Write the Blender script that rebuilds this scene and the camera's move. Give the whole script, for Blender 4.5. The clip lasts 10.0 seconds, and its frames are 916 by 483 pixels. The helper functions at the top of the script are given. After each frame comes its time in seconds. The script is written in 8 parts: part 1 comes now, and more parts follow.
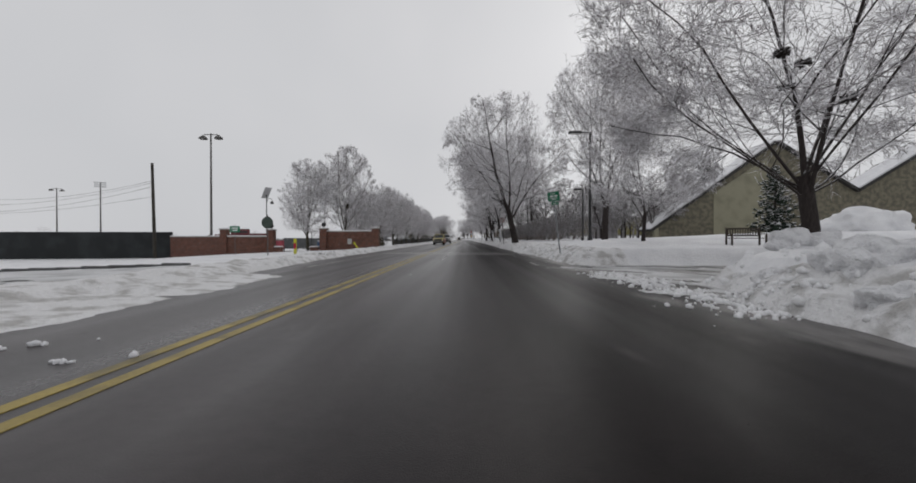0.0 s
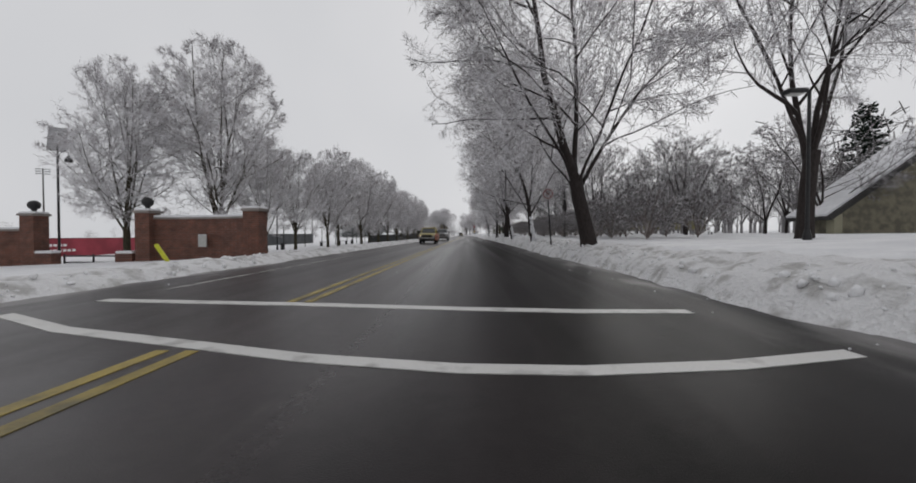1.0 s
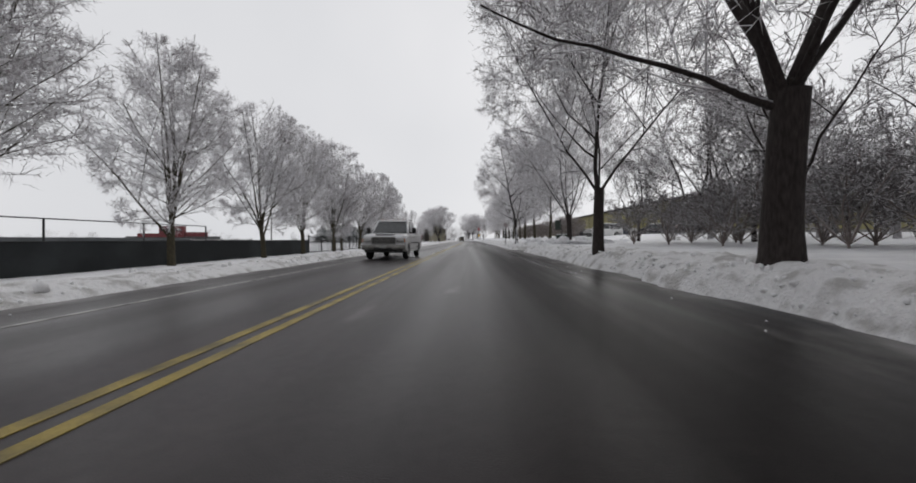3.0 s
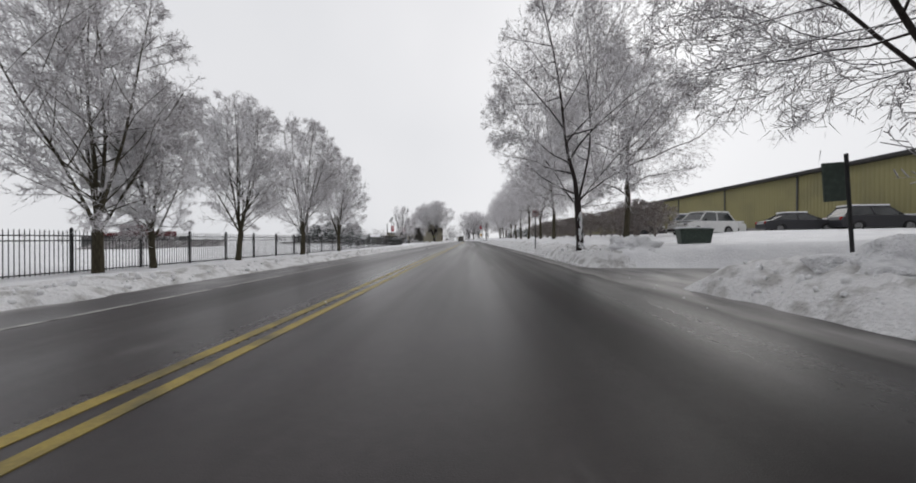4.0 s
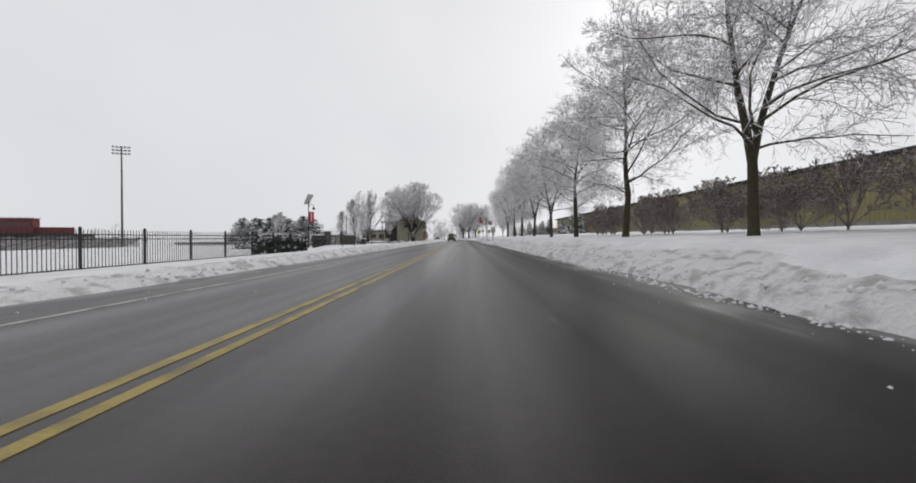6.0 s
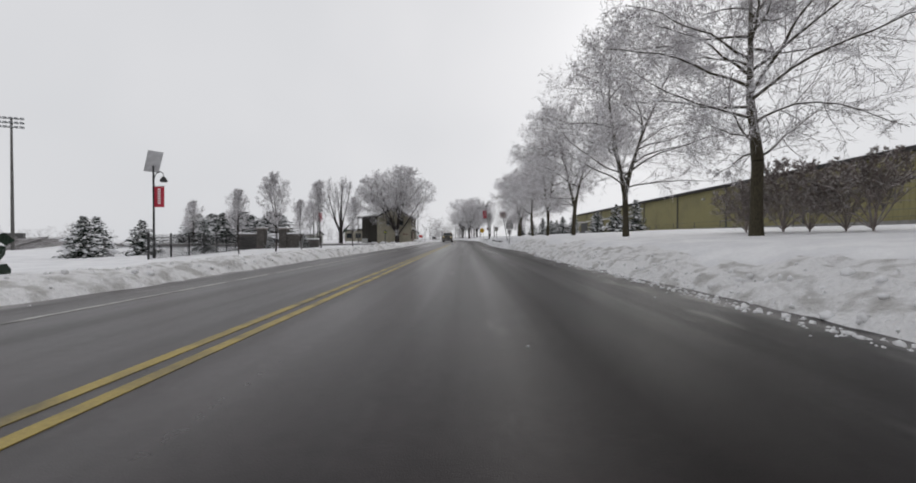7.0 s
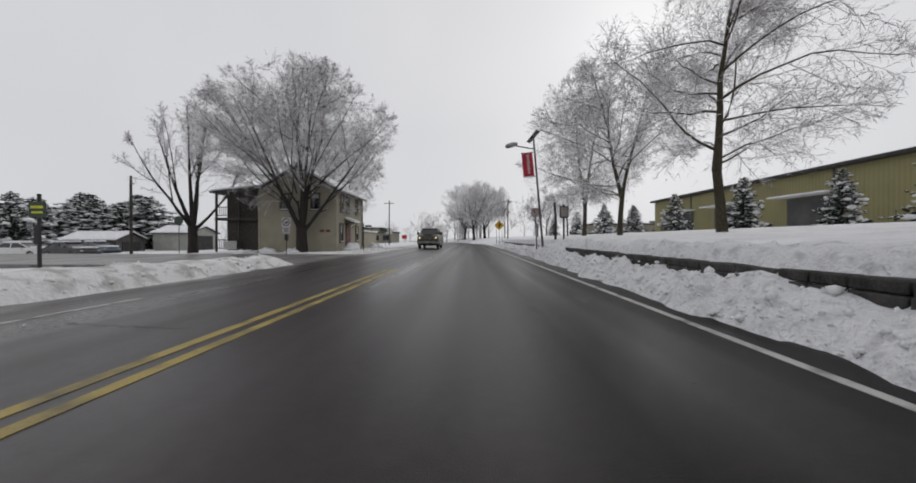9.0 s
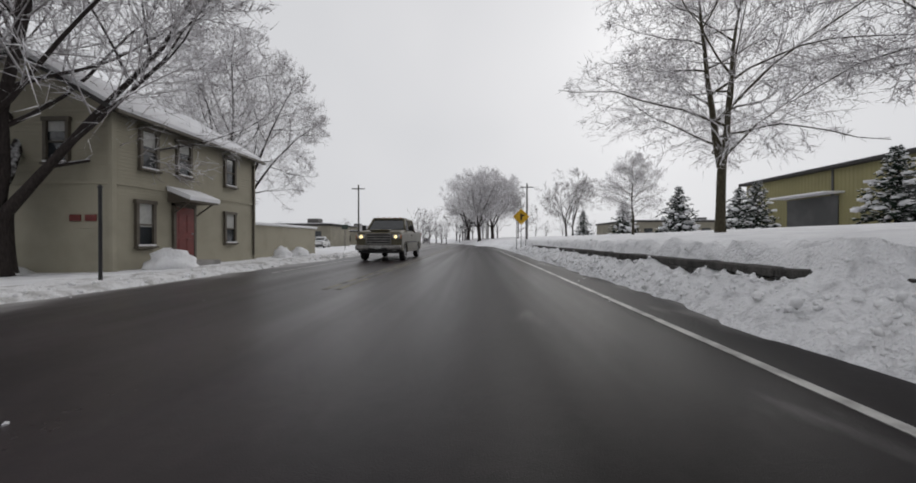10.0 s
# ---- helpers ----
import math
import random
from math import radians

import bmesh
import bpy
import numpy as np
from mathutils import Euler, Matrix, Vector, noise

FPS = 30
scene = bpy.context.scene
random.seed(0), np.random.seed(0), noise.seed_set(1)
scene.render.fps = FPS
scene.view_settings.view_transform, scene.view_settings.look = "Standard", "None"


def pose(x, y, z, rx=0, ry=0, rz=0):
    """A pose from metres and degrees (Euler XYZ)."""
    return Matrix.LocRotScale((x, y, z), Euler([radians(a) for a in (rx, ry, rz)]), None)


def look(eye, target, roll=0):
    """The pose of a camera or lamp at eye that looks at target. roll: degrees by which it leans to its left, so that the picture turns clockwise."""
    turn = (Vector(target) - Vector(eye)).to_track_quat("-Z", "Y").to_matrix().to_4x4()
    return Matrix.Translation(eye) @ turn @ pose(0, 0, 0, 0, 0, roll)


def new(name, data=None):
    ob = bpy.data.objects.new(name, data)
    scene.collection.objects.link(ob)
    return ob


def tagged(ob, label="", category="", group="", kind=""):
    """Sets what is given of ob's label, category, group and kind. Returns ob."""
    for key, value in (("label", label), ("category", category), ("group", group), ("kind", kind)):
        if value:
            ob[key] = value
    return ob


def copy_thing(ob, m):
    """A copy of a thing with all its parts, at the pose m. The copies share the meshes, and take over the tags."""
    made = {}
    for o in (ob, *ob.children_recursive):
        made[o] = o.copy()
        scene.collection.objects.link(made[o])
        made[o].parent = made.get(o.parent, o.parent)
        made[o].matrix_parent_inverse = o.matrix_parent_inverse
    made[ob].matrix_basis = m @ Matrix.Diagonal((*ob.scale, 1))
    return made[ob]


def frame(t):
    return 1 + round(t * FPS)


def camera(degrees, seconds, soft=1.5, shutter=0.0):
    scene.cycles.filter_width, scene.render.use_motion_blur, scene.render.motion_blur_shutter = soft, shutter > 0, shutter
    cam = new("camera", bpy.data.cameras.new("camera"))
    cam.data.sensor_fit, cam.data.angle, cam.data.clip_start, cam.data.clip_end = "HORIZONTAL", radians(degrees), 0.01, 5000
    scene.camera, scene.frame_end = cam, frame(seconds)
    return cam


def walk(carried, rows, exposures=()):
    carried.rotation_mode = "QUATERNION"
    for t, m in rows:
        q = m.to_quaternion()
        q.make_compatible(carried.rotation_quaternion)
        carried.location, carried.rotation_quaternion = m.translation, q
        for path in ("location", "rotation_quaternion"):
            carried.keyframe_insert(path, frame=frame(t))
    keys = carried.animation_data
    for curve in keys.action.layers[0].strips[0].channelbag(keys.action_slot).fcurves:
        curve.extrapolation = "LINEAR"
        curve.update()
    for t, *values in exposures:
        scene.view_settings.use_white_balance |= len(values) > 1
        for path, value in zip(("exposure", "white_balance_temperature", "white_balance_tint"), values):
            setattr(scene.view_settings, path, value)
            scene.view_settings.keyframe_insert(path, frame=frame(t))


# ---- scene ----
# ---- camera ----
cam = camera(100.68, 10.0, soft=1.8)
PATH = [
    # seconds, x, y, z, pitch, yaw
    (0.0, 0.15, 0.00, 0.95, -0.41, 1.15),
    (0.5, 0.12, 11.10, 0.95, -0.64, 0.95),
    (1.0, 0.07, 20.53, 0.95, -1.05, 1.50),
    (1.5, 0.00, 31.12, 0.95, -0.73, 1.57),
    (2.0, -0.05, 41.79, 0.95, -0.54, 1.65),
    (2.5, -0.10, 52.46, 0.95, -0.40, 1.75),
    (3.2, -0.15, 67.00, 0.95, -0.35, 1.85),
    (4.0, -0.24, 83.87, 0.95, -0.35, 1.86),
    (4.5, -0.33, 94.24, 0.95, -0.42, 1.58),
    (5.0, -0.31, 103.84, 0.95, -0.60, 1.48),
    (5.5, -0.29, 114.40, 0.95, -0.66, 1.18),
    (6.0, -0.15, 124.77, 0.95, -0.56, 1.07),
    (6.8, -0.05, 141.50, 0.95, -0.56, 1.08),
    (7.5, 0.00, 156.20, 0.95, -0.58, 1.17),
    (8.0, 0.07, 166.72, 0.95, -0.56, 1.38),
    (8.5, 0.02, 177.40, 0.95, -0.46, 1.40),
    (9.0, 0.10, 188.08, 0.95, -0.36, 1.60),
    (9.5, 0.38, 198.20, 0.95, -0.10, 2.10),
    (10.0, 0.43, 207.37, 0.95, -0.26, 2.45),
]
walk(cam, [(t, pose(x, y, z, 90 + pitch, 0, yaw)) for t, x, y, z, pitch, yaw in PATH],
     exposures=[(0.0, -0.13), (0.5, -0.06), (1.2, -0.05), (2.0, 0.06), (2.5, 0.11), (4.0, 0.25), (4.5, 0.26), (5.0, 0.26), (6.0, 0.20), (7.5, 0.07), (8.5, 0.01), (10.0, 0.04)])

# ---- overcast winter sky ----
world = bpy.data.worlds.new("overcast_sky")
scene.world = world
world.use_nodes = True
wn, wl = world.node_tree.nodes, world.node_tree.links
wn.clear()
sky = wn.new("ShaderNodeTexSky")
sky.sky_type, sky.sun_disc = "NISHITA", False
sky.sun_elevation, sky.sun_rotation = radians(28), radians(25)
sky.air_density, sky.dust_density = 1.0, 3.0
pale = wn.new("ShaderNodeHueSaturation")
pale.inputs["Saturation"].default_value, pale.inputs["Value"].default_value = 0.15, 0.10
wl.new(sky.outputs[0], pale.inputs["Color"])
# a closed cloud deck: slow brightness changes, a little cooler overhead
coord = wn.new("ShaderNodeTexCoord")
cloud = wn.new("ShaderNodeTexNoise")
cloud.inputs["Scale"].default_value, cloud.inputs["Detail"].default_value = 1.6, 3.0
wl.new(coord.outputs["Generated"], cloud.inputs["Vector"])
tone = wn.new("ShaderNodeValToRGB")
tone.color_ramp.elements[0].position, tone.color_ramp.elements[1].position = 0.3, 0.75
tone.color_ramp.elements[0].color = (0.605, 0.615, 0.64, 1)
tone.color_ramp.elements[1].color = (0.70, 0.70, 0.72, 1)
wl.new(cloud.outputs["Fac"], tone.inputs["Fac"])
deck = wn.new("ShaderNodeMix")
deck.data_type = "RGBA"
deck.inputs["Factor"].default_value = 0.95
wl.new(pale.outputs["Color"], deck.inputs["A"])
wl.new(tone.outputs["Color"], deck.inputs["B"])
back = wn.new("ShaderNodeBackground")
back.inputs["Strength"].default_value = 1.0
out = wn.new("ShaderNodeOutputWorld")
wl.new(deck.outputs["Result"], back.inputs["Color"])
wl.new(back.outputs[0], out.inputs["Surface"])

lamp = bpy.data.lights.new("sun", "SUN")
lamp.energy, lamp.angle, lamp.color = 0.5, radians(40), (1.0, 0.97, 0.93)
sun = new("sun", lamp)
sun.matrix_world = look((0, 0, 0), (-math.sin(radians(25)) * math.cos(radians(28)), -math.cos(radians(25)) * math.cos(radians(28)), -math.sin(radians(28))))


# ---- materials ----
def mat(name, base, rough=0.7, metal=0.0, var=0.25, scale=8.0, fine=90.0, bump=0.2, depth=0.01, second=None, mask=(0.45, 0.7), island=False, spec=0.4, space="Object"):
    """A surface with broad stains and fine grain."""
    m = bpy.data.materials.new(name)
    m.use_nodes = True
    n, l = m.node_tree.nodes, m.node_tree.links
    p = n["Principled BSDF"]
    p.inputs["Roughness"].default_value, p.inputs["Metallic"].default_value = rough, metal
    p.inputs["Specular IOR Level"].default_value = spec
    tc = n.new("ShaderNodeTexCoord")
    a, b = n.new("ShaderNodeTexNoise"), n.new("ShaderNodeTexNoise")
    for tex, sc, de in ((a, scale, 5.0), (b, fine, 3.0)):
        tex.inputs["Scale"].default_value, tex.inputs["Detail"].default_value = sc, de
        l.new(tc.outputs[space], tex.inputs["Vector"])
    ramp = n.new("ShaderNodeValToRGB")
    two = second or tuple(min(1, c * (1 + var)) for c in base)
    one = base if second else tuple(c * (1 - var) for c in base)
    ramp.color_ramp.elements[0].position, ramp.color_ramp.elements[1].position = mask
    ramp.color_ramp.elements[0].color, ramp.color_ramp.elements[1].color = (*one, 1), (*two, 1)
    l.new(a.outputs["Fac"], ramp.inputs["Fac"])
    mul = n.new("ShaderNodeMix")
    mul.data_type, mul.blend_type = "RGBA", "MULTIPLY"
    mul.inputs["Factor"].default_value = 1.0
    grain = n.new("ShaderNodeMapRange")
    grain.inputs["From Min"].default_value, grain.inputs["From Max"].default_value = 0.3, 0.7
    grain.inputs["To Min"].default_value, grain.inputs["To Max"].default_value = 1 - var * 0.7, 1.0
    l.new(b.outputs["Fac"], grain.inputs["Value"])
    l.new(ramp.outputs["Color"], mul.inputs["A"])
    l.new(grain.outputs["Result"], mul.inputs["B"])
    last = mul.outputs["Result"]
    if island:
        info = n.new("ShaderNodeObjectInfo")
        rnd = n.new("ShaderNodeMapRange")
        rnd.inputs["To Min"].default_value, rnd.inputs["To Max"].default_value = 0.7, 1.15
        l.new(info.outputs["Random"], rnd.inputs["Value"])
        m2 = n.new("ShaderNodeMix")
        m2.data_type, m2.blend_type = "RGBA", "MULTIPLY"
        m2.inputs["Factor"].default_value = 1.0
        l.new(last, m2.inputs["A"])
        l.new(rnd.outputs["Result"], m2.inputs["B"])
        last = m2.outputs["Result"]
    l.new(last, p.inputs["Base Color"])
    if bump:
        bp = n.new("ShaderNodeBump")
        bp.inputs["Strength"].default_value, bp.inputs["Distance"].default_value = bump, depth
        l.new(b.outputs["Fac"], bp.inputs["Height"])
        l.new(bp.outputs["Normal"], p.inputs["Normal"])
    return m


def frosted(name, bark, snow, low, high, amount=1.0, grain=0.35):
    """Bark or needles with rime and snow lying on their upper sides."""
    m = bpy.data.materials.new(name)
    m.use_nodes = True
    n, l = m.node_tree.nodes, m.node_tree.links
    p = n["Principled BSDF"]
    p.inputs["Roughness"].default_value = 0.85
    p.inputs["Specular IOR Level"].default_value = 0.2
    tc, geo, xyz = n.new("ShaderNodeTexCoord"), n.new("ShaderNodeNewGeometry"), n.new("ShaderNodeSeparateXYZ")
    l.new(geo.outputs["Normal"], xyz.inputs[0])
    no = n.new("ShaderNodeTexNoise")
    no.inputs["Scale"].default_value, no.inputs["Detail"].default_value = 9.0, 4.0
    l.new(tc.outputs["Object"], no.inputs["Vector"])
    add = n.new("ShaderNodeMath")
    add.operation = "MULTIPLY_ADD"
    add.inputs[1].default_value, add.inputs[2].default_value = 1.2, -0.6
    l.new(no.outputs["Fac"], add.inputs[0])
    s = n.new("ShaderNodeMath")
    l.new(add.outputs[0], s.inputs[0])
    l.new(xyz.outputs["Z"], s.inputs[1])
    mr = n.new("ShaderNodeMapRange")
    mr.inputs["From Min"].default_value, mr.inputs["From Max"].default_value = low, high
    mr.inputs["To Max"].default_value = amount
    l.new(s.outputs[0], mr.inputs["Value"])
    gr = n.new("ShaderNodeTexNoise")
    gr.inputs["Scale"].default_value, gr.inputs["Detail"].default_value = 30.0, 5.0
    st = n.new("ShaderNodeMapping")
    st.inputs["Scale"].default_value = (1, 1, 0.25)
    l.new(tc.outputs["Object"], st.inputs[0])
    l.new(st.outputs[0], gr.inputs["Vector"])
    ramp = n.new("ShaderNodeValToRGB")
    ramp.color_ramp.elements[0].position, ramp.color_ramp.elements[1].position = 0.35, 0.7
    ramp.color_ramp.elements[0].color = (*[c * (1 - grain) for c in bark], 1)
    ramp.color_ramp.elements[1].color = (*[c * (1 + grain) for c in bark], 1)
    l.new(gr.outputs["Fac"], ramp.inputs["Fac"])
    mix = n.new("ShaderNodeMix")
    mix.data_type = "RGBA"
    l.new(mr.outputs["Result"], mix.inputs["Factor"])
    l.new(ramp.outputs["Color"], mix.inputs["A"])
    mix.inputs["B"].default_value = (*snow, 1)
    l.new(mix.outputs["Result"], p.inputs["Base Color"])
    bp = n.new("ShaderNodeBump")
    bp.inputs["Strength"].default_value, bp.inputs["Distance"].default_value = 0.5, 0.03
    l.new(gr.outputs["Fac"], bp.inputs["Height"])
    l.new(bp.outputs["Normal"], p.inputs["Normal"])
    return m


def glass(name, tint=(0.9, 0.95, 0.95), rough=0.03):
    m = bpy.data.materials.new(name)
    m.use_nodes = True
    p = m.node_tree.nodes["Principled BSDF"]
    p.inputs["Base Color"].default_value, p.inputs["Roughness"].default_value = (*tint, 1), rough
    p.inputs["Transmission Weight"].default_value, p.inputs["IOR"].default_value = 0.85, 1.45
    return m


def glow(name, color, strength):
    m = bpy.data.materials.new(name)
    m.use_nodes = True
    p = m.node_tree.nodes["Principled BSDF"]
    p.inputs["Base Color"].default_value = (*color, 1)
    p.inputs["Emission Color"].default_value, p.inputs["Emission Strength"].default_value = (*color, 1), strength
    return m


SNOW = mat("snow", (0.72, 0.72, 0.74), 0.75, var=0.10, scale=0.9, fine=14.0, bump=0.55, depth=0.06, second=(0.84, 0.84, 0.85), mask=(0.35, 0.62), spec=0.25)
SNOW_CLEAN = mat("fresh_snow", (0.80, 0.80, 0.82), 0.75, var=0.06, scale=2.0, fine=25.0, bump=0.4, depth=0.02, spec=0.25)
BANK = mat("grubby_snow", (0.48, 0.47, 0.46), 0.8, var=0.16, scale=2.6, fine=17.0, bump=0.9, depth=0.07, second=(0.78, 0.775, 0.78), mask=(0.36, 0.52), spec=0.25)
CLOD = mat("ploughed_snow", (0.70, 0.695, 0.70), 0.8, var=0.12, scale=2.5, fine=22.0, bump=0.6, depth=0.03, second=(0.84, 0.84, 0.85), mask=(0.3, 0.5), spec=0.25)
CRUMB = mat("crumbled_snow", (0.60, 0.60, 0.615), 0.8, var=0.14, scale=5.0, fine=24.0, bump=1.0, depth=0.06, second=(0.82, 0.82, 0.835), mask=(0.34, 0.5), spec=0.25)
BARK = frosted("dark_bark_with_snow", (0.038, 0.031, 0.029), (0.72, 0.72, 0.74), 0.46, 0.85, 0.9)
BARK_GREEN = frosted("mossy_bark_with_snow", (0.060, 0.052, 0.034), (0.72, 0.72, 0.74), 0.46, 0.85, 0.9)
TWIG = frosted("frosted_twigs", (0.30, 0.275, 0.275), (0.84, 0.83, 0.85), -0.85, 0.25, 0.95)
BRUSH = frosted("brown_shrub_stems", (0.20, 0.165, 0.15), (0.66, 0.64, 0.63), -0.2, 1.0, 0.8)
TWIG_FAR = frosted("thinly_frosted_far_twigs", (0.17, 0.155, 0.155), (0.70, 0.69, 0.71), -0.35, 0.8, 0.85)
NEEDLE = frosted("snowy_needles", (0.020, 0.032, 0.022), (0.78, 0.78, 0.80), 0.45, 0.75, 1.0)


# ---- mesh tools ----
def mesh_from(name, verts, faces, material, smooth=False):
    """A mesh from arrays: verts n x 3, faces as a list of arrays with three or four corners."""
    me = bpy.data.meshes.new(name)
    v = np.asarray(verts, np.float32)
    me.vertices.add(len(v))
    me.vertices.foreach_set("co", v.ravel())
    idx = np.concatenate([np.asarray(f, np.int32).ravel() for f in faces])
    tot = np.concatenate([np.full(len(f), np.asarray(f).shape[1], np.int32) for f in faces])
    me.loops.add(len(idx))
    me.loops.foreach_set("vertex_index", idx)
    me.polygons.add(len(tot))
    me.polygons.foreach_set("loop_start", np.concatenate([[0], np.cumsum(tot)[:-1]]).astype(np.int32))
    me.polygons.foreach_set("loop_total", tot)
    if smooth:
        me.polygons.foreach_set("use_smooth", np.ones(len(tot), bool))
    me.update(calc_edges=True)
    me.validate()
    me.materials.append(material)
    return me


class Shape:
    """Collects solids into one mesh."""

    def __init__(self):
        self.v, self.f = [], []

    def add(self, verts, faces):
        o = len(self.v)
        self.v += [tuple(p) for p in verts]
        self.f += [tuple(i + o for i in f) for f in faces]
        return self

    def bm(self, b, m=None):
        if m is not None:
            b.transform(m)
        b.verts.index_update()
        self.add([p.co[:] for p in b.verts], [[p.index for p in f.verts] for f in b.faces])
        b.free()
        return self

    def box(self, c, s, bevel=0.0, turn=0.0, tilt=0.0, m=None, segs=2):
        b = bmesh.new()
        bmesh.ops.create_cube(b, size=1.0)
        b.transform(Matrix.Diagonal((*s, 1)))
        if bevel:
            bmesh.ops.bevel(b, geom=b.edges[:], offset=bevel, segments=segs, affect="EDGES", profile=0.5)
        w = pose(*c, 0, tilt, turn)
        return self.bm(b, w if m is None else m @ w)

    def tube(self, pts, radii, n=8, caps=True):
        """A round bar through points."""
        pts = [Vector(p) for p in pts]
        if not hasattr(radii, "__len__"):
            radii = [radii] * len(pts)
        vs, fs = [], []
        for i, p in enumerate(pts):
            d = (pts[min(i + 1, len(pts) - 1)] - pts[max(i - 1, 0)]).normalized()
            a = d.cross(Vector((0, 0, 1)) if abs(d.z) < 0.95 else Vector((0, 1, 0))).normalized()
            e = d.cross(a)
            for k in range(n):
                w = 2 * math.pi * k / n
                vs.append(p + (a * math.cos(w) + e * math.sin(w)) * radii[i])
        for i in range(len(pts) - 1):
            for k in range(n):
                fs.append((i * n + k, i * n + (k + 1) % n, (i + 1) * n + (k + 1) % n, (i + 1) * n + k))
        if caps:
            fs += [tuple(range(n - 1, -1, -1)), tuple(range((len(pts) - 1) * n, len(pts) * n))]
        return self.add(vs, fs)

    def prism(self, outline, axis, lo, hi):
        """A closed outline of 2D points pushed along x, y or z."""
        n = len(outline)
        k = "xyz".index(axis)
        vs = []
        for d in (lo, hi):
            for p in outline:
                q = list(p)
                q.insert(k, d)
                vs.append(q)
        fs = [(i, (i + 1) % n, n + (i + 1) % n, n + i) for i in range(n)]
        fs += [tuple(range(n - 1, -1, -1)), tuple(range(n, 2 * n))]
        return self.add(vs, fs)

    def lathe(self, profile, c=(0, 0, 0), n=16):
        """A turned solid: profile of (radius, height)."""
        vs, fs = [], []
        for r, h in profile:
            for k in range(n):
                w = 2 * math.pi * k / n
                vs.append((c[0] + r * math.cos(w), c[1] + r * math.sin(w), c[2] + h))
        for i in range(len(profile) - 1):
            for k in range(n):
                fs.append((i * n + k, i * n + (k + 1) % n, (i + 1) * n + (k + 1) % n, (i + 1) * n + k))
        fs += [tuple(range(n - 1, -1, -1)), tuple(range((len(profile) - 1) * n, len(profile) * n))]
        return self.add(vs, fs)

    def blob(self, c, s, seed=0, sub=2, rough=0.25, flat=None):
        """A lump of snow or stone, with an uneven skin."""
        b = bmesh.new()
        bmesh.ops.create_icosphere(b, subdivisions=sub, radius=1.0)
        for p in b.verts:
            k = 1 + rough * noise.noise(p.co * 1.7 + Vector((seed * 3.1, seed * 1.7, 0)))
            p.co = Vector((p.co.x * s[0] * k, p.co.y * s[1] * k, p.co.z * s[2] * k))
            if flat is not None:
                p.co.z = max(p.co.z, flat)
        return self.bm(b, Matrix.Translation(c))


def mound(c, s, seed, rough=0.4, sub=4):
    """A heap of shovelled snow: one uneven skin with broad humps and small lumps."""
    b = bmesh.new()
    bmesh.ops.create_icosphere(b, subdivisions=sub, radius=1.0)
    o = Vector((seed * 3.7, seed * 1.3, seed * 2.1))
    for p in b.verts:
        q = Vector((p.co.x * s[0], p.co.y * s[1], p.co.z * s[2]))
        k = 1 + rough * (0.9 * noise.noise(p.co * 1.9 + o) + 0.45 * noise.noise(q * 3.5 + o)) + 0.10 * rough * noise.noise(q * 11.0 + o) / max(s)
        p.co = q * k
        p.co.z = max(p.co.z, -0.15)
    return Shape().bm(b, Matrix.Translation(c))


def part(name, shape, material, parent=None, label="", smooth=False, at=None):
    """Links a shape as one mesh object under a thing or a part."""
    b = bmesh.new()
    me = bpy.data.meshes.new(name)
    me.from_pydata(shape.v, [], shape.f)
    b.from_mesh(me)
    bmesh.ops.recalc_face_normals(b, faces=b.faces[:])
    b.to_mesh(me)
    b.free()
    me.materials.append(material)
    if smooth:
        for q in me.polygons:
            q.use_smooth = True
    ob = new(name, me)
    if parent is not None:
        ob.parent = parent
    if at is not None:
        ob.matrix_basis = at
    if label:
        tagged(ob, label)
    return ob


def thing(name, label, category, at=(0, 0, 0), turn=0.0, group="", kind=""):
    ob = new(name)
    ob.empty_display_size = 0.2
    ob.matrix_basis = pose(*at, 0, 0, turn)
    return tagged(ob, label, category, group, kind)


def solid(name, shape, material, label, category, at=None, group="", kind="", smooth=False):
    return tagged(part(name, shape, material, None, "", smooth, at), label, category, group, kind)


def ramp(x, *knots):
    """Straight lines between knots (x, value)."""
    return float(np.interp(x, [k[0] for k in knots], [k[1] for k in knots]))


# ---- the lie of the land ----
ROAD_L = -6.4
YELLOW, WHITE_L, WHITE_R = -2.30, -5.15, 2.6


def bend(y):
    """How far the road has turned aside at its far end."""
    return 0.0 if y < 240 else -((y - 240) ** 2) / 450.0 if y < 300 else -8.0 - (y - 300) * 0.2667


def kerb_right(y):
    return ramp(y, (-40, 4.15), (8, 4.15), (12, 4.1), (30, 3.7), (85, 3.9), (97, 3.85), (103, 3.85), (106, 4.0), (120, 4.05), (172, 3.9), (186, 2.92), (196, 3.0), (202, 3.15), (209, 3.4), (215, 3.42), (600, 3.4))


STREETS = [  # x from, x to, y from, y to
    (-70.0, -8.3, 1.5, 11.0),
    (-60.0, ROAD_L + 0.3, 202.5, 211.5),
    (3.0, 60.0, 9.8, 13.6),
    (3.0, 14.0, 91.5, 96.5),
]


MOUTH = [(3.0, 4.9, 6.4, 13.6), (4.9, 6.6, 8.3, 13.6)]  # the drive widens where it meets the road


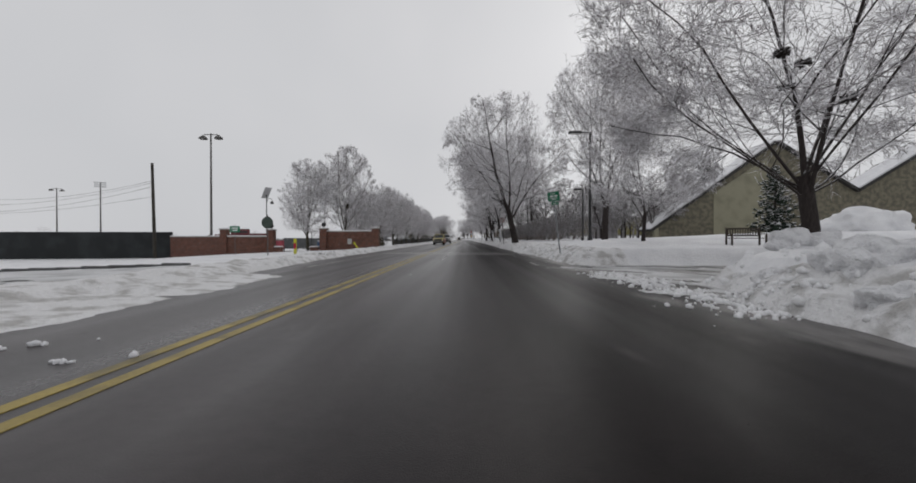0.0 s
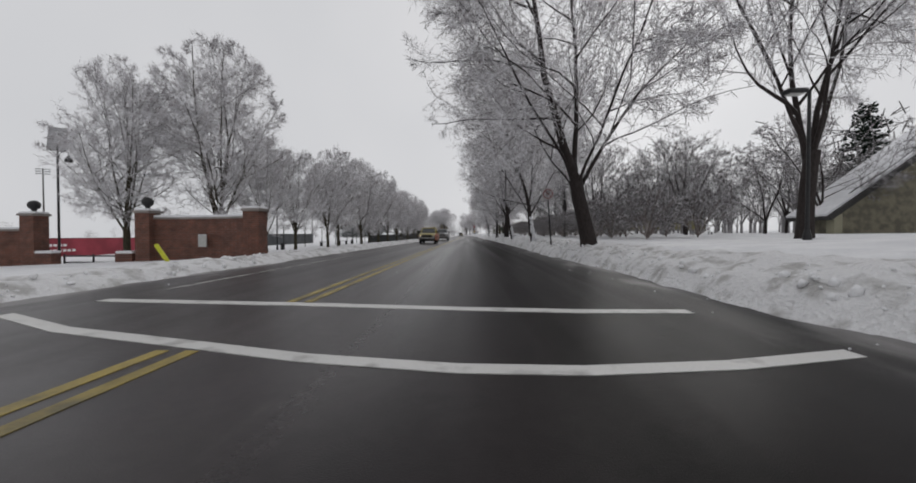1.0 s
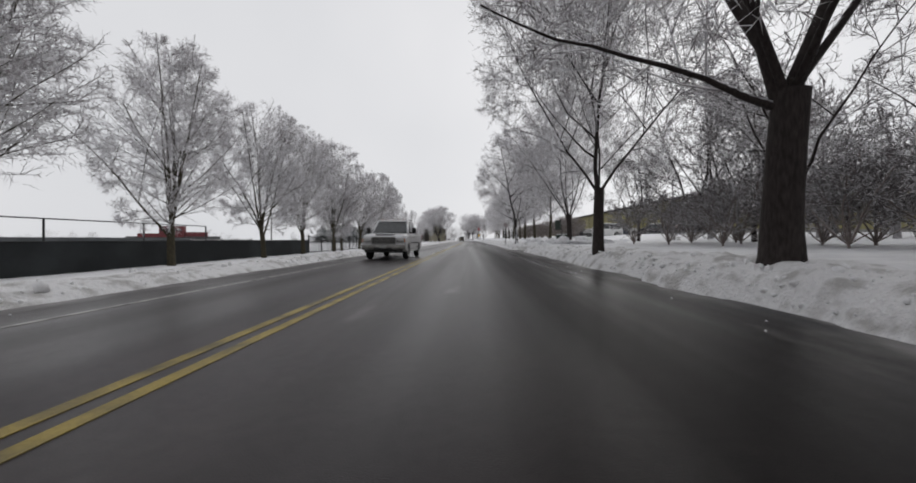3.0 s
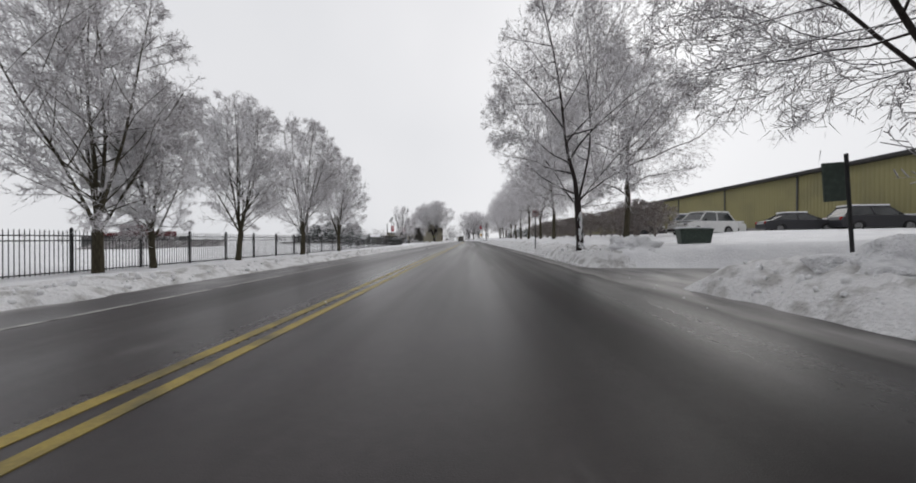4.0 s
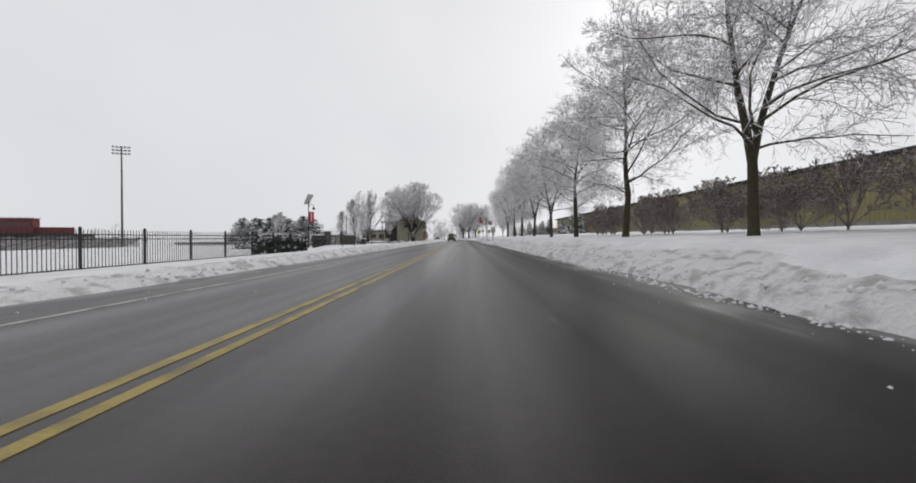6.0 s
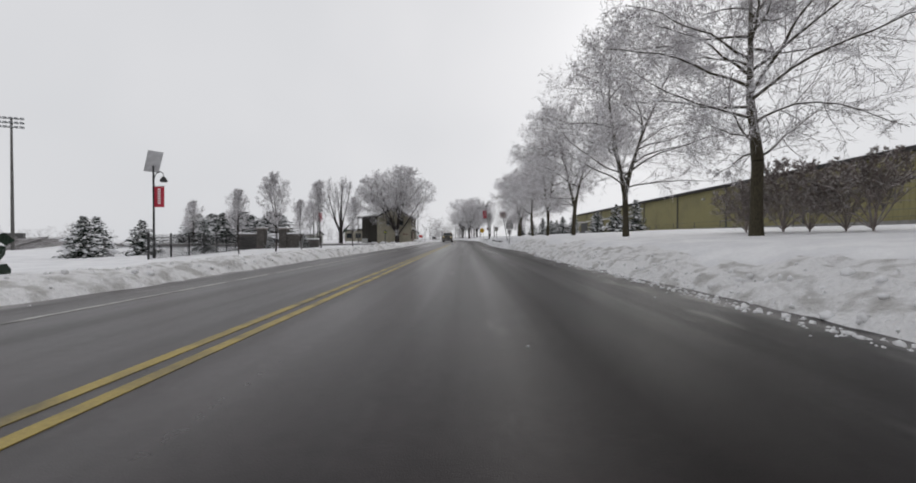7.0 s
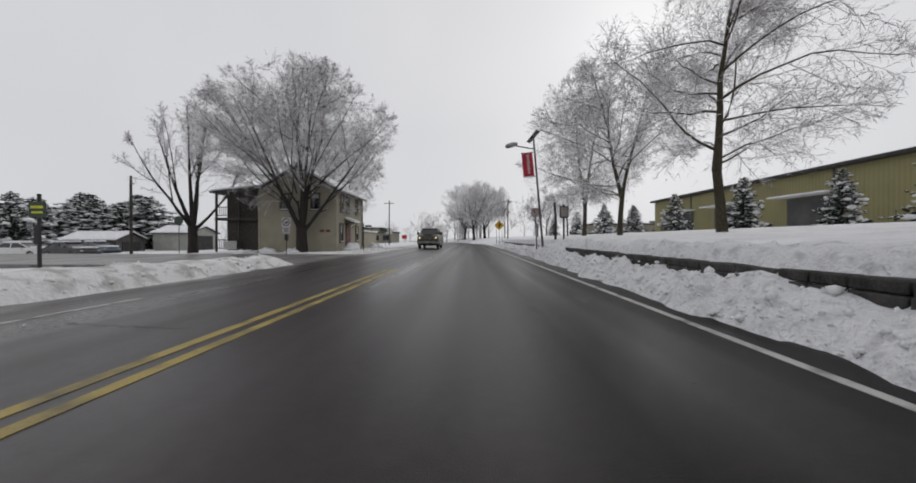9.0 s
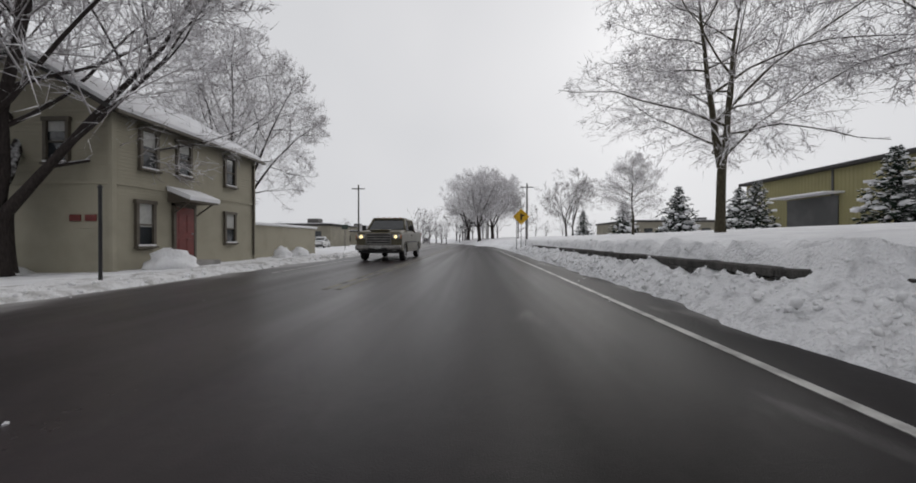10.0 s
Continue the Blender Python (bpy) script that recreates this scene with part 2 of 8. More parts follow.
def street(x, y):
    """1 on a side street, 0 off it, with sloping snow edges between."""
    k = 0.0
    for x0, x1, y0, y1 in STREETS + MOUTH:
        dx = max(x0 - x, x - x1, 0)
        dy = max(y0 - y, y - y1, 0)
        k = max(k, 1 - min(1, math.hypot(dx, dy) / 0.7))
    return k


def land(x, y):
    """Height of the snow-covered ground."""
    x = x - bend(y)
    w = 0.25 * noise.noise(Vector((x * 0.15, y * 0.35, 3.0))) + 0.18 * noise.noise(Vector((0, y * 1.1, 9.0)))
    lump = noise.noise(Vector((x * 1.3, y * 1.3, 0))) * 0.6 + (0.45 - abs(noise.noise(Vector((x * 2.3, y * 2.3, 5)))) * 1.6) * 0.55 + noise.noise(Vector((x * 5.3, y * 5.3, 2))) * 0.3
    k = street(x, y)
    if x > 0:
        e = kerb_right(y) + w
        d = x - e
        if d < 0:
            return -0.06
        ridge = ramp(y, (-20, 0.45), (6, 0.52), (9, 0.42), (14, 0.55), (30, 0.48), (36, 0.55), (60, 0.62), (88, 0.56), (96, 0.60), (104, 0.60), (112, 0.44), (170, 0.32), (182, 0.44), (203, 0.44), (204.5, 0.72), (207.3, 0.72), (209.5, 0.45), (230, 0.44), (300, 0.3))
        top = ramp(y, (-20, 0.55), (30, 0.55), (90, 0.50), (120, 0.62), (170, 0.62), (184, 0.80), (240, 0.80), (400, 0.5))
        far = ramp(x, (4, 0), (9, 0.36), (13, 0.55), (20, 0.95), (30, 1.2), (80, 1.4), (400, 1.4)) * ramp(y, (-20, 1.1), (5, 0.6), (9, 0.95), (14, 0.2), (18.4, 0.15), (20.2, 0.78), (27, 0.85), (34, 0.45), (88, 0.5), (112, 1.0))
        rise = 1 - math.exp(-d / 0.33)
        z = -0.06 + 0.06 * min(1, d / 0.05) + ridge * rise
        q = ramp(y, (170, 1), (184, 0.0), (236, 0.0), (260, 1))
        s = ramp(d, (0.6 + 0.35 * (1 - q), 0), (1.15 + 1.05 * q, 1))
        z = z * (1 - s) + (top + far) * s
        rough = ramp(d, (0, 0.06), (0.25, 0.22), (1.5, 0.20), (2.6, 0.05), (6, 0.035), (30, 0.04)) * ramp(y, (174, 1.0), (184, 1.3), (240, 1.3)) * ramp(y, (9, 1.4), (14, 1))
        z += lump * rough
    else:
        e = ROAD_L + w + ramp(y, (9, 0.8), (17, 0))
        d = e - x
        if d < 0:
            return -0.06
        ridge = ramp(y, (-20, 0.2), (14, 0.25), (40, 0.22), (90, 0.2), (130, 0.16), (160, 0.4), (196, 0.42), (203, 0.3), (215, 0.12), (400, 0.1))
        far = ramp(-x, (7, 0.12), (9, 0.02), (12, -0.12), (15, -0.22), (22, -0.5), (32, -1.1), (60, -1.3), (400, -1.3))
        far = far * ramp(y, (0, 1), (120, 1), (160, 0.6), (215, 0.5), (400, 0.4))
        far += ramp(-x, (60, 0), (105, -2.2), (400, -2.2))
        rise = 1 - math.exp(-d / 0.3)
        z = -0.06 + 0.06 * min(1, d / 0.05) + ridge * rise
        s = ramp(d, (0.8, 0), (2.4, 1))
        z = z * (1 - s) + far * s
        z += lump * ramp(d, (0, 0.05), (0.4, 0.15), (1.6, 0.14), (2.8, 0.035), (30, 0.03))
    if k:
        base = -0.06 if abs(x) < 14 or y > 100 else z - 0.1
        if x < -14 and y < 100:
            base = far - 0.05
        z = z * (1 - k) + base * k
    return z


def steps(*runs):
    """Grid lines: runs of (from, to, step)."""
    r = []
    for a, b, s in runs:
        r += list(np.arange(a, b - 1e-6, s))
    r.append(runs[-1][1])
    return r


def sheet(xs, ys, fz):
    vs = np.array([(x, y, fz(x, y)) for y in ys for x in xs], np.float32)
    n = len(xs)
    i = (np.arange(len(ys) - 1)[:, None] * n + np.arange(n - 1)[None]).ravel()
    return vs, np.stack([i, i + 1, i + n + 1, i + n], 1)


gx = steps((-600, -120, 80), (-120, -40, 10), (-40, -14, 2.0), (-14, -10, 0.8), (-10, -5.8, 0.16), (-5.8, 2.4, 2.0), (2.4, 5.4, 0.11), (5.4, 6.6, 0.2), (6.6, 10, 0.4), (10, 16, 1.0), (16, 40, 3.0), (40, 120, 10), (120, 600, 80))
gy = steps((-60, -4, 4), (-4, 240, 0.24), (240, 300, 1.5), (300, 420, 8), (420, 1200, 60))
gv, gf = sheet(gx, gy, land)
ground_mesh = mesh_from("ground", gv, [gf], SNOW, True)
ground_mesh.materials.append(BANK)
gc = gv[gf].mean(1)
near = np.array([(-8.0 - 0.8 * noise.noise(Vector((0, y * 0.3, 1))) < x < 5.6 + 1.4 * noise.noise(Vector((0, y * 0.25, 4))) and -4 < y < (240 if x < 0 else 178 + 6 * noise.noise(Vector((x * 0.8, y * 0.4, 6))))) for x, y, _ in gc])
ground_mesh.materials.append(CRUMB)
crumbly = ~near & (gc[:, 0] > 2.4) & (gc[:, 0] < 4.9) & (gc[:, 1] > 160) & (gc[:, 1] < 240)
ground_mesh.polygons.foreach_set("material_index", near.astype(np.int32) + 2 * crumbly.astype(np.int32))
ground = new("ground", ground_mesh)
tagged(ground, "white snow-covered verge with lumpy ploughed banks", "snow ground", kind="structure")


# ---- trees ----
def grow(start, way, length, nseg, wig, up, rng):
    """Polylines of many branches at once."""
    p, d = start.copy(), way.copy()
    pts, dirs = [p], [d]
    for _ in range(nseg):
        d = d + rng.normal(0, wig, d.shape)
        d[:, 2] += up
        d = d / np.linalg.norm(d, axis=1, keepdims=True)
        p = p + d * (length / nseg)[:, None]
        pts.append(p)
        dirs.append(d)
    return np.stack(pts, 1), np.stack(dirs, 1)


def tubes(pts, rad, k):
    """Skins for polylines: pts n x s x 3, rad n x s. The last ring closes to a point."""
    n, s = rad.shape
    d = np.gradient(pts, axis=1)
    d /= np.linalg.norm(d, axis=2, keepdims=True) + 1e-9
    ref = np.where(np.abs(d[..., 2:3]) < 0.9, np.array([0, 0, 1.0]), np.array([1.0, 0, 0]))
    a = np.cross(d, ref)
    a /= np.linalg.norm(a, axis=2, keepdims=True) + 1e-9
    b = np.cross(d, a)
    w = np.arange(k) * 2 * np.pi / k
    v = pts[:, :, None] + rad[:, :, None, None] * (a[:, :, None] * np.cos(w)[None, None, :, None] + b[:, :, None] * np.sin(w)[None, None, :, None])
    base = (np.arange(n) * s * k)[:, None, None] + (np.arange(s - 1) * k)[None, :, None]
    j = np.arange(k)[None, None]
    jn = (j + 1) % k
    f = np.stack([base + j, base + jn, base + k + jn, base + k + j], -1).reshape(-1, 4)
    return v.reshape(-1, 3), f


def fork(pts, dirs, length, per, lo, hi, angle, spread, ratio, flat, rng, lift=0.0):
    """Start points, ways and lengths of branches that leave given ones."""
    n, s, _ = pts.shape
    m = n * per
    src = np.repeat(np.arange(n), per)
    u = lo + (hi - lo) * ((np.tile(np.arange(per), n) + rng.random(m)) / per)
    x = u * (s - 1)
    i = np.minimum(x.astype(int), s - 2)
    q = (x - i)[:, None]
    start = pts[src, i] * (1 - q) + pts[src, i + 1] * q
    d = dirs[src, i + 1]
    r = rng.normal(size=(m, 3))
    r[:, 2] *= flat
    side = r - (r * d).sum(1, keepdims=True) * d
    side /= np.linalg.norm(side, axis=1, keepdims=True) + 1e-9
    a = np.radians(angle + rng.normal(0, spread, m))[:, None]
    way = d * np.cos(a) + side * np.sin(a)
    way[:, 2] += lift
    way /= np.linalg.norm(way, axis=1, keepdims=True)
    ln = length[src] * ratio * (1.15 - 0.55 * u) * rng.uniform(0.7, 1.3, m)
    return start, way, ln, src, u


KINDS = {
    # env: half width, half height and middle of the crown; all in parts of h
    # upright oval crowns of many steep leaders
    "pear": dict(env=(0.3, 0.46, 0.54), h=8.2, trunk=0.135, fork=0.17, leaders=7, tilt=(2, 27), up=0.022, wig=0.07, lr=0.42, limbs=11, lo=0.02, angle=56, flat=1.0, mid=6, midlen=0.42, midang=40, fine=9, finelen=0.55, twigs=6, tw=0.0078),
    # tall spreading street trees with a forked stem
    "maple": dict(env=(0.440, 0.440, 0.560), h=12.0, trunk=0.27, fork=0.19, leaders=6, tilt=(8, 46), up=0.01, wig=0.115, lr=0.46, limbs=10, lo=0.16, angle=57, flat=0.8, mid=10, midlen=0.44, midang=44, fine=9, finelen=0.52, twigs=6, tw=0.0088),
    # a straight leader with long level limbs
    "plane": dict(env=(0.440, 0.435, 0.565), h=12.0, trunk=0.19, fork=0.20, leaders=1, tilt=(2, 2), up=0.0, wig=0.15, lr=0.92, limbs=32, lo=0.0, angle=66, flat=0.65, mid=13, midlen=0.46, midang=46, fine=10, finelen=0.54, twigs=6, tw=0.0088),
    # narrow young trees
    "young": dict(env=(0.225, 0.42, 0.58), h=6.0, trunk=0.06, fork=0.2, leaders=1, tilt=(1, 1), up=0.05, wig=0.045, lr=0.9, limbs=30, lo=0.0, angle=28, flat=1.0, mid=6, midlen=0.40, midang=34, fine=9, finelen=0.50, twigs=6, tw=0.008),
    # thin wood-edge trees
    "wood": dict(env=(0.440, 0.430, 0.570), h=9.0, trunk=0.12, fork=0.16, leaders=4, tilt=(4, 38), up=0.02, wig=0.12, lr=0.6, limbs=5, lo=0.14, angle=46, flat=0.9, mid=5, midlen=0.50, midang=46, fine=8, finelen=0.56, twigs=5, tw=0.0115),
    # cut-back crowns with bare upright shoots
    "cut": dict(env=(0.440, 0.500, 0.560), h=7.5, trunk=0.25, fork=0.2, leaders=7, tilt=(8, 48), up=0.10, wig=0.07, lr=0.5, limbs=3, lo=0.3, angle=26, flat=0.9, mid=7, midlen=0.40, midang=30, fine=7, finelen=0.42, twigs=4, tw=0.01),
    # a low-forked broad dome
    "dome": dict(env=(0.47, 0.45, 0.55), h=11.5, trunk=0.30, fork=0.13, leaders=8, tilt=(3, 40), up=0.030, wig=0.08, lr=0.46, limbs=9, lo=0.16, angle=44, flat=0.9, mid=9, midlen=0.42, midang=40, fine=11, finelen=0.50, twigs=6, tw=0.009),
    # far woodland, few thick twigs
    "far": dict(env=(0.420, 0.430, 0.570), h=9.0, trunk=0.2, fork=0.16, leaders=5, tilt=(4, 42), up=0.03, wig=0.08, lr=0.5, limbs=3, lo=0.15, angle=42, flat=0.9, mid=4, midlen=0.5, midang=44, fine=3, finelen=0.6, twigs=5, tw=0.034),
    # many-stemmed shrubs
    "shrub": dict(env=(0.600, 0.500, 0.490), h=2.3, trunk=0.035, fork=0.04, leaders=10, tilt=(4, 56), up=0.03, wig=0.09, lr=0.6, limbs=3, lo=0.2, angle=36, flat=1.0, mid=4, midlen=0.45, midang=42, fine=6, finelen=0.60, twigs=4, tw=0.0135),
}


def reach(start, way, env, h):
    """How far each line can go before it leaves the crown's outline, an upright ellipsoid, which may stand aside of the foot."""
    a, c, zc = env[0] * h, env[1] * h, env[2] * h
    aside = np.array([*(env[3:5] if len(env) > 3 else (0.0, 0.0)), 0.0]) * h
    k = np.array([1 / a, 1 / a, 1 / c])
    p, d = (start - aside - np.array([0, 0, zc])) * k, way * k
    qa, qb, qc = (d * d).sum(1), (p * d).sum(1), (p * p).sum(1) - 1
    disc = qb * qb - qa * qc
    t = np.where(disc > 0, (-qb + np.sqrt(np.maximum(disc, 0))) / qa, 0)
    return np.maximum(t, 0.0)


def slivers(pts, rad, rng):
    """Flat rimed blades from the first to the last point of each line."""
    a, b = pts[:, 0], pts[:, -1]
    d = b - a
    e = np.cross(d, rng.normal(0, 1, d.shape))
    e /= np.linalg.norm(e, axis=1, keepdims=True) + 1e-9
    v = np.stack([a + e * rad, a - e * rad, b], 1).reshape(-1, 3)
    return v, np.arange(len(v)).reshape(-1, 3)


def tree_meshes(kind, seed, stems=(), boughs=(), lean=(0.0, 0.0), trunk=1.0, env=None):
    """Trunk with limbs, and a crown of frosted twigs, as two meshes. stems: (tilt, bearing, thickness) of each leader. boughs: (height, tilt, bearing, length, thickness) of extra limbs on the trunk. lean: metres aside per metre of height."""
    k = KINDS[kind]
    rng = np.random.default_rng(seed)
    h, big = k["h"], kind != "far"
    env = (*(env or k["env"])[:3], lean[0] * 0.42, lean[1] * 0.42)
    r0, hf = k["trunk"] * trunk, k["fork"] * h
    tp, td = grow(np.array([[0, 0, -0.3]], float), np.array([[lean[0], lean[1], 1.0]]) + rng.normal(0, 0.012, (1, 3)), np.array([hf + 0.3]), 7, 0.05 if lean != (0.0, 0.0) else 0.022, 0.02, rng)
    u = np.linspace(0, 1, 8)
    tr = r0 * (1.0 - 0.16 * u)
    tr[:3] *= np.array([1.32, 1.10, 1.02])
    v, f = tubes(tp, tr[None], 14 if big else 5)
    tv, tf = [v], [f]
    off = len(v)

    def skin(pts, a, b, sides):
        s = np.linspace(0, 1, pts.shape[1])[None] ** 0.65
        return tubes(pts, a[:, None] * (1 - s) + b[:, None] * s, sides)

    def bearing(tilt, az):
        t, a = np.radians(tilt), np.radians(az)
        return np.stack([np.sin(t) * np.cos(a), np.sin(t) * np.sin(a), np.cos(t)], -1)

    # leaders from the head of the trunk
    n = len(stems) or k["leaders"]
    if stems:
        til, az, rel = (np.array(q, float) for q in zip(*stems))
    else:
        til = np.linspace(*k["tilt"], n) + rng.normal(0, 3.0, n)
        az = rng.uniform(0, 360) + np.arange(n) * 137.5 + rng.normal(0, 12, n)
        rel = np.linspace(1.15, 0.85, n) if n > 1 else np.ones(1)
    st = tp[0, -1] - td[0, -1] * (rng.uniform(0.0, 0.30, n) * hf * (n > 2))[:, None]
    way = bearing(til, az) + np.array([lean[0], lean[1], 0]) * (0.6 if not stems else 0.0)
    way /= np.linalg.norm(way, axis=1, keepdims=True)
    ll = reach(st, way, env, h) * rng.uniform(0.90, 1.0, n)
    lr = r0 * k["lr"] * rel
    lead, ldir = grow(st, way, ll, 8, k["wig"] * (0.35 if k["leaders"] == 1 else 0.8), k["up"], rng)
    v, f = skin(lead, lr, np.maximum(lr * 0.10, 0.012), 9 if big else 3)
    tv.append(v)
    tf.append(f + off)
    off += len(v)
    # limbs from the leaders
    per = max(5, round(k["limbs"] * k["leaders"] / n)) if stems else k["limbs"]
    nb = 8 if kind not in ("shrub", "wood", "far") else 4 if big else 3
    ls, lw, _, src, lu = fork(lead, ldir, ll, per, k["lo"], 0.97, k["angle"], 11, 1.0, k["flat"], rng)
    if k["leaders"] == 1:
        lw[:, 2] = lw[:, 2] * 0.8 + 0.30 * lu
        lw /= np.linalg.norm(lw, axis=1, keepdims=True)
    rc = reach(ls, lw, env, h)
    ok = rc > 0.07 * h
    ls, lw, src, lu, rc = ls[ok], lw[ok], src[ok], lu[ok], rc[ok]
    bl = np.minimum(rc, 0.62 * h) * rng.uniform(0.78, 1.0, len(ls))
    br = np.minimum(lr[src] * (1 - 0.86 * lu ** 0.8) * 0.55, 0.010 * bl + 0.008)
    if boughs:
        bh, bt, ba, bn, bk = (np.array(q, float) for q in zip(*boughs))
        x = np.clip(bh, 0.0, hf)
        onto = np.stack([np.interp(x, tp[0, :, 2], tp[0, :, c]) for c in range(3)], -1)
        main = lead[int(np.argmin(til))]
        onto = np.where((bh > hf)[:, None], np.stack([np.interp(bh, main[:, 2], main[:, c]) for c in range(3)], -1), onto)
        ls, lw = np.concatenate([ls, onto]), np.concatenate([lw, bearing(bt, ba)])
        bl, br = np.concatenate([bl, bn]), np.concatenate([br, r0 * bk])
    bp, bd = grow(ls, lw, bl, nb, k["wig"], k["up"], rng)
    v, f = skin(bp, br, np.maximum(br * 0.16, 0.006), (6 if kind != "shrub" else 4) if big else 3)
    tv.append(v)
    tf.append(f + off)
    # branches from limbs, and from the leaders' upper ends
    if big:
        cols = np.linspace(2, 8, nb + 1).round().astype(int)
        pp, pd, pl, pr = np.concatenate([bp, lead[:, cols]]), np.concatenate([bd, ldir[:, cols]]), np.concatenate([bl, ll * 0.6]), np.concatenate([br, lr * 0.4])
    else:
        pp, pd, pl, pr = bp, bd, bl, br
    ms, mw, ml, src, mu = fork(pp, pd, pl, k["mid"], 0.10, 1.0, k["midang"], 10, k["midlen"], k["flat"], rng)
    ml = np.minimum(ml, np.maximum(reach(ms, mw, env, h), 0.025 * h) * rng.uniform(0.8, 1.0, len(ml)))
    ok = ml > 0.022 * h
    ms, mw, ml, src, mu = ms[ok], mw[ok], ml[ok], src[ok], mu[ok]
    mp, md = grow(ms, mw, ml, 3 if nb == 8 else 1, k["wig"] * 1.2, k["up"], rng)
    mr = np.clip(pr[src] * 0.42 * (1.05 - 0.7 * mu), k["tw"] * 1.3, 0.022 if big else 0.1)
    mv, mf = skin(mp, mr, np.maximum(mr * 0.35, k["tw"]), 3)
    # the crown
    fs, fw, fl, src, fu = fork(mp, md, ml, k["fine"], 0.06, 1.0, 44, 15, k["finelen"], 1.0, rng)
    fl = np.minimum(fl, np.maximum(reach(fs, fw, env, h), 0.02 * h) * rng.uniform(0.85, 1.08, len(fl)))
    ok = reach(fs, fw, env, h) > 0.008 * h
    fs, fw, fl, src = fs[ok], fw[ok], fl[ok], src[ok]
    fp, fd = grow(fs, fw, fl, 2, 0.13, k["up"] * 0.5, rng)
    cv, cf = slivers(fp, np.clip(mr[src] * 0.45, k["tw"] * 1.0, k["tw"] * 1.5)[:, None], rng)
    ts, tw, tl, src, _ = fork(fp, fd, np.maximum(fl, 0.30 if big else 0.8), k["twigs"], 0.08, 1.0, 46, 17, 0.6, 1.0, rng)
    tl = np.clip(tl * 1.1, 0.016 * h, 0.032 * h)
    tq, _ = grow(ts, tw, tl, 1, 0.12, 0.0, rng)
    v, f = slivers(tq, k["tw"] * 1.05, rng)
    return (np.concatenate(tv), [np.concatenate(tf)]), (np.concatenate([mv, cv, v]), [mf, np.concatenate([cf, f + len(cv)]) + len(mv)])


TREE_MESH = {}


def tree(kind, seed, x, y, label, group="", size=1.0, wide=1.0, z=None, turn=None, plaster=0.0, **form):
    """A tree whose form (stems, boughs, lean, trunk, env) is that of its kind but where given. plaster: height of the snow stuck to its trunk."""
    key = (kind, seed, str(sorted(form.items())))
    if key not in TREE_MESH:
        (a, b), (c, d) = tree_meshes(kind, seed, **form)
        TREE_MESH[key] = (mesh_from("trunk", a, b, BARK_GREEN if kind in ("plane", "pear") else BARK, True), mesh_from("crown", c, d, TWIG_FAR if kind == "wood" else TWIG))
    z = land(x, y) if z is None else z
    if turn is None:
        turn = 0 if form else (seed * 71 + x * 37 + y * 53) % 360
    ob = thing("tree", label, "tree", (x, y, z - 0.02), turn, group)
    ob.scale = (size * wide, size * wide, size)
    for name, me in zip(("trunk", "crown"), TREE_MESH[key]):
        c = new(name, me)
        c.parent = ob
    if plaster:
        s, rg = Shape(), random.Random(seed)
        r, ln = KINDS[kind]["trunk"] * form.get("trunk", 1.0), form.get("lean", (0, 0))
        for i in range(60):
            q = rg.random() ** 1.3 * plaster
            a = radians(-88 + rg.gauss(0, 30) * (1 - 0.4 * q / plaster))
            g = r * (1.02 - 0.10 * q / plaster)
            s.blob((ln[0] * q + g * math.cos(a), ln[1] * q + g * math.sin(a), q), (rg.uniform(0.03, 0.07), rg.uniform(0.03, 0.07), rg.uniform(0.05, 0.16)), i, 1, 1.1)
        part("stuck_snow", s, SNOW_CLEAN, ob, "rough snow stuck to the bark", True)
    return ob


PEAR = "upright bare street tree with frosted oval crown"
MAPLE = "tall spreading bare tree with dark trunk and frosted twigs"
PLANE = "bare plane tree with level snowy limbs on the verge"
ROW_L, ROW_R = "trees along the playing fields", "trees along the verge"


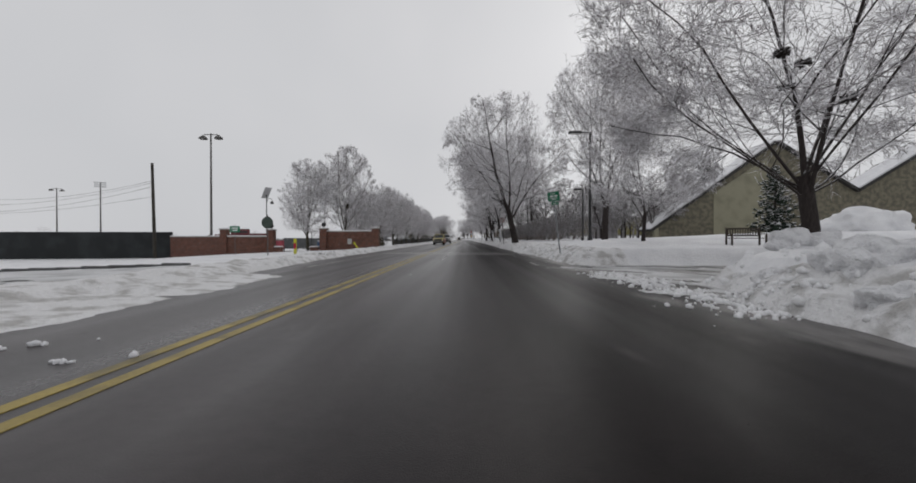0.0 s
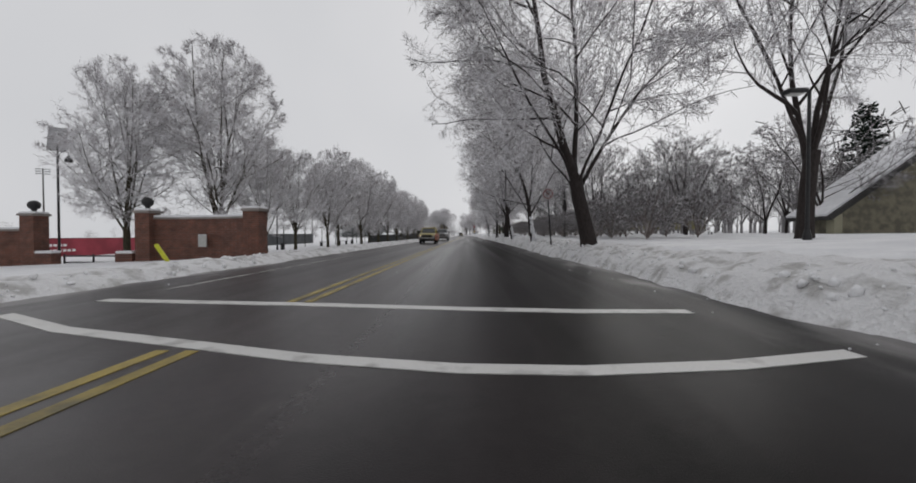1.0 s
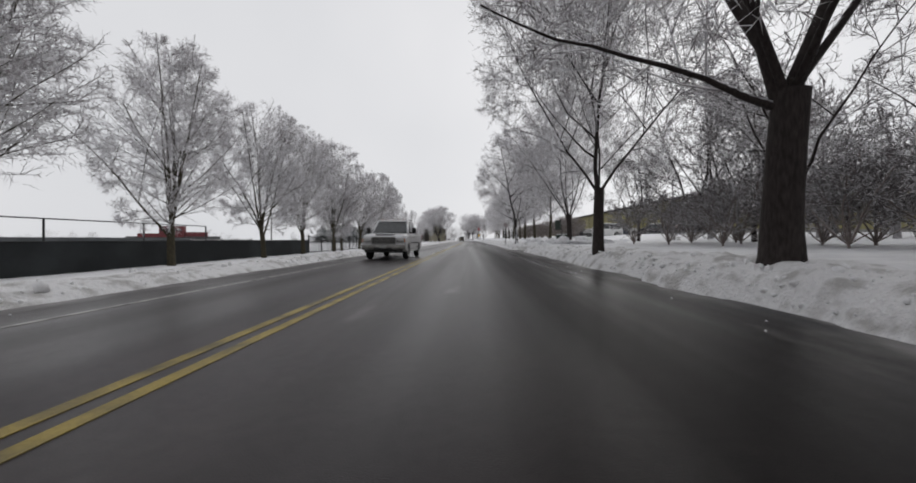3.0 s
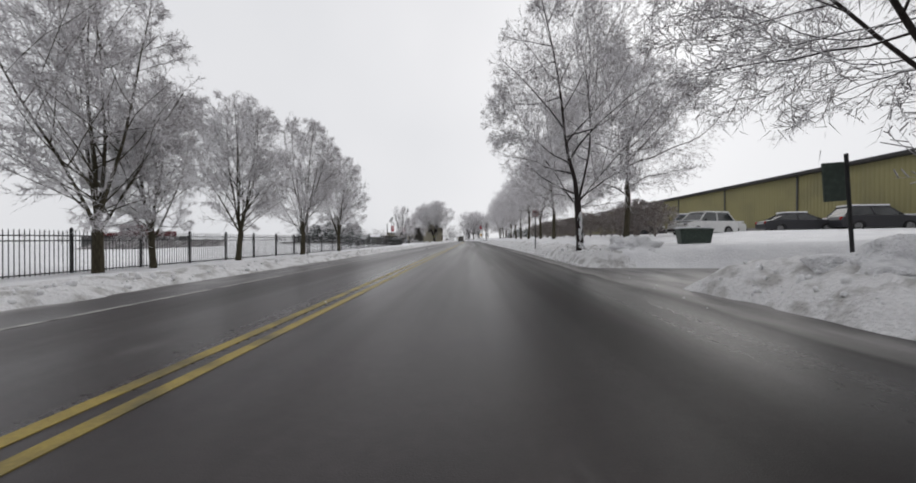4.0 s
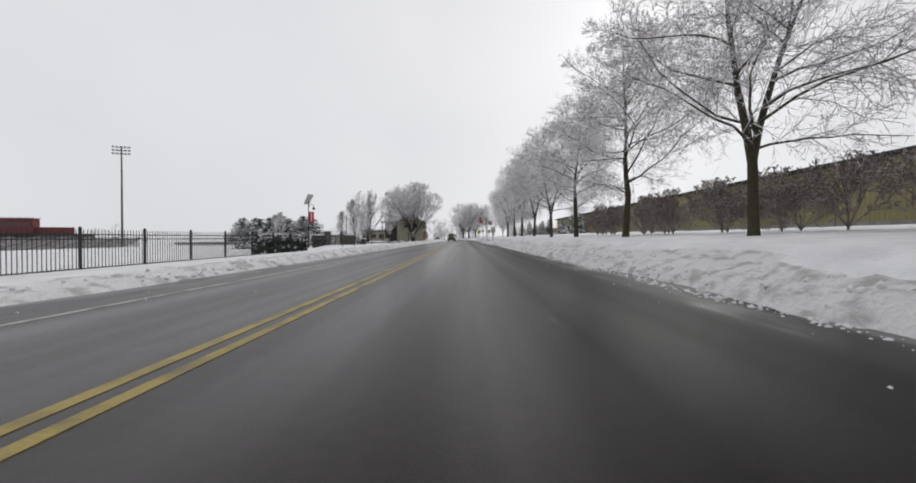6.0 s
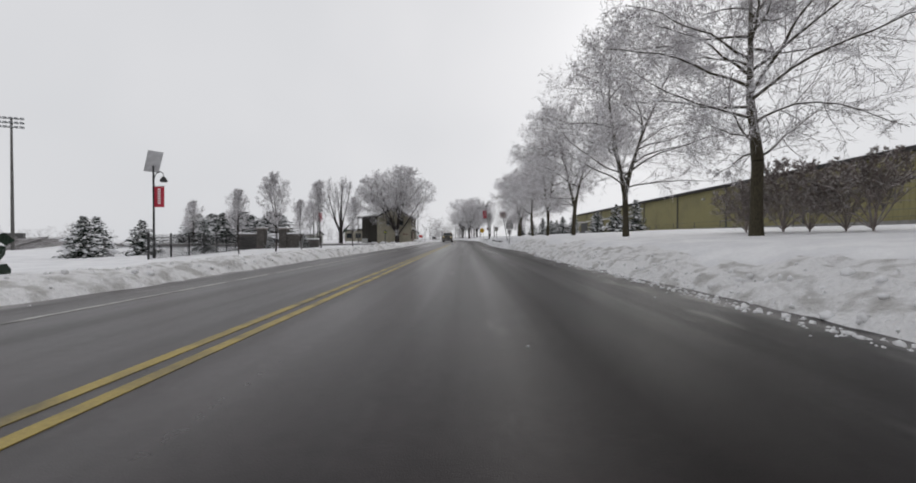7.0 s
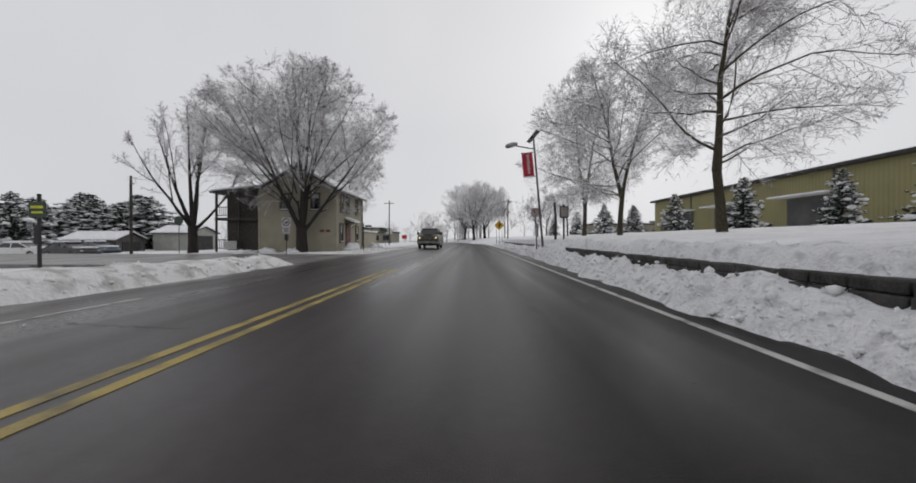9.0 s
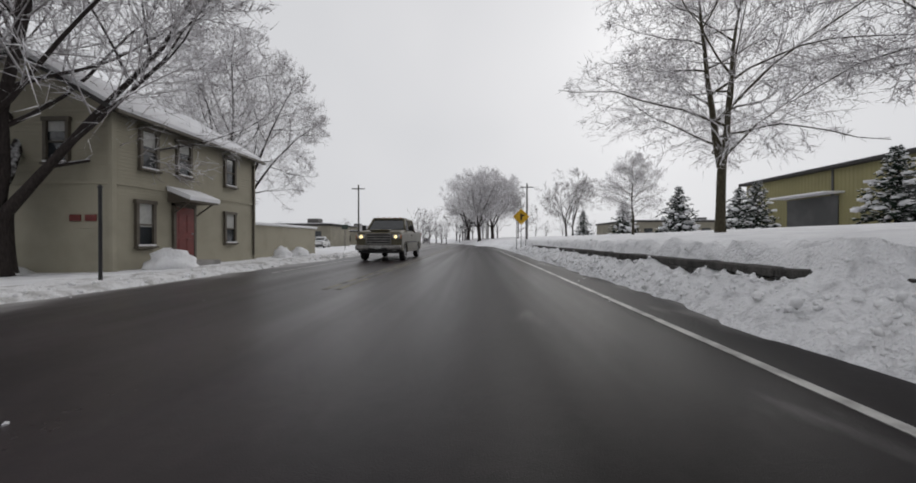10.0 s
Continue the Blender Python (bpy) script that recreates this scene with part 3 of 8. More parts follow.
# ---- road ----
def asphalt():
    m = bpy.data.materials.new("wet_asphalt")
    m.use_nodes = True
    n, l = m.node_tree.nodes, m.node_tree.links
    p = n["Principled BSDF"]
    tc = n.new("ShaderNodeTexCoord")

    def tex(scale, detail, stretch=(1, 1, 1)):
        mp = n.new("ShaderNodeMapping")
        mp.inputs["Scale"].default_value = stretch
        l.new(tc.outputs["Object"], mp.inputs[0])
        t = n.new("ShaderNodeTexNoise")
        t.inputs["Scale"].default_value, t.inputs["Detail"].default_value = scale, detail
        l.new(mp.outputs[0], t.inputs["Vector"])
        return t.outputs["Fac"]

    broad, fine, track = tex(0.8, 10, (1, 0.5, 1)), tex(120, 2), tex(0.9, 3, (1, 0.02, 1))
    ramp_ = n.new("ShaderNodeValToRGB")
    ramp_.color_ramp.elements[0].position, ramp_.color_ramp.elements[1].position = 0.3, 0.72
    ramp_.color_ramp.elements[0].color, ramp_.color_ramp.elements[1].color = (0.0142, 0.0112, 0.0117, 1), (0.0305, 0.0248, 0.0256, 1)
    l.new(broad, ramp_.inputs["Fac"])
    sp = n.new("ShaderNodeMapRange")
    sp.inputs["From Min"].default_value, sp.inputs["From Max"].default_value = 0.3, 0.7
    sp.inputs["To Min"].default_value, sp.inputs["To Max"].default_value = 0.6, 1.35
    grit = n.new("ShaderNodeMath")
    grit.operation = "MULTIPLY_ADD"
    grit.inputs[1].default_value, grit.inputs[2].default_value = 0.5, 0.0
    l.new(fine, grit.inputs[0])
    both_ = n.new("ShaderNodeMath")
    both_.operation = "MULTIPLY_ADD"
    both_.inputs[1].default_value = 0.5
    l.new(tex(9.0, 12), both_.inputs[0])
    l.new(grit.outputs[0], both_.inputs[2])
    l.new(both_.outputs[0], sp.inputs["Value"])
    mul = n.new("ShaderNodeMix")
    mul.data_type, mul.blend_type = "RGBA", "MULTIPLY"
    mul.inputs["Factor"].default_value = 1.0
    l.new(ramp_.outputs["Color"], mul.inputs["A"])
    l.new(sp.outputs["Result"], mul.inputs["B"])
    # grey slush and salt left along both edges, thicker towards the banks
    xyz = n.new("ShaderNodeSeparateXYZ")
    l.new(tc.outputs["Object"], xyz.inputs[0])

    def edge(x0, x1, top):
        q = n.new("ShaderNodeMapRange")
        q.inputs["From Min"].default_value, q.inputs["From Max"].default_value, q.inputs["To Max"].default_value = x0, x1, top
        l.new(xyz.outputs["X"], q.inputs["Value"])
        return q.outputs["Result"]

    both = n.new("ShaderNodeMath")
    both.operation = "MAXIMUM"
    l.new(edge(2.5, 4.2, 0.34), both.inputs[0])
    l.new(edge(-5.3, -6.7, 0.36), both.inputs[1])
    patchy = tex(1.5, 6, (1, 0.3, 1))
    sm = n.new("ShaderNodeMath")
    l.new(both.outputs[0], sm.inputs[0])
    l.new(patchy, sm.inputs[1])
    sl = n.new("ShaderNodeMapRange")
    sl.interpolation_type = "SMOOTHSTEP"
    sl.inputs["From Min"].default_value, sl.inputs["From Max"].default_value, sl.inputs["To Max"].default_value = 0.62, 0.92, 0.8
    l.new(sm.outputs[0], sl.inputs["Value"])
    # sky sheen on the oncoming lane, dark tree reflection on the near lane, painted in
    lane_fade = edge(-1.5, 1.0, 1.0)
    lane = n.new("ShaderNodeMapRange")
    lane.inputs["To Min"].default_value, lane.inputs["To Max"].default_value = 1.6, 0.46
    l.new(lane_fade, lane.inputs["Value"])
    lane_sheen = n.new("ShaderNodeMix")
    lane_sheen.data_type, lane_sheen.blend_type = "RGBA", "MULTIPLY"
    lane_sheen.inputs["Factor"].default_value = 1.0
    l.new(mul.outputs["Result"], lane_sheen.inputs["A"])
    l.new(lane.outputs["Result"], lane_sheen.inputs["B"])
    mul = lane_sheen
    gloss = n.new("ShaderNodeMapRange")
    gloss.inputs["To Min"].default_value, gloss.inputs["To Max"].default_value = 0.33, 0.045
    l.new(lane_fade, gloss.inputs["Value"])
    l.new(gloss.outputs["Result"], p.inputs["Specular IOR Level"])
    # a pale salt line left by the plough past the car park
    wob = n.new("ShaderNodeMath")
    wob.operation = "MULTIPLY_ADD"
    wob.inputs[1].default_value, wob.inputs[2].default_value = 0.5, -3.35
    l.new(patchy, wob.inputs[0])
    off = n.new("ShaderNodeMath")
    l.new(xyz.outputs["X"], off.inputs[0])
    l.new(wob.outputs[0], off.inputs[1])
    dist = n.new("ShaderNodeMath")
    dist.operation = "ABSOLUTE"
    l.new(off.outputs[0], dist.inputs[0])
    last = sl.outputs["Result"]
    band = None
    for src, a, b in ((dist.outputs[0], 0.20, 0.04), (xyz.outputs["Y"], 88.0, 97.0), (xyz.outputs["Y"], 128.0, 114.0)):
        q = n.new("ShaderNodeMapRange")
        q.interpolation_type = "SMOOTHSTEP"
        q.inputs["From Min"].default_value, q.inputs["From Max"].default_value = a, b
        l.new(src, q.inputs["Value"])
        if band is None:
            band = q.outputs["Result"]
        else:
            m2 = n.new("ShaderNodeMath")
            m2.operation = "MULTIPLY"
            l.new(band, m2.inputs[0])
            l.new(q.outputs["Result"], m2.inputs[1])
            band = m2.outputs[0]
    strip = None
    for src, a, b in ((off.outputs[0], -0.12, 0.05), (xyz.outputs["Y"], 80.0, 90.0), (xyz.outputs["Y"], 126.0, 112.0), (patchy, 0.25, 0.75)):
        q = n.new("ShaderNodeMapRange")
        q.inputs["From Min"].default_value, q.inputs["From Max"].default_value = a, b
        q.inputs["To Max"].default_value = 0.95 if strip is None else 1.0
        l.new(src, q.inputs["Value"])
        if strip is None:
            strip = q.outputs["Result"]
        else:
            m3 = n.new("ShaderNodeMath")
            m3.operation = "MULTIPLY"
            l.new(strip, m3.inputs[0])
            l.new(q.outputs["Result"], m3.inputs[1])
            strip = m3.outputs[0]
    more = n.new("ShaderNodeMath")
    more.operation = "MAXIMUM"
    l.new(last, more.inputs[0])
    l.new(strip, more.inputs[1])
    last = more.outputs[0]
    # wet grey sheen before the car park, painted as a slightly paler road colour
    wet_sheen = None
    for a, b in ((72.0, 84.0), (122.0, 104.0)):
        q = n.new("ShaderNodeMapRange")
        q.inputs["From Min"].default_value, q.inputs["From Max"].default_value = a, b
        q.inputs["To Max"].default_value = 0.045 if wet_sheen is None else 1.0
        l.new(xyz.outputs["Y"], q.inputs["Value"])
        if wet_sheen is None:
            wet_sheen = q.outputs["Result"]
        else:
            m4 = n.new("ShaderNodeMath")
            m4.operation = "MULTIPLY"
            l.new(wet_sheen, m4.inputs[0])
            l.new(q.outputs["Result"], m4.inputs[1])
            wet_sheen = m4.outputs[0]
    coat = n.new("ShaderNodeMath")
    l.new(last, coat.inputs[0])
    l.new(wet_sheen, coat.inputs[1])
    last = coat.outputs[0]
    top = n.new("ShaderNodeMath")
    top.operation = "MAXIMUM"
    l.new(last, top.inputs[0])
    l.new(band, top.inputs[1])
    # one grey serves the slush, the salt line and the painted sheen
    dirt_and_sheen = n.new("ShaderNodeMix")
    dirt_and_sheen.data_type = "RGBA"
    dirt_and_sheen.inputs["B"].default_value = (0.27, 0.258, 0.252, 1)
    l.new(top.outputs[0], dirt_and_sheen.inputs["Factor"])
    l.new(mul.outputs["Result"], dirt_and_sheen.inputs["A"])
    l.new(dirt_and_sheen.outputs["Result"], p.inputs["Base Color"])
    wet = n.new("ShaderNodeMapRange")
    wet.inputs["From Min"].default_value, wet.inputs["From Max"].default_value = 0.35, 0.68
    wet.inputs["To Min"].default_value, wet.inputs["To Max"].default_value = 0.44, 0.25
    mottle = tex(14.0, 9)
    uneven = n.new("ShaderNodeMath")
    uneven.operation = "MULTIPLY_ADD"
    uneven.inputs[1].default_value = 0.12
    l.new(mottle, uneven.inputs[0])
    half = n.new("ShaderNodeMath")
    half.operation = "MULTIPLY_ADD"
    half.inputs[1].default_value, half.inputs[2].default_value = 0.88, 0.0
    l.new(track, half.inputs[0])
    l.new(half.outputs[0], uneven.inputs[2])
    l.new(uneven.outputs[0], wet.inputs["Value"])
    l.new(wet.outputs["Result"], p.inputs["Roughness"])
    bp = n.new("ShaderNodeBump")
    bp.inputs["Strength"].default_value, bp.inputs["Distance"].default_value = 0.25, 0.006
    l.new(fine, bp.inputs["Height"])
    l.new(bp.outputs["Normal"], p.inputs["Normal"])
    return m


ASPHALT = asphalt()
PAINT_Y = mat("worn_yellow_paint", (0.38, 0.285, 0.062), 0.5, var=0.34, scale=2.2, fine=38.0, bump=0.1, second=(0.12, 0.10, 0.045), mask=(0.44, 0.70))
PAINT_CROSS = mat("white_crossing_paint", (0.64, 0.63, 0.61), 0.5, var=0.15, scale=3.0, fine=50.0, bump=0.1, second=(0.30, 0.29, 0.28), mask=(0.55, 0.75))
PAINT_OLD = mat("faded_yellow_paint", (0.20, 0.18, 0.12), 0.5, var=0.3, scale=2.0, fine=45.0, bump=0.1, second=(0.035, 0.032, 0.030), mask=(0.40, 0.58))
PAINT_W = mat("worn_white_paint", (0.46, 0.45, 0.43), 0.5, var=0.25, scale=3.0, fine=50.0, bump=0.1, second=(0.12, 0.115, 0.11), mask=(0.46, 0.68))
FAR = 640.0


def slab(x0, x1, y0, y1, z0, z1):
    """A flat strip along the road, which follows its bend."""
    ys = [y0] + [y for y in range(240, 660, 10) if y0 < y < y1] + [y1]
    s, vs, fs = Shape(), [], []
    for y in ys:
        b = bend(y)
        vs += [(x0 + b, y, z0), (x1 + b, y, z0), (x1 + b, y, z1), (x0 + b, y, z1)]
    for i in range(len(ys) - 1):
        for k in range(4):
            fs.append((i * 4 + k, i * 4 + (k + 1) % 4, i * 4 + 4 + (k + 1) % 4, i * 4 + 4 + k))
    fs += [(3, 2, 1, 0), tuple(len(vs) - 4 + k for k in range(4))]
    return s.add(vs, fs)


road = solid("road", slab(-6.9, 5.2, -60, FAR, -0.25, 0.0), ASPHALT, "wet dark asphalt road between ploughed snow banks", "road", kind="structure")
for i, (x0, x1, y0, y1) in enumerate(STREETS):
    a, b = (x0, -6.9) if x0 < 0 else (5.2, x1)
    if i > 0:
        solid("side_street", slab(a, b, y0 - 0.6, y1 + 0.6, -0.3, -0.004), ASPHALT, "wet asphalt side street cleared of snow", "street", kind="structure")


def line(x, y0, y1, w, material, label):
    return solid("road_marking", slab(x - w / 2, x + w / 2, y0, y1, -0.02, 0.005), material, label, "road marking", group="road markings", kind="structure")


for dx in (-0.125, 0.125):
    for y0, y1 in ((-40, 23.55), (25.8, 200.0), (214.5, 420.0)):
        line(YELLOW + dx, y0, y1, 0.115, PAINT_OLD if y0 > 200 else PAINT_Y, "faded double yellow line nearly worn away" if y0 > 200 else "worn double yellow centre line on the asphalt")
for x, y0, y1 in ((-4.88, -40, 8.2), (WHITE_L, 12, 21), (WHITE_L, 27, 194), (WHITE_L - 0.2, 218, 420)):
    line(x, y0, y1, 0.09, PAINT_W, "thin white edge line on the asphalt")
line(2.73, 13.55, 15.2, 0.075, PAINT_W, "short worn white line by the drive")
line(WHITE_R, 187.5, 420, 0.10, PAINT_W, "white edge line beside the ploughed snow")
for w, row in ((0.19, ((-5.4, 24.85), (-4.0, 24.2), (-2.3, 23.72), (-1.2, 23.40), (0.0, 23.20), (0.9, 23.18), (2.0, 23.32), (3.15, 23.62))), (0.22, ((-5.2, 25.86), (-2.2, 25.62), (0.0, 25.36), (1.5, 25.24), (2.8, 25.26)))):
    s = Shape()
    s.prism([(x, y - w / 2) for x, y in row] + [(x, y + w / 2) for x, y in row[::-1]], "z", -0.02, 0.007)
    solid("crosswalk_line", s, PAINT_CROSS, "white crosswalk line across the road", "road marking", group="road markings", kind="structure")

# ---- trees beside the playing fields ----
for i, (x, y, s) in enumerate([
    (-15.6, 37.6, 1.06), (-12.4, 39.2, 1.25), (-11.9, 42.8, 0.78), (-12.1, 47.0, 0.83), (-11.8, 52.4, 0.84), (-12.1, 55.9, 1.08), (-12.8, 57.8, 0.80),
    (-11.8, 62.6, 1.10), (-11.9, 66.0, 0.76), (-11.8, 70.8, 1.13), (-12.0, 77.6, 1.05), (-11.8, 84.0, 1.02), (-12.0, 89.5, 1.05), (-11.9, 95.4, 1.12),
    (-12.0, 97.6, 0.82), (-11.8, 102.4, 0.97), (-11.8, 109.7, 1.09), (-11.8, 117.0, 1.02)]):
    tree("pear", 11 + i % 6, x, y, PEAR, ROW_L, s * 1.06)

# ---- trees on the other verge ----
for i, (x, y, s, w, form) in enumerate([
    # a many-limbed fan with old nests by the drive
    (8.9, 9.7, 1.10, 1.0, dict(stems=((6, 100, 0.9), (16, 250, 0.6), (30, 175, 0.5), (32, 5, 0.5), (46, 150, 0.36), (50, 30, 0.36), (58, 195, 0.32), (60, 340, 0.32), (40, 280, 0.36), (22, 20, 0.5), (66, 170, 0.36), (66, 10, 0.36)), trunk=0.66)),
    (9.5, 20.2, 0.66, 0.95, dict(stems=((8, 60, 0.9), (32, 170, 0.75), (34, 15, 0.75), (48, 220, 0.55), (50, 320, 0.55)), trunk=0.62)),
    (13.1, 35.6, 1.50, 0.74, dict(stems=((8, 190, 1.0), (10, 350, 0.95), (24, 160, 0.7), (28, 20, 0.7), (22, 270, 0.6)), boughs=((3.2, 58, 190, 4.2, 0.30),), trunk=0.95)),
    (4.85, 35.4, 1.17, 0.96, dict(stems=((17, 185, 1.5), (7, 60, 1.0), (30, 0, 0.72), (38, 200, 0.5), (40, 110, 0.5), (34, 280, 0.5)), boughs=((3.0, 70, 172, 4.4, 0.22),), lean=(-0.22, 0.02), trunk=1.0)),
    (4.55, 46.5, 1.12, 0.92, dict(stems=((7, 200, 1.7), (26, 10, 0.9), (30, 175, 0.62), (34, 90, 0.55), (36, 270, 0.5)), boughs=((2.3, 74, 182, 4.6, 0.34), (2.1, 62, 8, 3.4, 0.26), (3.2, 72, 150, 3.6, 0.22)), lean=(-0.16, 0.0), trunk=0.56)),
    (4.4, 56.8, 1.15, 0.90, dict(stems=((6, 190, 1.7), (22, 165, 0.8), (30, 10, 0.65), (34, 260, 0.5), (36, 80, 0.55)), lean=(-0.22, 0.0), trunk=0.52)),
    (5.0, 69.3, 1.22, 0.98, dict(stems=((15, 178, 1.0), (17, 2, 1.0), (34, 190, 0.55), (36, 350, 0.55), (24, 90, 0.55), (34, 270, 0.45)), boughs=((2.0, 66, 176, 4.6, 0.26),), trunk=0.92)),
    (4.3, 76.2, 1.0, 0.9, dict(stems=((6, 180, 1.0), (26, 170, 0.6), (28, 0, 0.6), (34, 90, 0.5)), trunk=0.8)),
    (6.7, 89.2, 0.92, 1.0, dict(stems=((12, 200, 1.0), (28, 178, 0.7), (34, 20, 0.6), (38, 250, 0.5), (40, 140, 0.5), (24, 60, 0.5), (30, 300, 0.5)), trunk=0.70)),
    (4.4, 100.1, 0.92, 0.84, dict(stems=((5, 185, 1.6), (12, 20, 0.8), (40, 0, 0.45), (38, 170, 0.45)), boughs=((2.5, 68, 184, 3.2, 0.30), (3.4, 74, 176, 4.0, 0.34), (2.2, 50, 355, 2.6, 0.28), (1.9, 76, 10, 1.8, 0.16)), lean=(-0.035, 0.0), trunk=0.72))]):
    tree("maple", 31 + i, x, y, MAPLE, ROW_R, s, w, plaster={4: 1.5, 5: 1.4, 9: 1.6}.get(i, 0.0), **form)
TWO, ONE = ((9, 178, 1.0), (11, 4, 0.92)), ()
for i, (x, y, s, w, stems) in enumerate([
    (9.0, 106.7, 0.90, 0.95, ONE), (9.0, 116.7, 1.0, 1.0, ONE), (8.9, 125.8, 1.0, 1.0, ONE), (9.7, 137.9, 1.02, 0.98, TWO), (9.5, 147.8, 0.98, 1.0, ONE),
    (9.7, 158.6, 0.98, 1.0, ONE), (10.0, 169.6, 1.05, 1.04, TWO), (10.2, 181.8, 1.02, 1.05, TWO), (9.7, 190.8, 0.98, 1.05, TWO), (10.2, 203.5, 0.98, 1.0, ONE),
    (9.6, 212.2, 0.92, 1.05, TWO), (11.0, 224.2, 1.10, 1.05, TWO)]):
    tree("plane", 31 + i % 3 + (5 if stems else 0), x, y, PLANE, ROW_R, s * 1.06, w, turn=None if not stems else (0, 25, -20)[i % 3], **(dict(stems=stems, trunk=0.86) if stems else {}))
# dark nests lodged in the fan-shaped crown
for i, (x, y, z) in enumerate(((7.75, 9.2, 4.55), (8.5, 9.6, 5.3), (9.3, 9.3, 4.3), (7.9, 9.5, 5.5))):
    s, rg = Shape(), random.Random(i)
    for j in range(26):
        a, b = rg.uniform(0, 6.28), rg.uniform(-0.7, 0.7)
        s.tube([(-0.16 * math.cos(a), -0.16 * math.sin(a), -0.10 * b), (0.05 * math.sin(j), 0.05 * math.cos(j), 0.03), (0.17 * math.cos(a + 0.6), 0.17 * math.sin(a + 0.6), 0.12 * b)], 0.022, 4)
    solid("nest", s, BARK, "dark clump of old twigs and leaves in the branches", "nest", Matrix.Translation((x, y, z)), "nests in the crown")
rng = random.Random(5)
for i in range(28):
    x, y = (rng.uniform(11, 30), rng.uniform(44, 92)) if i < 20 else (rng.uniform(26, 60), rng.uniform(62, 112))
    tree("wood", 51 + i % 4, x, y, "thin frosted tree in a tangled grove", "grove beside the road", rng.uniform(0.8, 1.35), 1.15)
# ---- left, past the fields ----
for i, (x, y, s) in enumerate([(-15.0, 170.5, 0.72), (-15.0, 175.4, 1.05), (-15.2, 180.6, 0.78), (-15.0, 184.9, 1.18), (-13.5, 191.0, 1.0), (-22, 199.5, 1.0), (-32, 190, 1.0)]):
    tree("young", 61 + i % 3, x, y, "slim young bare tree in the snow", "young trees", s)
tree("cut", 71, -25.3, 222.4, "pollarded bare tree with upright shoots", "", 1.75)
tree("maple", 47, -15.8, 232.5, "tall frosted tree rising behind the house", "", 1.25, 0.95, turn=40)
tree("dome", 35, -12.9, 217.4, "broad frosted tree with forked dark trunk beside the house", "", 1.28, 1.15, turn=140)

# ---- materials of built things ----
def brick_mat(name, c1, c2, mortar, w=0.22, h=0.075):
    m = bpy.data.materials.new(name)
    m.use_nodes = True
    n, l = m.node_tree.nodes, m.node_tree.links
    p = n["Principled BSDF"]
    p.inputs["Roughness"].default_value = 0.85
    tc, sep, com, add = n.new("ShaderNodeTexCoord"), n.new("ShaderNodeSeparateXYZ"), n.new("ShaderNodeCombineXYZ"), n.new("ShaderNodeMath")
    l.new(tc.outputs["Object"], sep.inputs[0])
    l.new(sep.outputs["X"], add.inputs[0])
    l.new(sep.outputs["Y"], add.inputs[1])
    l.new(add.outputs[0], com.inputs["X"])
    l.new(sep.outputs["Z"], com.inputs["Y"])
    br = n.new("ShaderNodeTexBrick")
    br.inputs["Color1"].default_value, br.inputs["Color2"].default_value, br.inputs["Mortar"].default_value = (*c1, 1), (*c2, 1), (*mortar, 1)
    br.inputs["Scale"].default_value = 1.0
    br.inputs["Brick Width"].default_value, br.inputs["Row Height"].default_value, br.inputs["Mortar Size"].default_value = w, h, 0.008
    l.new(com.outputs[0], br.inputs["Vector"])
    no = n.new("ShaderNodeTexNoise")
    no.inputs["Scale"].default_value, no.inputs["Detail"].default_value = 3.0, 6.0
    l.new(tc.outputs["Object"], no.inputs["Vector"])
    mr = n.new("ShaderNodeMapRange")
    mr.inputs["From Min"].default_value, mr.inputs["From Max"].default_value = 0.3, 0.7
    mr.inputs["To Min"].default_value, mr.inputs["To Max"].default_value = 0.6, 1.15
    l.new(no.outputs["Fac"], mr.inputs["Value"])
    mul = n.new("ShaderNodeMix")
    mul.data_type, mul.blend_type = "RGBA", "MULTIPLY"
    mul.inputs["Factor"].default_value = 1.0
    l.new(br.outputs["Color"], mul.inputs["A"])
    l.new(mr.outputs["Result"], mul.inputs["B"])
    l.new(mul.outputs["Result"], p.inputs["Base Color"])
    bp = n.new("ShaderNodeBump")
    bp.inputs["Strength"].default_value, bp.inputs["Distance"].default_value = 0.6, 0.01
    bp.invert = True
    l.new(br.outputs["Fac"], bp.inputs["Height"])
    l.new(bp.outputs["Normal"], p.inputs["Normal"])
    return m


BRICK = brick_mat("red_brown_brick", (0.17, 0.060, 0.035), (0.11, 0.040, 0.026), (0.16, 0.12, 0.10))
STONE_CAP = mat("grey_stone", (0.30, 0.27, 0.25), 0.8, var=0.2, scale=4)
BLACK = mat("black_painted_metal", (0.018, 0.018, 0.019), 0.45, var=0.2, scale=6, bump=0.05)
STEEL = mat("galvanised_steel", (0.32, 0.33, 0.34), 0.45, 0.7, var=0.15, scale=5, bump=0.05)
POLE_GREY = mat("weathered_grey_pole", (0.13, 0.125, 0.12), 0.65, 0.2, var=0.25, scale=3)
WOOD_POLE = mat("tarred_wood", (0.040, 0.036, 0.030), 0.85, var=0.35, scale=4, second=(0.07, 0.062, 0.05))
SCREEN = mat("dark_green_mesh_screen", (0.030, 0.034, 0.036), 0.9, var=0.3, scale=0.6, fine=40, bump=0.3)
SCREEN_GREY = mat("grey_mesh_screen", (0.075, 0.080, 0.085), 0.9, var=0.2, scale=0.5, fine=40, bump=0.3)
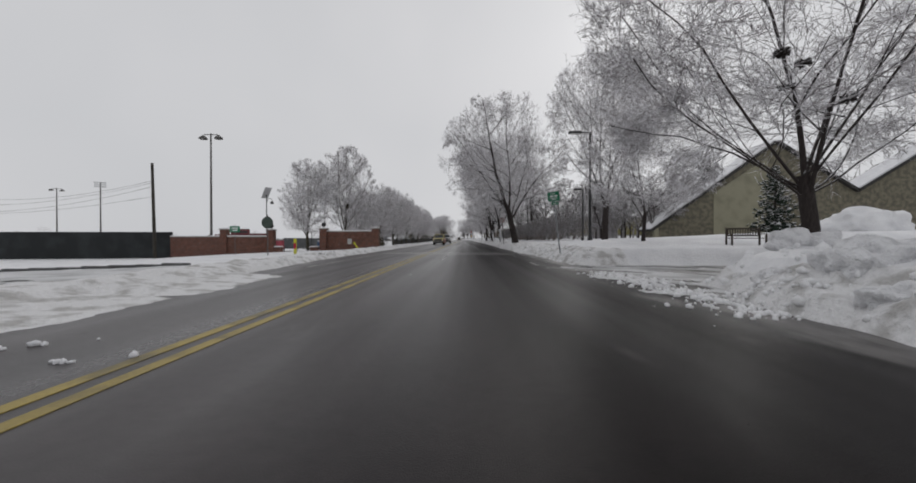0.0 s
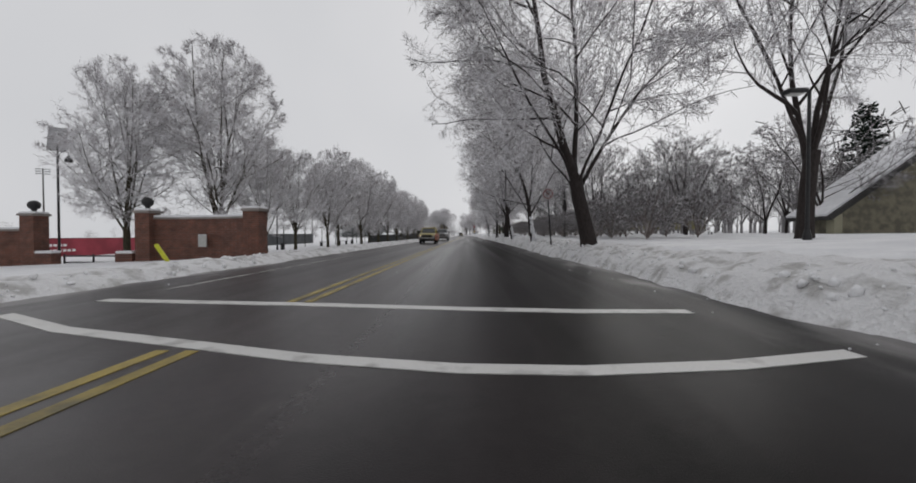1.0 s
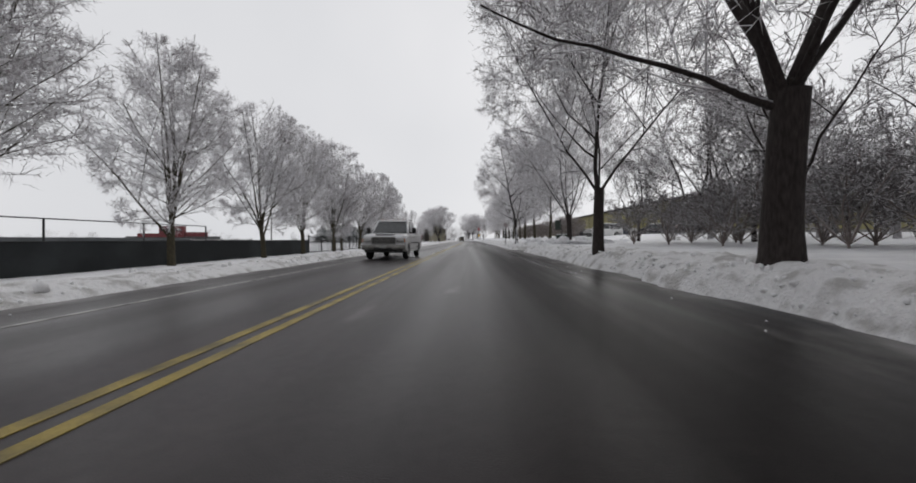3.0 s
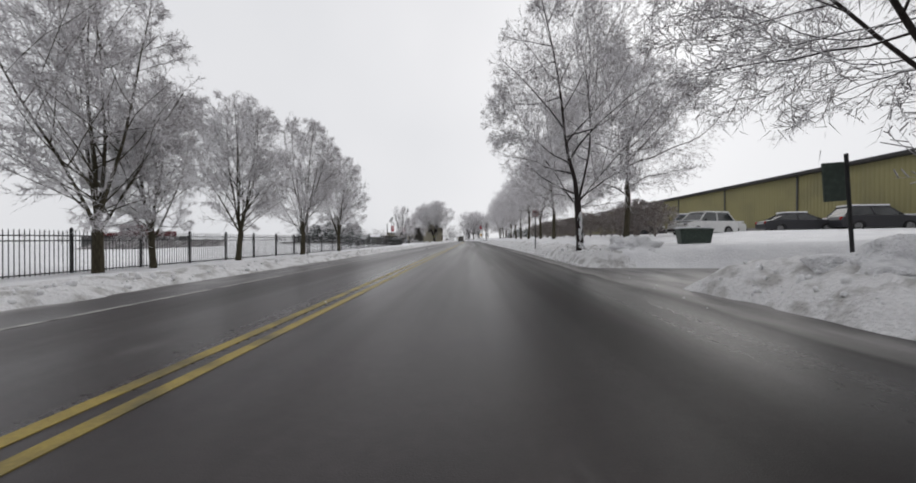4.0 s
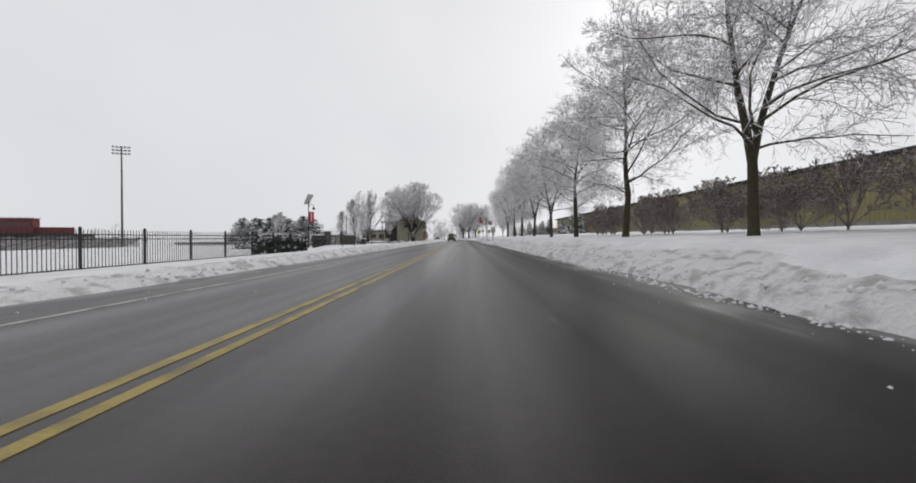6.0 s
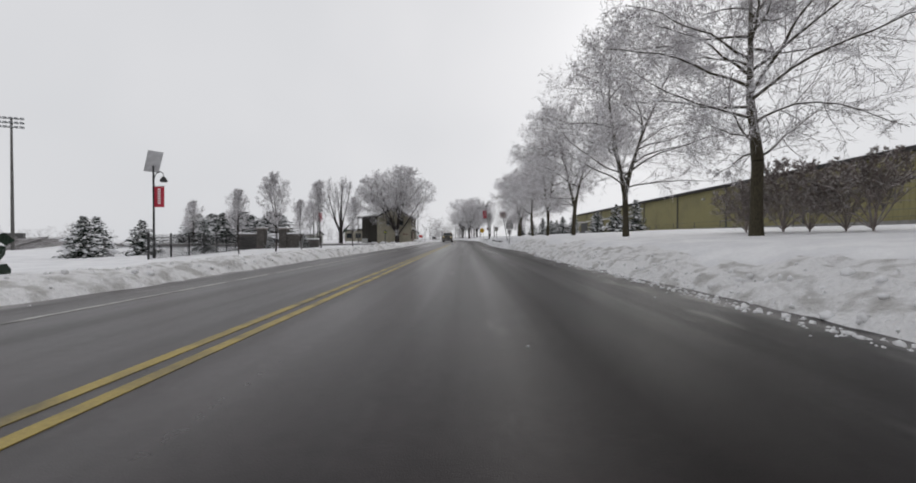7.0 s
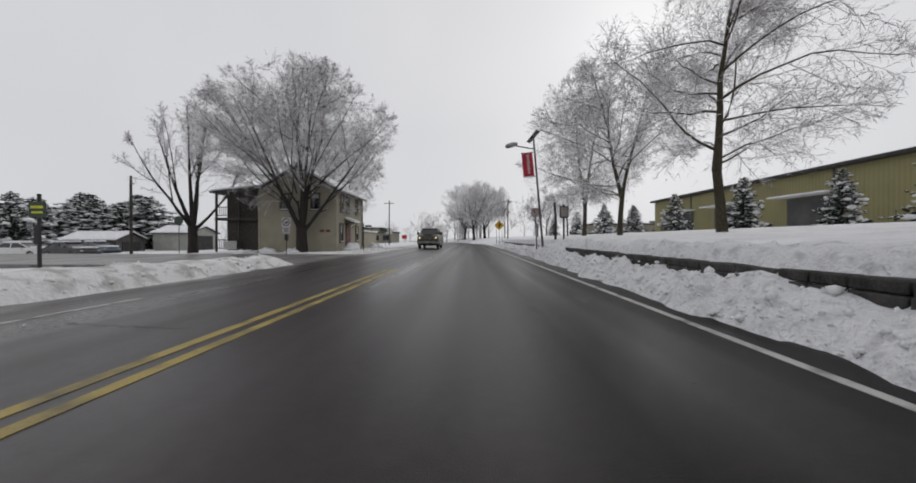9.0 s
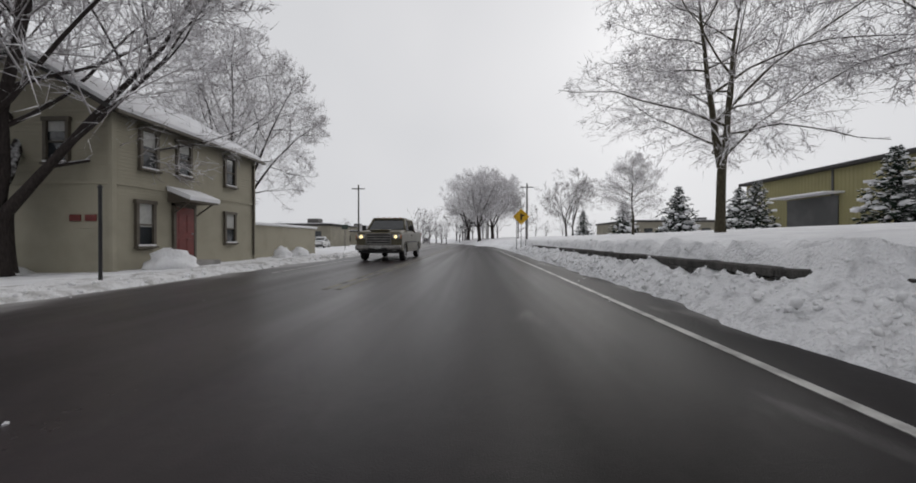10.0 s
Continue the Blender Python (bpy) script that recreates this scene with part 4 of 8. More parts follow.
SCREEN_RED = mat("faded_red_mesh_screen", (0.30, 0.045, 0.065), 0.85, var=0.2, scale=0.5, fine=40, bump=0.3)
BANNER = mat("red_banner_cloth", (0.42, 0.018, 0.040), 0.7, var=0.12, scale=2, fine=120, bump=0.1)
WHITE = mat("white_paint", (0.78, 0.78, 0.77), 0.5, var=0.06, scale=4, bump=0.05)
SIGN_RED = mat("red_sign_face", (0.45, 0.02, 0.02), 0.4, var=0.08, bump=0.02)
SIGN_GREEN = mat("green_sign_face", (0.010, 0.17, 0.085), 0.4, var=0.08, bump=0.02)
SIGN_YELLOW = mat("yellow_sign_face", (0.62, 0.36, 0.01), 0.4, var=0.08, bump=0.02)
SIGN_BACK = mat("dull_sign_back", (0.055, 0.075, 0.062), 0.6, 0.2, var=0.2, bump=0.05)
LIME = mat("lime_yellow_plastic", (0.55, 0.55, 0.03), 0.5, var=0.12, scale=5)
PANEL_BACK = mat("pale_back_sheet", (0.52, 0.52, 0.53), 0.5, var=0.12, scale=4, bump=0.03)
PANEL = mat("solar_cells", (0.02, 0.024, 0.035), 0.18, var=0.3, scale=8, bump=0.02)
LAMP_GLASS = mat("dull_lamp_lens", (0.45, 0.45, 0.43), 0.3, var=0.1, bump=0.0)
RED_BRICK_FAR = mat("red_panel_wall", (0.15, 0.038, 0.042), 0.8, var=0.15, scale=1)
CONCRETE = mat("stained_concrete", (0.30, 0.29, 0.28), 0.85, var=0.25, scale=2, second=(0.20, 0.19, 0.18))


def snow_cap(parent, c, s, seed=1, turn=0.0):
    """Snow lying on a ledge."""
    sh = Shape().box((0, 0, 0), s, min(s) * 0.42, segs=3)
    ob = part("snow_cap", sh, SNOW_CLEAN, parent, "rounded cap of fresh snow", True, pose(*c, 0, 0, turn))
    return ob


def pier(parent, x, y, z0, h, w=0.62, ball=True):
    body = part("pier", Shape().box((0, 0, h / 2), (w, w, h), 0.01), BRICK, parent, "", False, pose(x, y, z0))
    part("pier_cap", Shape().box((0, 0, h + 0.05), (w + 0.12, w + 0.12, 0.10), 0.02), STONE_CAP, body, "grey stone cap")
    part("snow_cap", Shape().box((0, 0, h + 0.14), (w + 0.04, w + 0.04, 0.09), 0.035, segs=3), SNOW_CLEAN, body, "cap of fresh snow", True)
    if ball:
        part("finial", Shape().lathe([(0.05, 0), (0.16, 0.02), (0.10, 0.08), (0.07, 0.14), (0.19, 0.24), (0.22, 0.34), (0.20, 0.44), (0.12, 0.53), (0.02, 0.56)], (0, 0, h + 0.12)), BLACK, body, "dark round finial", True)


def brick_wall(pts, z0, h, piers, plaque):
    """A free-standing wall along points, with piers at its ends."""
    w = thing("brick_wall", "red brick wall with snow-topped piers by the field entrance", "brick wall", (pts[0][0], pts[0][1], z0), group="entrance walls")
    o = Vector((pts[0][0], pts[0][1], 0))
    body, cap, snow = Shape(), Shape(), Shape()
    for (x0, y0), (x1, y1) in zip(pts, pts[1:]):
        a, b = Vector((x0, y0, 0)) - o, Vector((x1, y1, 0)) - o
        ln, tn = (b - a).length, math.degrees(math.atan2(b.y - a.y, b.x - a.x))
        c = (a + b) / 2
        body.box((c.x, c.y, h / 2), (ln + 0.05, 0.36, h), 0, tn)
        cap.box((c.x, c.y, h + 0.04), (ln + 0.06, 0.46, 0.08), 0.015, tn)
        snow.box((c.x, c.y, h + 0.12), (ln + 0.1, 0.42, 0.10), 0.04, tn, segs=3)
    part("wall_body", body, BRICK, w)
    part("coping", cap, STONE_CAP, w)
    part("snow_cap", snow, SNOW_CLEAN, w, "ridge of fresh snow", True)
    for x, y, hp, ball in piers:
        pier(w, x - o.x, y - o.y, 0, hp, 0.62, ball)
    if plaque:
        x, y, zz, tn = plaque
        part("plaque", Shape().box((x - o.x, y - o.y, zz), (0.42, 0.05, 0.52), 0.01, tn), LAMP_GLASS, w, "pale stone plaque")
    return w


def arc(p, q, sag, n=8):
    """Points on a bowed line from p to q."""
    a, b = Vector(p), Vector(q)
    side = Vector((-(b - a).y, (b - a).x)).normalized()
    return [tuple(a.lerp(b, i / n) + side * sag * 4 * (i / n) * (1 - i / n)) for i in range(n + 1)]


brick_wall(arc((-30.6, 39.2), (-23.1, 36.3), 0.0, 2) + arc((-23.1, 36.3), (-18.9, 36.6), -0.3, 5)[1:], -0.95, 2.05, [(-23.1, 36.2, 2.75, False), (-18.7, 36.5, 2.7, True)], (-20.9, 36.1, 1.35, 3))
brick_wall(arc((-13.5, 36.4), (-8.3, 35.2), 0.55, 9), -0.35, 1.95, [(-13.5, 36.3, 2.2, True), (-8.2, 35.1, 2.2, False)], (-10.9, 35.95, 1.05, -13))
# low knee walls and a bar gate between the piers
for x, y, n in ((-17.9, 36.3, 0.75), (-14.4, 36.3, 0.75)):
    k = thing("knee_wall", "short low brick wall capped with snow", "low wall", (x, y, -0.35), group="knee walls")
    part("wall_body", Shape().box((0, 0, 0.25), (n, 0.4, 0.5), 0.01), BRICK, k)
    part("snow_cap", Shape().box((0, 0, 0.55), (n, 0.42, 0.12), 0.05, segs=3), SNOW_CLEAN, k, "", True)
g = thing("bar_gate", "low black metal bar gate across the entrance", "gate", (-16.2, 36.6, -0.4))
part("top_bar", Shape().tube([(-1.3, 0, 0.42), (1.3, 0, 0.42)], 0.035), BLACK, g)
part("bottom_bar", Shape().tube([(-1.3, 0, 0.14), (1.3, 0, 0.14)], 0.03), BLACK, g)
for x in (-1.3, 0, 1.3):
    part("post", Shape().tube([(x, 0, -0.3), (x, 0, 0.5)], 0.035), BLACK, g)


# ---- screened fences ----
def screen_fence(name, label, p, q, z0, h, cloth, step=3.0, over=0.0, bars=()):
    f = thing(name, label, "fence", (p[0], p[1], z0), math.degrees(math.atan2(q[1] - p[1], q[0] - p[0])), "sports field fences")
    ln = math.dist(p, q)
    n = max(1, round(ln / step))
    for i in range(n + 1):
        part("post", Shape().tube([(ln * i / n, 0, -0.5), (ln * i / n, 0, h + over)], 0.04, 6), BLACK, f)
    part("top_rail", Shape().tube([(0, 0, h + over), (ln, 0, h + over)], 0.03, 6), BLACK, f)
    if cloth:
        vs, fs, m = [], [], n * 4
        for d in (0.03, 0.045):
            for i in range(m + 1):
                sag = 0.03 * math.sin(i * math.pi / 4) ** 2
                vs += [(ln * i / m, -d, 0.05), (ln * i / m, -d, h - sag)]
        k = (m + 1) * 2
        for i in range(m):
            fs.append((2 * i, 2 * i + 2, 2 * i + 3, 2 * i + 1))
            fs.append((k + 2 * i, k + 2 * i + 1, k + 2 * i + 3, k + 2 * i + 2))
        part("wind_screen", Shape().add(vs, fs), cloth, f, "stretched mesh wind screen")
    for x, z, w, hh in bars:
        part("lettering", Shape().box((x, -0.06, z), (w, 0.01, hh)), WHITE, f, "pale unreadable lettering")
    return f


screen_fence("screened_fence", "tall fence with dark green wind screen behind snow", (-54, 38.6), (-30.9, 39.6), -1.25, 2.9, SCREEN)
screen_fence("screened_fence", "low fence with faded red lettered wind screen", (-38, 40), (-38, 79), -1.3, 1.9, SCREEN_RED, 3.0, 0, [(x0 + 0.42 * i, z, 0.30, 0.22) for x0, z in ((12, 1.25), (12.8, 0.75), (27, 1.1)) for i in range(9)])
screen_fence("screened_fence", "fence with grey wind screen along the courts", (-38, 79), (-38, 113), -1.4, 2.5, SCREEN_GREY)
screen_fence("chain_fence", "open fence with thin black posts and top rail", (-16.6, 41), (-16.6, 86), -0.35, 2.1, None, 4.5)


# ---- iron fence with pickets ----
def iron_fence(x, y0, y1, z, panel=2.6, singly=300, turn=90):
    f = thing("iron_fence", "black iron picket fence standing in snow", "fence", (x, y0, z), turn, "iron fences")
    n = round((y1 - y0) / panel)
    k = int(panel / 0.125)
    ps = Shape().box((0, 0, 0.62), (0.07, 0.07, 1.75))
    ps.lathe([(0.045, 0), (0.05, 0.02), (0.03, 0.05), (0.01, 0.07)], (0, 0, 1.49), 6)
    post = part("post", ps, BLACK, f)
    spike = Shape().box((0, 0, 0.74), (0.017, 0.017, 1.36))
    tip = ([(-0.0085, -0.0085, 1.42), (0.0085, -0.0085, 1.42), (0.0085, 0.0085, 1.42), (-0.0085, 0.0085, 1.42), (0, 0, 1.48)], [(0, 1, 4), (1, 2, 4), (2, 3, 4), (3, 0, 4)])
    spike.add(*tip)
    picket = part("picket", spike, BLACK, f, "", False, pose(panel / k, 0, 0))
    rail = part("rail", Shape().box((panel / 2, 0, 0), (panel - 0.06, 0.03, 0.035)), BLACK, f, "", False, pose(0, 0, 0.12))
    rest, made = Shape(), 1
    for i in range(n + 1):
        if i:
            o = new("post", post.data)
            o.parent, o.location = f, (i * panel, 0, 0)
        if i == n:
            break
        for z1 in (0.12, 1.12, 1.28):
            if i or z1 > 0.2:
                o = new("rail", rail.data)
                o.parent, o.location = f, (i * panel, 0, z1)
        for j in range(1, k):
            x1 = i * panel + j * panel / k
            if made < singly:
                if i or j > 1:
                    o = new("picket", picket.data)
                    o.parent, o.location = f, (x1, 0, 0)
                    made += 1
            else:
                rest.box((x1, 0, 0.74), (0.017, 0.017, 1.36))
                rest.add([(p[0] + x1, p[1], p[2]) for p in tip[0]], tip[1])
    if rest.v:
        tagged(part("picket_rest", rest, BLACK, f), kind="stuff")
    return f


iron_fence(-13.2, 93.2, 156.3, -0.22)
screen_fence("screened_fence", "low fence with a dark wind screen half buried in snow", (-13.3, 71.5), (-13.2, 93.0), -0.28, 1.15, SCREEN, 3.0)
iron_fence(-16.4, 165.0, 189.4, -0.32, 2.6, 150, 107)


# ---- lamps, poles and signs of the fields side ----
def solar_lamp(x, y, z, h, banner, turn=0, panel=True):
    f = thing("solar_lamp", ("black street lamp with tilted solar panel" if panel else "short black park lamp with bell head") + (" and red banner" if banner else ""), "street lamp", (x, y, z), turn, "solar lamps")
    part("pole", Shape().tube([(0, 0, -0.3), (0, 0, 0.5), (0, 0, h - 0.8)], [0.08, 0.055, 0.045]), BLACK, f)
    if panel:
        pn = part("solar_panel", Shape().box((0, 0, 0), (0.66, 0.05, 1.3), 0.01), PANEL, f, "snow-dusted dark solar panel", False, pose(0, 0, h - 0.55, 38, 0, 55))
        part("panel_frame", Shape().box((0, -0.035, 0), (0.70, 0.03, 1.34), 0.005), PANEL_BACK, pn, "pale back sheet of the panel")
    part("arm", Shape().tube([(0, 0, h - 1.6), (0.15, 0, h - 1.25), (0.38, 0, h - 1.12), (0.55, 0, h - 1.22), (0.58, 0, h - 1.42)], 0.022, 6), BLACK, f)
    part("lantern", Shape().lathe([(0.03, 0.22), (0.10, 0.16), (0.17, 0.02), (0.18, -0.06), (0.14, -0.10)][::-1], (0.58, 0, h - 1.62), 12), BLACK, f, "bell-shaped lamp head")
    if banner:
        part("banner_arm", Shape().tube([(0, 0, h - 1.95), (-0.0, -0.02, h - 1.95), (0.62, 0, h - 1.95)], 0.015, 5), BLACK, f)
        b = part("banner", Shape().box((0.33, 0, h - 2.55), (0.56, 0.012, 1.15)), BANNER, f, "red cloth banner with pale lettering")
        for i in range(7):
            part("lettering", Shape().box((0.33, -0.012, h - 2.12 - i * 0.13), (0.16, 0.006, 0.07)), WHITE, b, "pale unreadable lettering")
    return f


solar_lamp(-20.6, 39.2, -0.6, 6.9, False)
solar_lamp(-17.6, 166.8, -0.2, 6.0, True)
solar_lamp(-20.6, 198.3, -0.25, 6.6, True)
solar_lamp(-13.6, 65.3, -0.2, 3.6, False, 0, False)
solar_lamp(-14.0, 48.2, -0.2, 3.9, False, 0, False)


def area_light(x, y, z, h, label="tall grey pole with paired floodlights", flood=2, turn=0, r=0.14):
    f = thing("floodlight_pole", label, "floodlight", (x, y, z), turn, "field floodlights")
    part("pole", Shape().tube([(0, 0, -0.5), (0, 0, h)], [r, r * 0.55], 10), POLE_GREY, f)
    if flood == 2:
        part("crossbar", Shape().tube([(-0.75, 0, h - 0.1), (0.75, 0, h - 0.1)], 0.05, 6), POLE_GREY, f)
        for s in (-1, 1):
            part("lamp_head", Shape().lathe([(0.05, 0.30), (0.12, 0.26), (0.42, 0.0), (0.44, -0.12), (0.36, -0.16)][::-1], (s * 0.85, 0, h - 0.45), 14), POLE_GREY, f, "round hooded lamp head")
        part("service_box", Shape().box((0, -0.18, 1.9), (0.32, 0.25, 1.0), 0.02), POLE_GREY, f)
    else:
        for k in range(3):
            part("crossbar", Shape().box((0, 0, h - 0.3 - k * 0.75), (3.4, 0.12, 0.10)), POLE_GREY, f)
            for j in range(5):
                part("lamp_head", Shape().lathe([(0.06, -0.2), (0.24, 0.0), (0.30, 0.12), (0.28, 0.16)], (-1.5 + j * 0.75, -0.2, h - 0.25 - k * 0.75), 8), STEEL, f)
    return f


area_light(-27.6, 40.9, -1.0, 13.4)
area_light(-136, 139, -1.5, 23.6, "tall stadium floodlight mast with lamp rows", 15, 30, 0.3)
area_light(-78.4, 210, -1.0, 22.8, "tall stadium floodlight mast with lamp rows", 15, 20, 0.25)
area_light(-90, 82, -1.4, 13.5, "tall grey pole with paired floodlights", 2, 40, 0.16)

u = thing("utility_pole", "dark leaning wooden utility pole with wires", "utility pole", (-31.6, 38.2, -1.3))
part("pole", Shape().tube([(0, 0, -0.5), (-0.35, 0.1, 10.0)], [0.17, 0.12], 10), WOOD_POLE, u)
for k, (dz, sag) in enumerate(((8.2, 2.2), (8.0, 1.9), (7.6, 1.8), (6.6, 1.3))):
    w = [Vector((-0.3, 0.1, dz)).lerp(Vector((-46, 10, dz + (1.6, 0.2, -0.8, -0.2)[k])), i / 16) - Vector((0, 0, sag * 4 * (i / 16) * (1 - i / 16))) for i in range(17)]
    part("wire", Shape().tube(w, 0.014, 4), BLACK, u)
u = thing("utility_pole", "wooden utility pole with crossarm and insulators", "utility pole", (-78, 48.5, -1.4))
part("pole", Shape().tube([(0, 0, -0.5), (0, 0, 10.2)], [0.2, 0.14], 10), WOOD_POLE, u)
for dz in (9.6, 7.4):
    part("crossarm", Shape().box((0, 0, dz), (2.4, 0.12, 0.14)), WOOD_POLE, u)
    for s in (-1.0, -0.5, 0.5, 1.0):
        part("insulator", Shape().lathe([(0.05, 0), (0.07, 0.08), (0.03, 0.2)], (s, 0, dz + 0.07), 8), STONE_CAP, u)


def octagon(r):
    return [(r * math.cos(math.pi * (k + 0.5) / 4), r * math.sin(math.pi * (k + 0.5) / 4)) for k in range(8)]


def post_sign(name, label, category, x, y, z, h, face, size, material, shape="rect", back=None, turn=0, lean=0, post=POLE_GREY, group="", r=0.03):
    """A sign on a post that faces oncoming traffic (towards -y)."""
    f = thing(name, label, category, (x, y, z), turn, group)
    f.rotation_euler[1] = radians(lean)
    part("post", Shape().tube([(0, 0, -0.4), (0, 0, h + size[1] * 0.4)], r, 7), post, f)
    if shape == "octagon":
        o = [(a, face + b) for a, b in octagon(size[0] / 2)]
    elif shape == "diamond":
        o = [(size[0] / 2, face), (0, face + size[0] / 2), (-size[0] / 2, face), (0, face - size[0] / 2)]
    else:
        w, hh, c = size[0] / 2, size[1] / 2, min(size) * 0.08
        o = [(w - c, face - hh), (w, face - hh + c), (w, face + hh - c), (w - c, face + hh), (-w + c, face + hh), (-w, face + hh - c), (-w, face - hh + c), (-w + c, face - hh)]
    p = part("sign_face", Shape().prism(o, "y", -0.050, -0.036), material, f)
    if back:
        part("sign_back", Shape().prism(o, "y", -0.0355, -0.030), back, p)
    return f, p


def bars(parent, rows, material=WHITE, y=-0.056):
    for x, z, w, h in rows:
        part("lettering", Shape().box((x, y, z), (w, 0.006, h)), material, parent, "plain bar of unreadable lettering")


f, p = post_sign("stop_sign", "back of an octagonal stop sign on a post", "stop sign", -12.7, 24.4, -0.1, 2.3, 2.1, (0.80, 0.80), SIGN_BACK, "octagon")
f = thing("marker_post", "lime yellow plastic marker post in the snow", "marker post", (-9.0, 20.2, -0.05), group="marker posts")
part("sleeve", Shape().box((0, 0, 0.45), (0.16, 0.05, 1.1), 0.02), LIME, f)
part("band", Shape().box((0, -0.028, 0.62), (0.14, 0.01, 0.3)), BANNER, f, "faded band on the sleeve")
f = thing("guy_guard", "leaning yellow plastic guy wire sleeve by the wall", "marker post", (-8.9, 31.6, -0.05), group="marker posts")
part("sleeve", Shape().tube([(0.28, 0, -0.15), (-0.15, 0, 0.45), (-0.32, 0, 0.70)], 0.06, 10), LIME, f)
f, p = post_sign("street_sign", "small green street sign on a thin post", "street sign", -18.9, 31.0, -0.5, 2.4, 2.25, (0.75, 0.5), SIGN_GREEN, turn=15)
bars(p, [(0, 2.33, 0.5, 0.09), (0, 2.15, 0.4, 0.09)])
for x, y in ((-12.9, 112.6), (-10.4, 107.2)):
    f = thing("sign_post", "thin bare metal post in the snow", "post", (x, y, -0.1), group="bare posts")
    part("post", Shape().tube([(0, 0, -0.3), (0, 0, 2.4)], 0.035, 7), POLE_GREY, f)
    part("top_cap", Shape().lathe([(0.04, 0), (0.045, 0.03), (0.01, 0.05)], (0, 0, 2.4), 7), POLE_GREY, f)

# bins and benches beside the courts
BLUE = mat("blue_plastic", (0.03, 0.10, 0.22), 0.5, var=0.15)
f = thing("recycling_bin", "blue plastic bin with snow on its lid", "bin", (-17.9, 46.6, -0.3), group="bins")
part("body", Shape().lathe([(0.24, 0), (0.28, 0.8)], (0, 0, 0), 14), BLUE, f)
part("lid", Shape().lathe([(0.30, 0.8), (0.29, 0.88), (0.10, 0.95)], (0, 0, 0), 14), BLUE, f)
part("snow_cap", Shape().lathe([(0.27, 0.93), (0.24, 1.0), (0.05, 1.04)], (0, 0, 0), 14), SNOW_CLEAN, f, "", True)
bin_ = thing("litter_bin", "dark metal litter bin beside the court fence", "bin", (-13.6, 48.2, -0.2), group="bins")
part("body", Shape().lathe([(0.14, 0), (0.15, 0.40), (0.12, 0.44)], (0, 0, 0), 12), BLACK, bin_)
part("hood", Shape().lathe([(0.17, 0.44), (0.15, 0.50), (0.04, 0.56)], (0, 0, 0), 12), BLACK, bin_)
for q in ((-14.4, 67.5),):
    copy_thing(bin_, pose(*q, land(*q)))
pt = thing("picnic_bench", "low dark bench half buried in snow", "bench", (-18.6, 45.2, -0.3), 15, "court benches")
part("seat", Shape().box((0, 0, 0.42), (1.5, 0.3, 0.05), 0.01), BLACK, pt)
for s in (-0.6, 0.6):
    part("leg", Shape().box((s, 0, 0.2), (0.06, 0.26, 0.44)), BLACK, pt)
for q in ((-14.0, 57.5, 80), (-14.2, 63.5, 70)):
    copy_thing(pt, pose(q[0], q[1], land(q[0], q[1]), 0, 0, q[2]))

# ---- stucco hall with two gables ----
STUCCO = mat("yellow_grey_stucco", (0.30, 0.285, 0.205), 0.9, var=0.12, scale=0.8, fine=30, second=(0.235, 0.225, 0.16), mask=(0.45, 0.68))
STUCCO_STONE = mat("rough_field_stone", (0.22, 0.20, 0.145), 0.9, var=0.3, scale=2.2, fine=18, bump=0.8, depth=0.04, second=(0.13, 0.12, 0.09), mask=(0.4, 0.6))
DARK_ROOF = mat("dark_shingles", (0.05, 0.048, 0.046), 0.9, var=0.2, scale=3)
TRIM_DARK = mat("dark_trim", (0.06, 0.055, 0.05), 0.7, var=0.15)


def gable_hall():
    h = thing("hall", "pale stucco hall with steep snowy gables behind trees", "hall", (21.6, 43.6, 0.9))
    for k, (x0, x1, ev, peak, valley) in enumerate(((0.0, 22.4, 1.2, (13.4, 10.8), 5.3), (22.4, 46.0, 5.3, (34.0, 12.4), 3.0))):
        part("wall", Shape().prism([(x0, -0.6), (x1, -0.6), (x1, valley), peak, (x0, ev)], "y", 0, 2.4), STUCCO_STONE, h, "rough stucco gable wall")
        for a, b in (((x0 - 0.4 * (k == 0), ev - 0.3 * (k == 0)), peak), ((x1, valley), peak)):
            d = Vector((b[0] - a[0], b[1] - a[1])).normalized()
            nrm = Vector((-d.y, d.x)) if d.x > 0 else Vector((d.y, -d.x))
            q = [a, b, (b[0] + nrm.x * 0.28, b[1] + nrm.y * 0.28 + 0.02), (a[0] + nrm.x * 0.28, a[1] + nrm.y * 0.28)]
            rf = part("roof", Shape().prism(q, "y", -0.45, 2.6), DARK_ROOF, h, "dark shingle roof edge")
            q2 = [(p[0] + nrm.x * 0.29, p[1] + nrm.y * 0.29) for p in (a, b)] + [(p[0] + nrm.x * 0.42, p[1] + nrm.y * 0.42) for p in (b, a)]
            part("roof_snow", Shape().prism(q2, "y", -0.3, 2.5), SNOW_CLEAN, rf, "smooth snow on the roof")
    part("render_panel", Shape().prism([(6.6, -0.6), (12.6, -0.6), (12.6, 9.2), (6.6, 5.2)], "y", -0.06, 0.0), STUCCO, h, "smooth pale rendered bay")
    part("return_block", Shape().box((0.1, -0.05, 0.6), (0.5, 0.5, 1.3), 0.03), STUCCO, h)
    part("buttress", Shape().box((12.9, -0.2, 1.2), (0.6, 0.4, 3.4), 0.03), STUCCO, h)
    return h


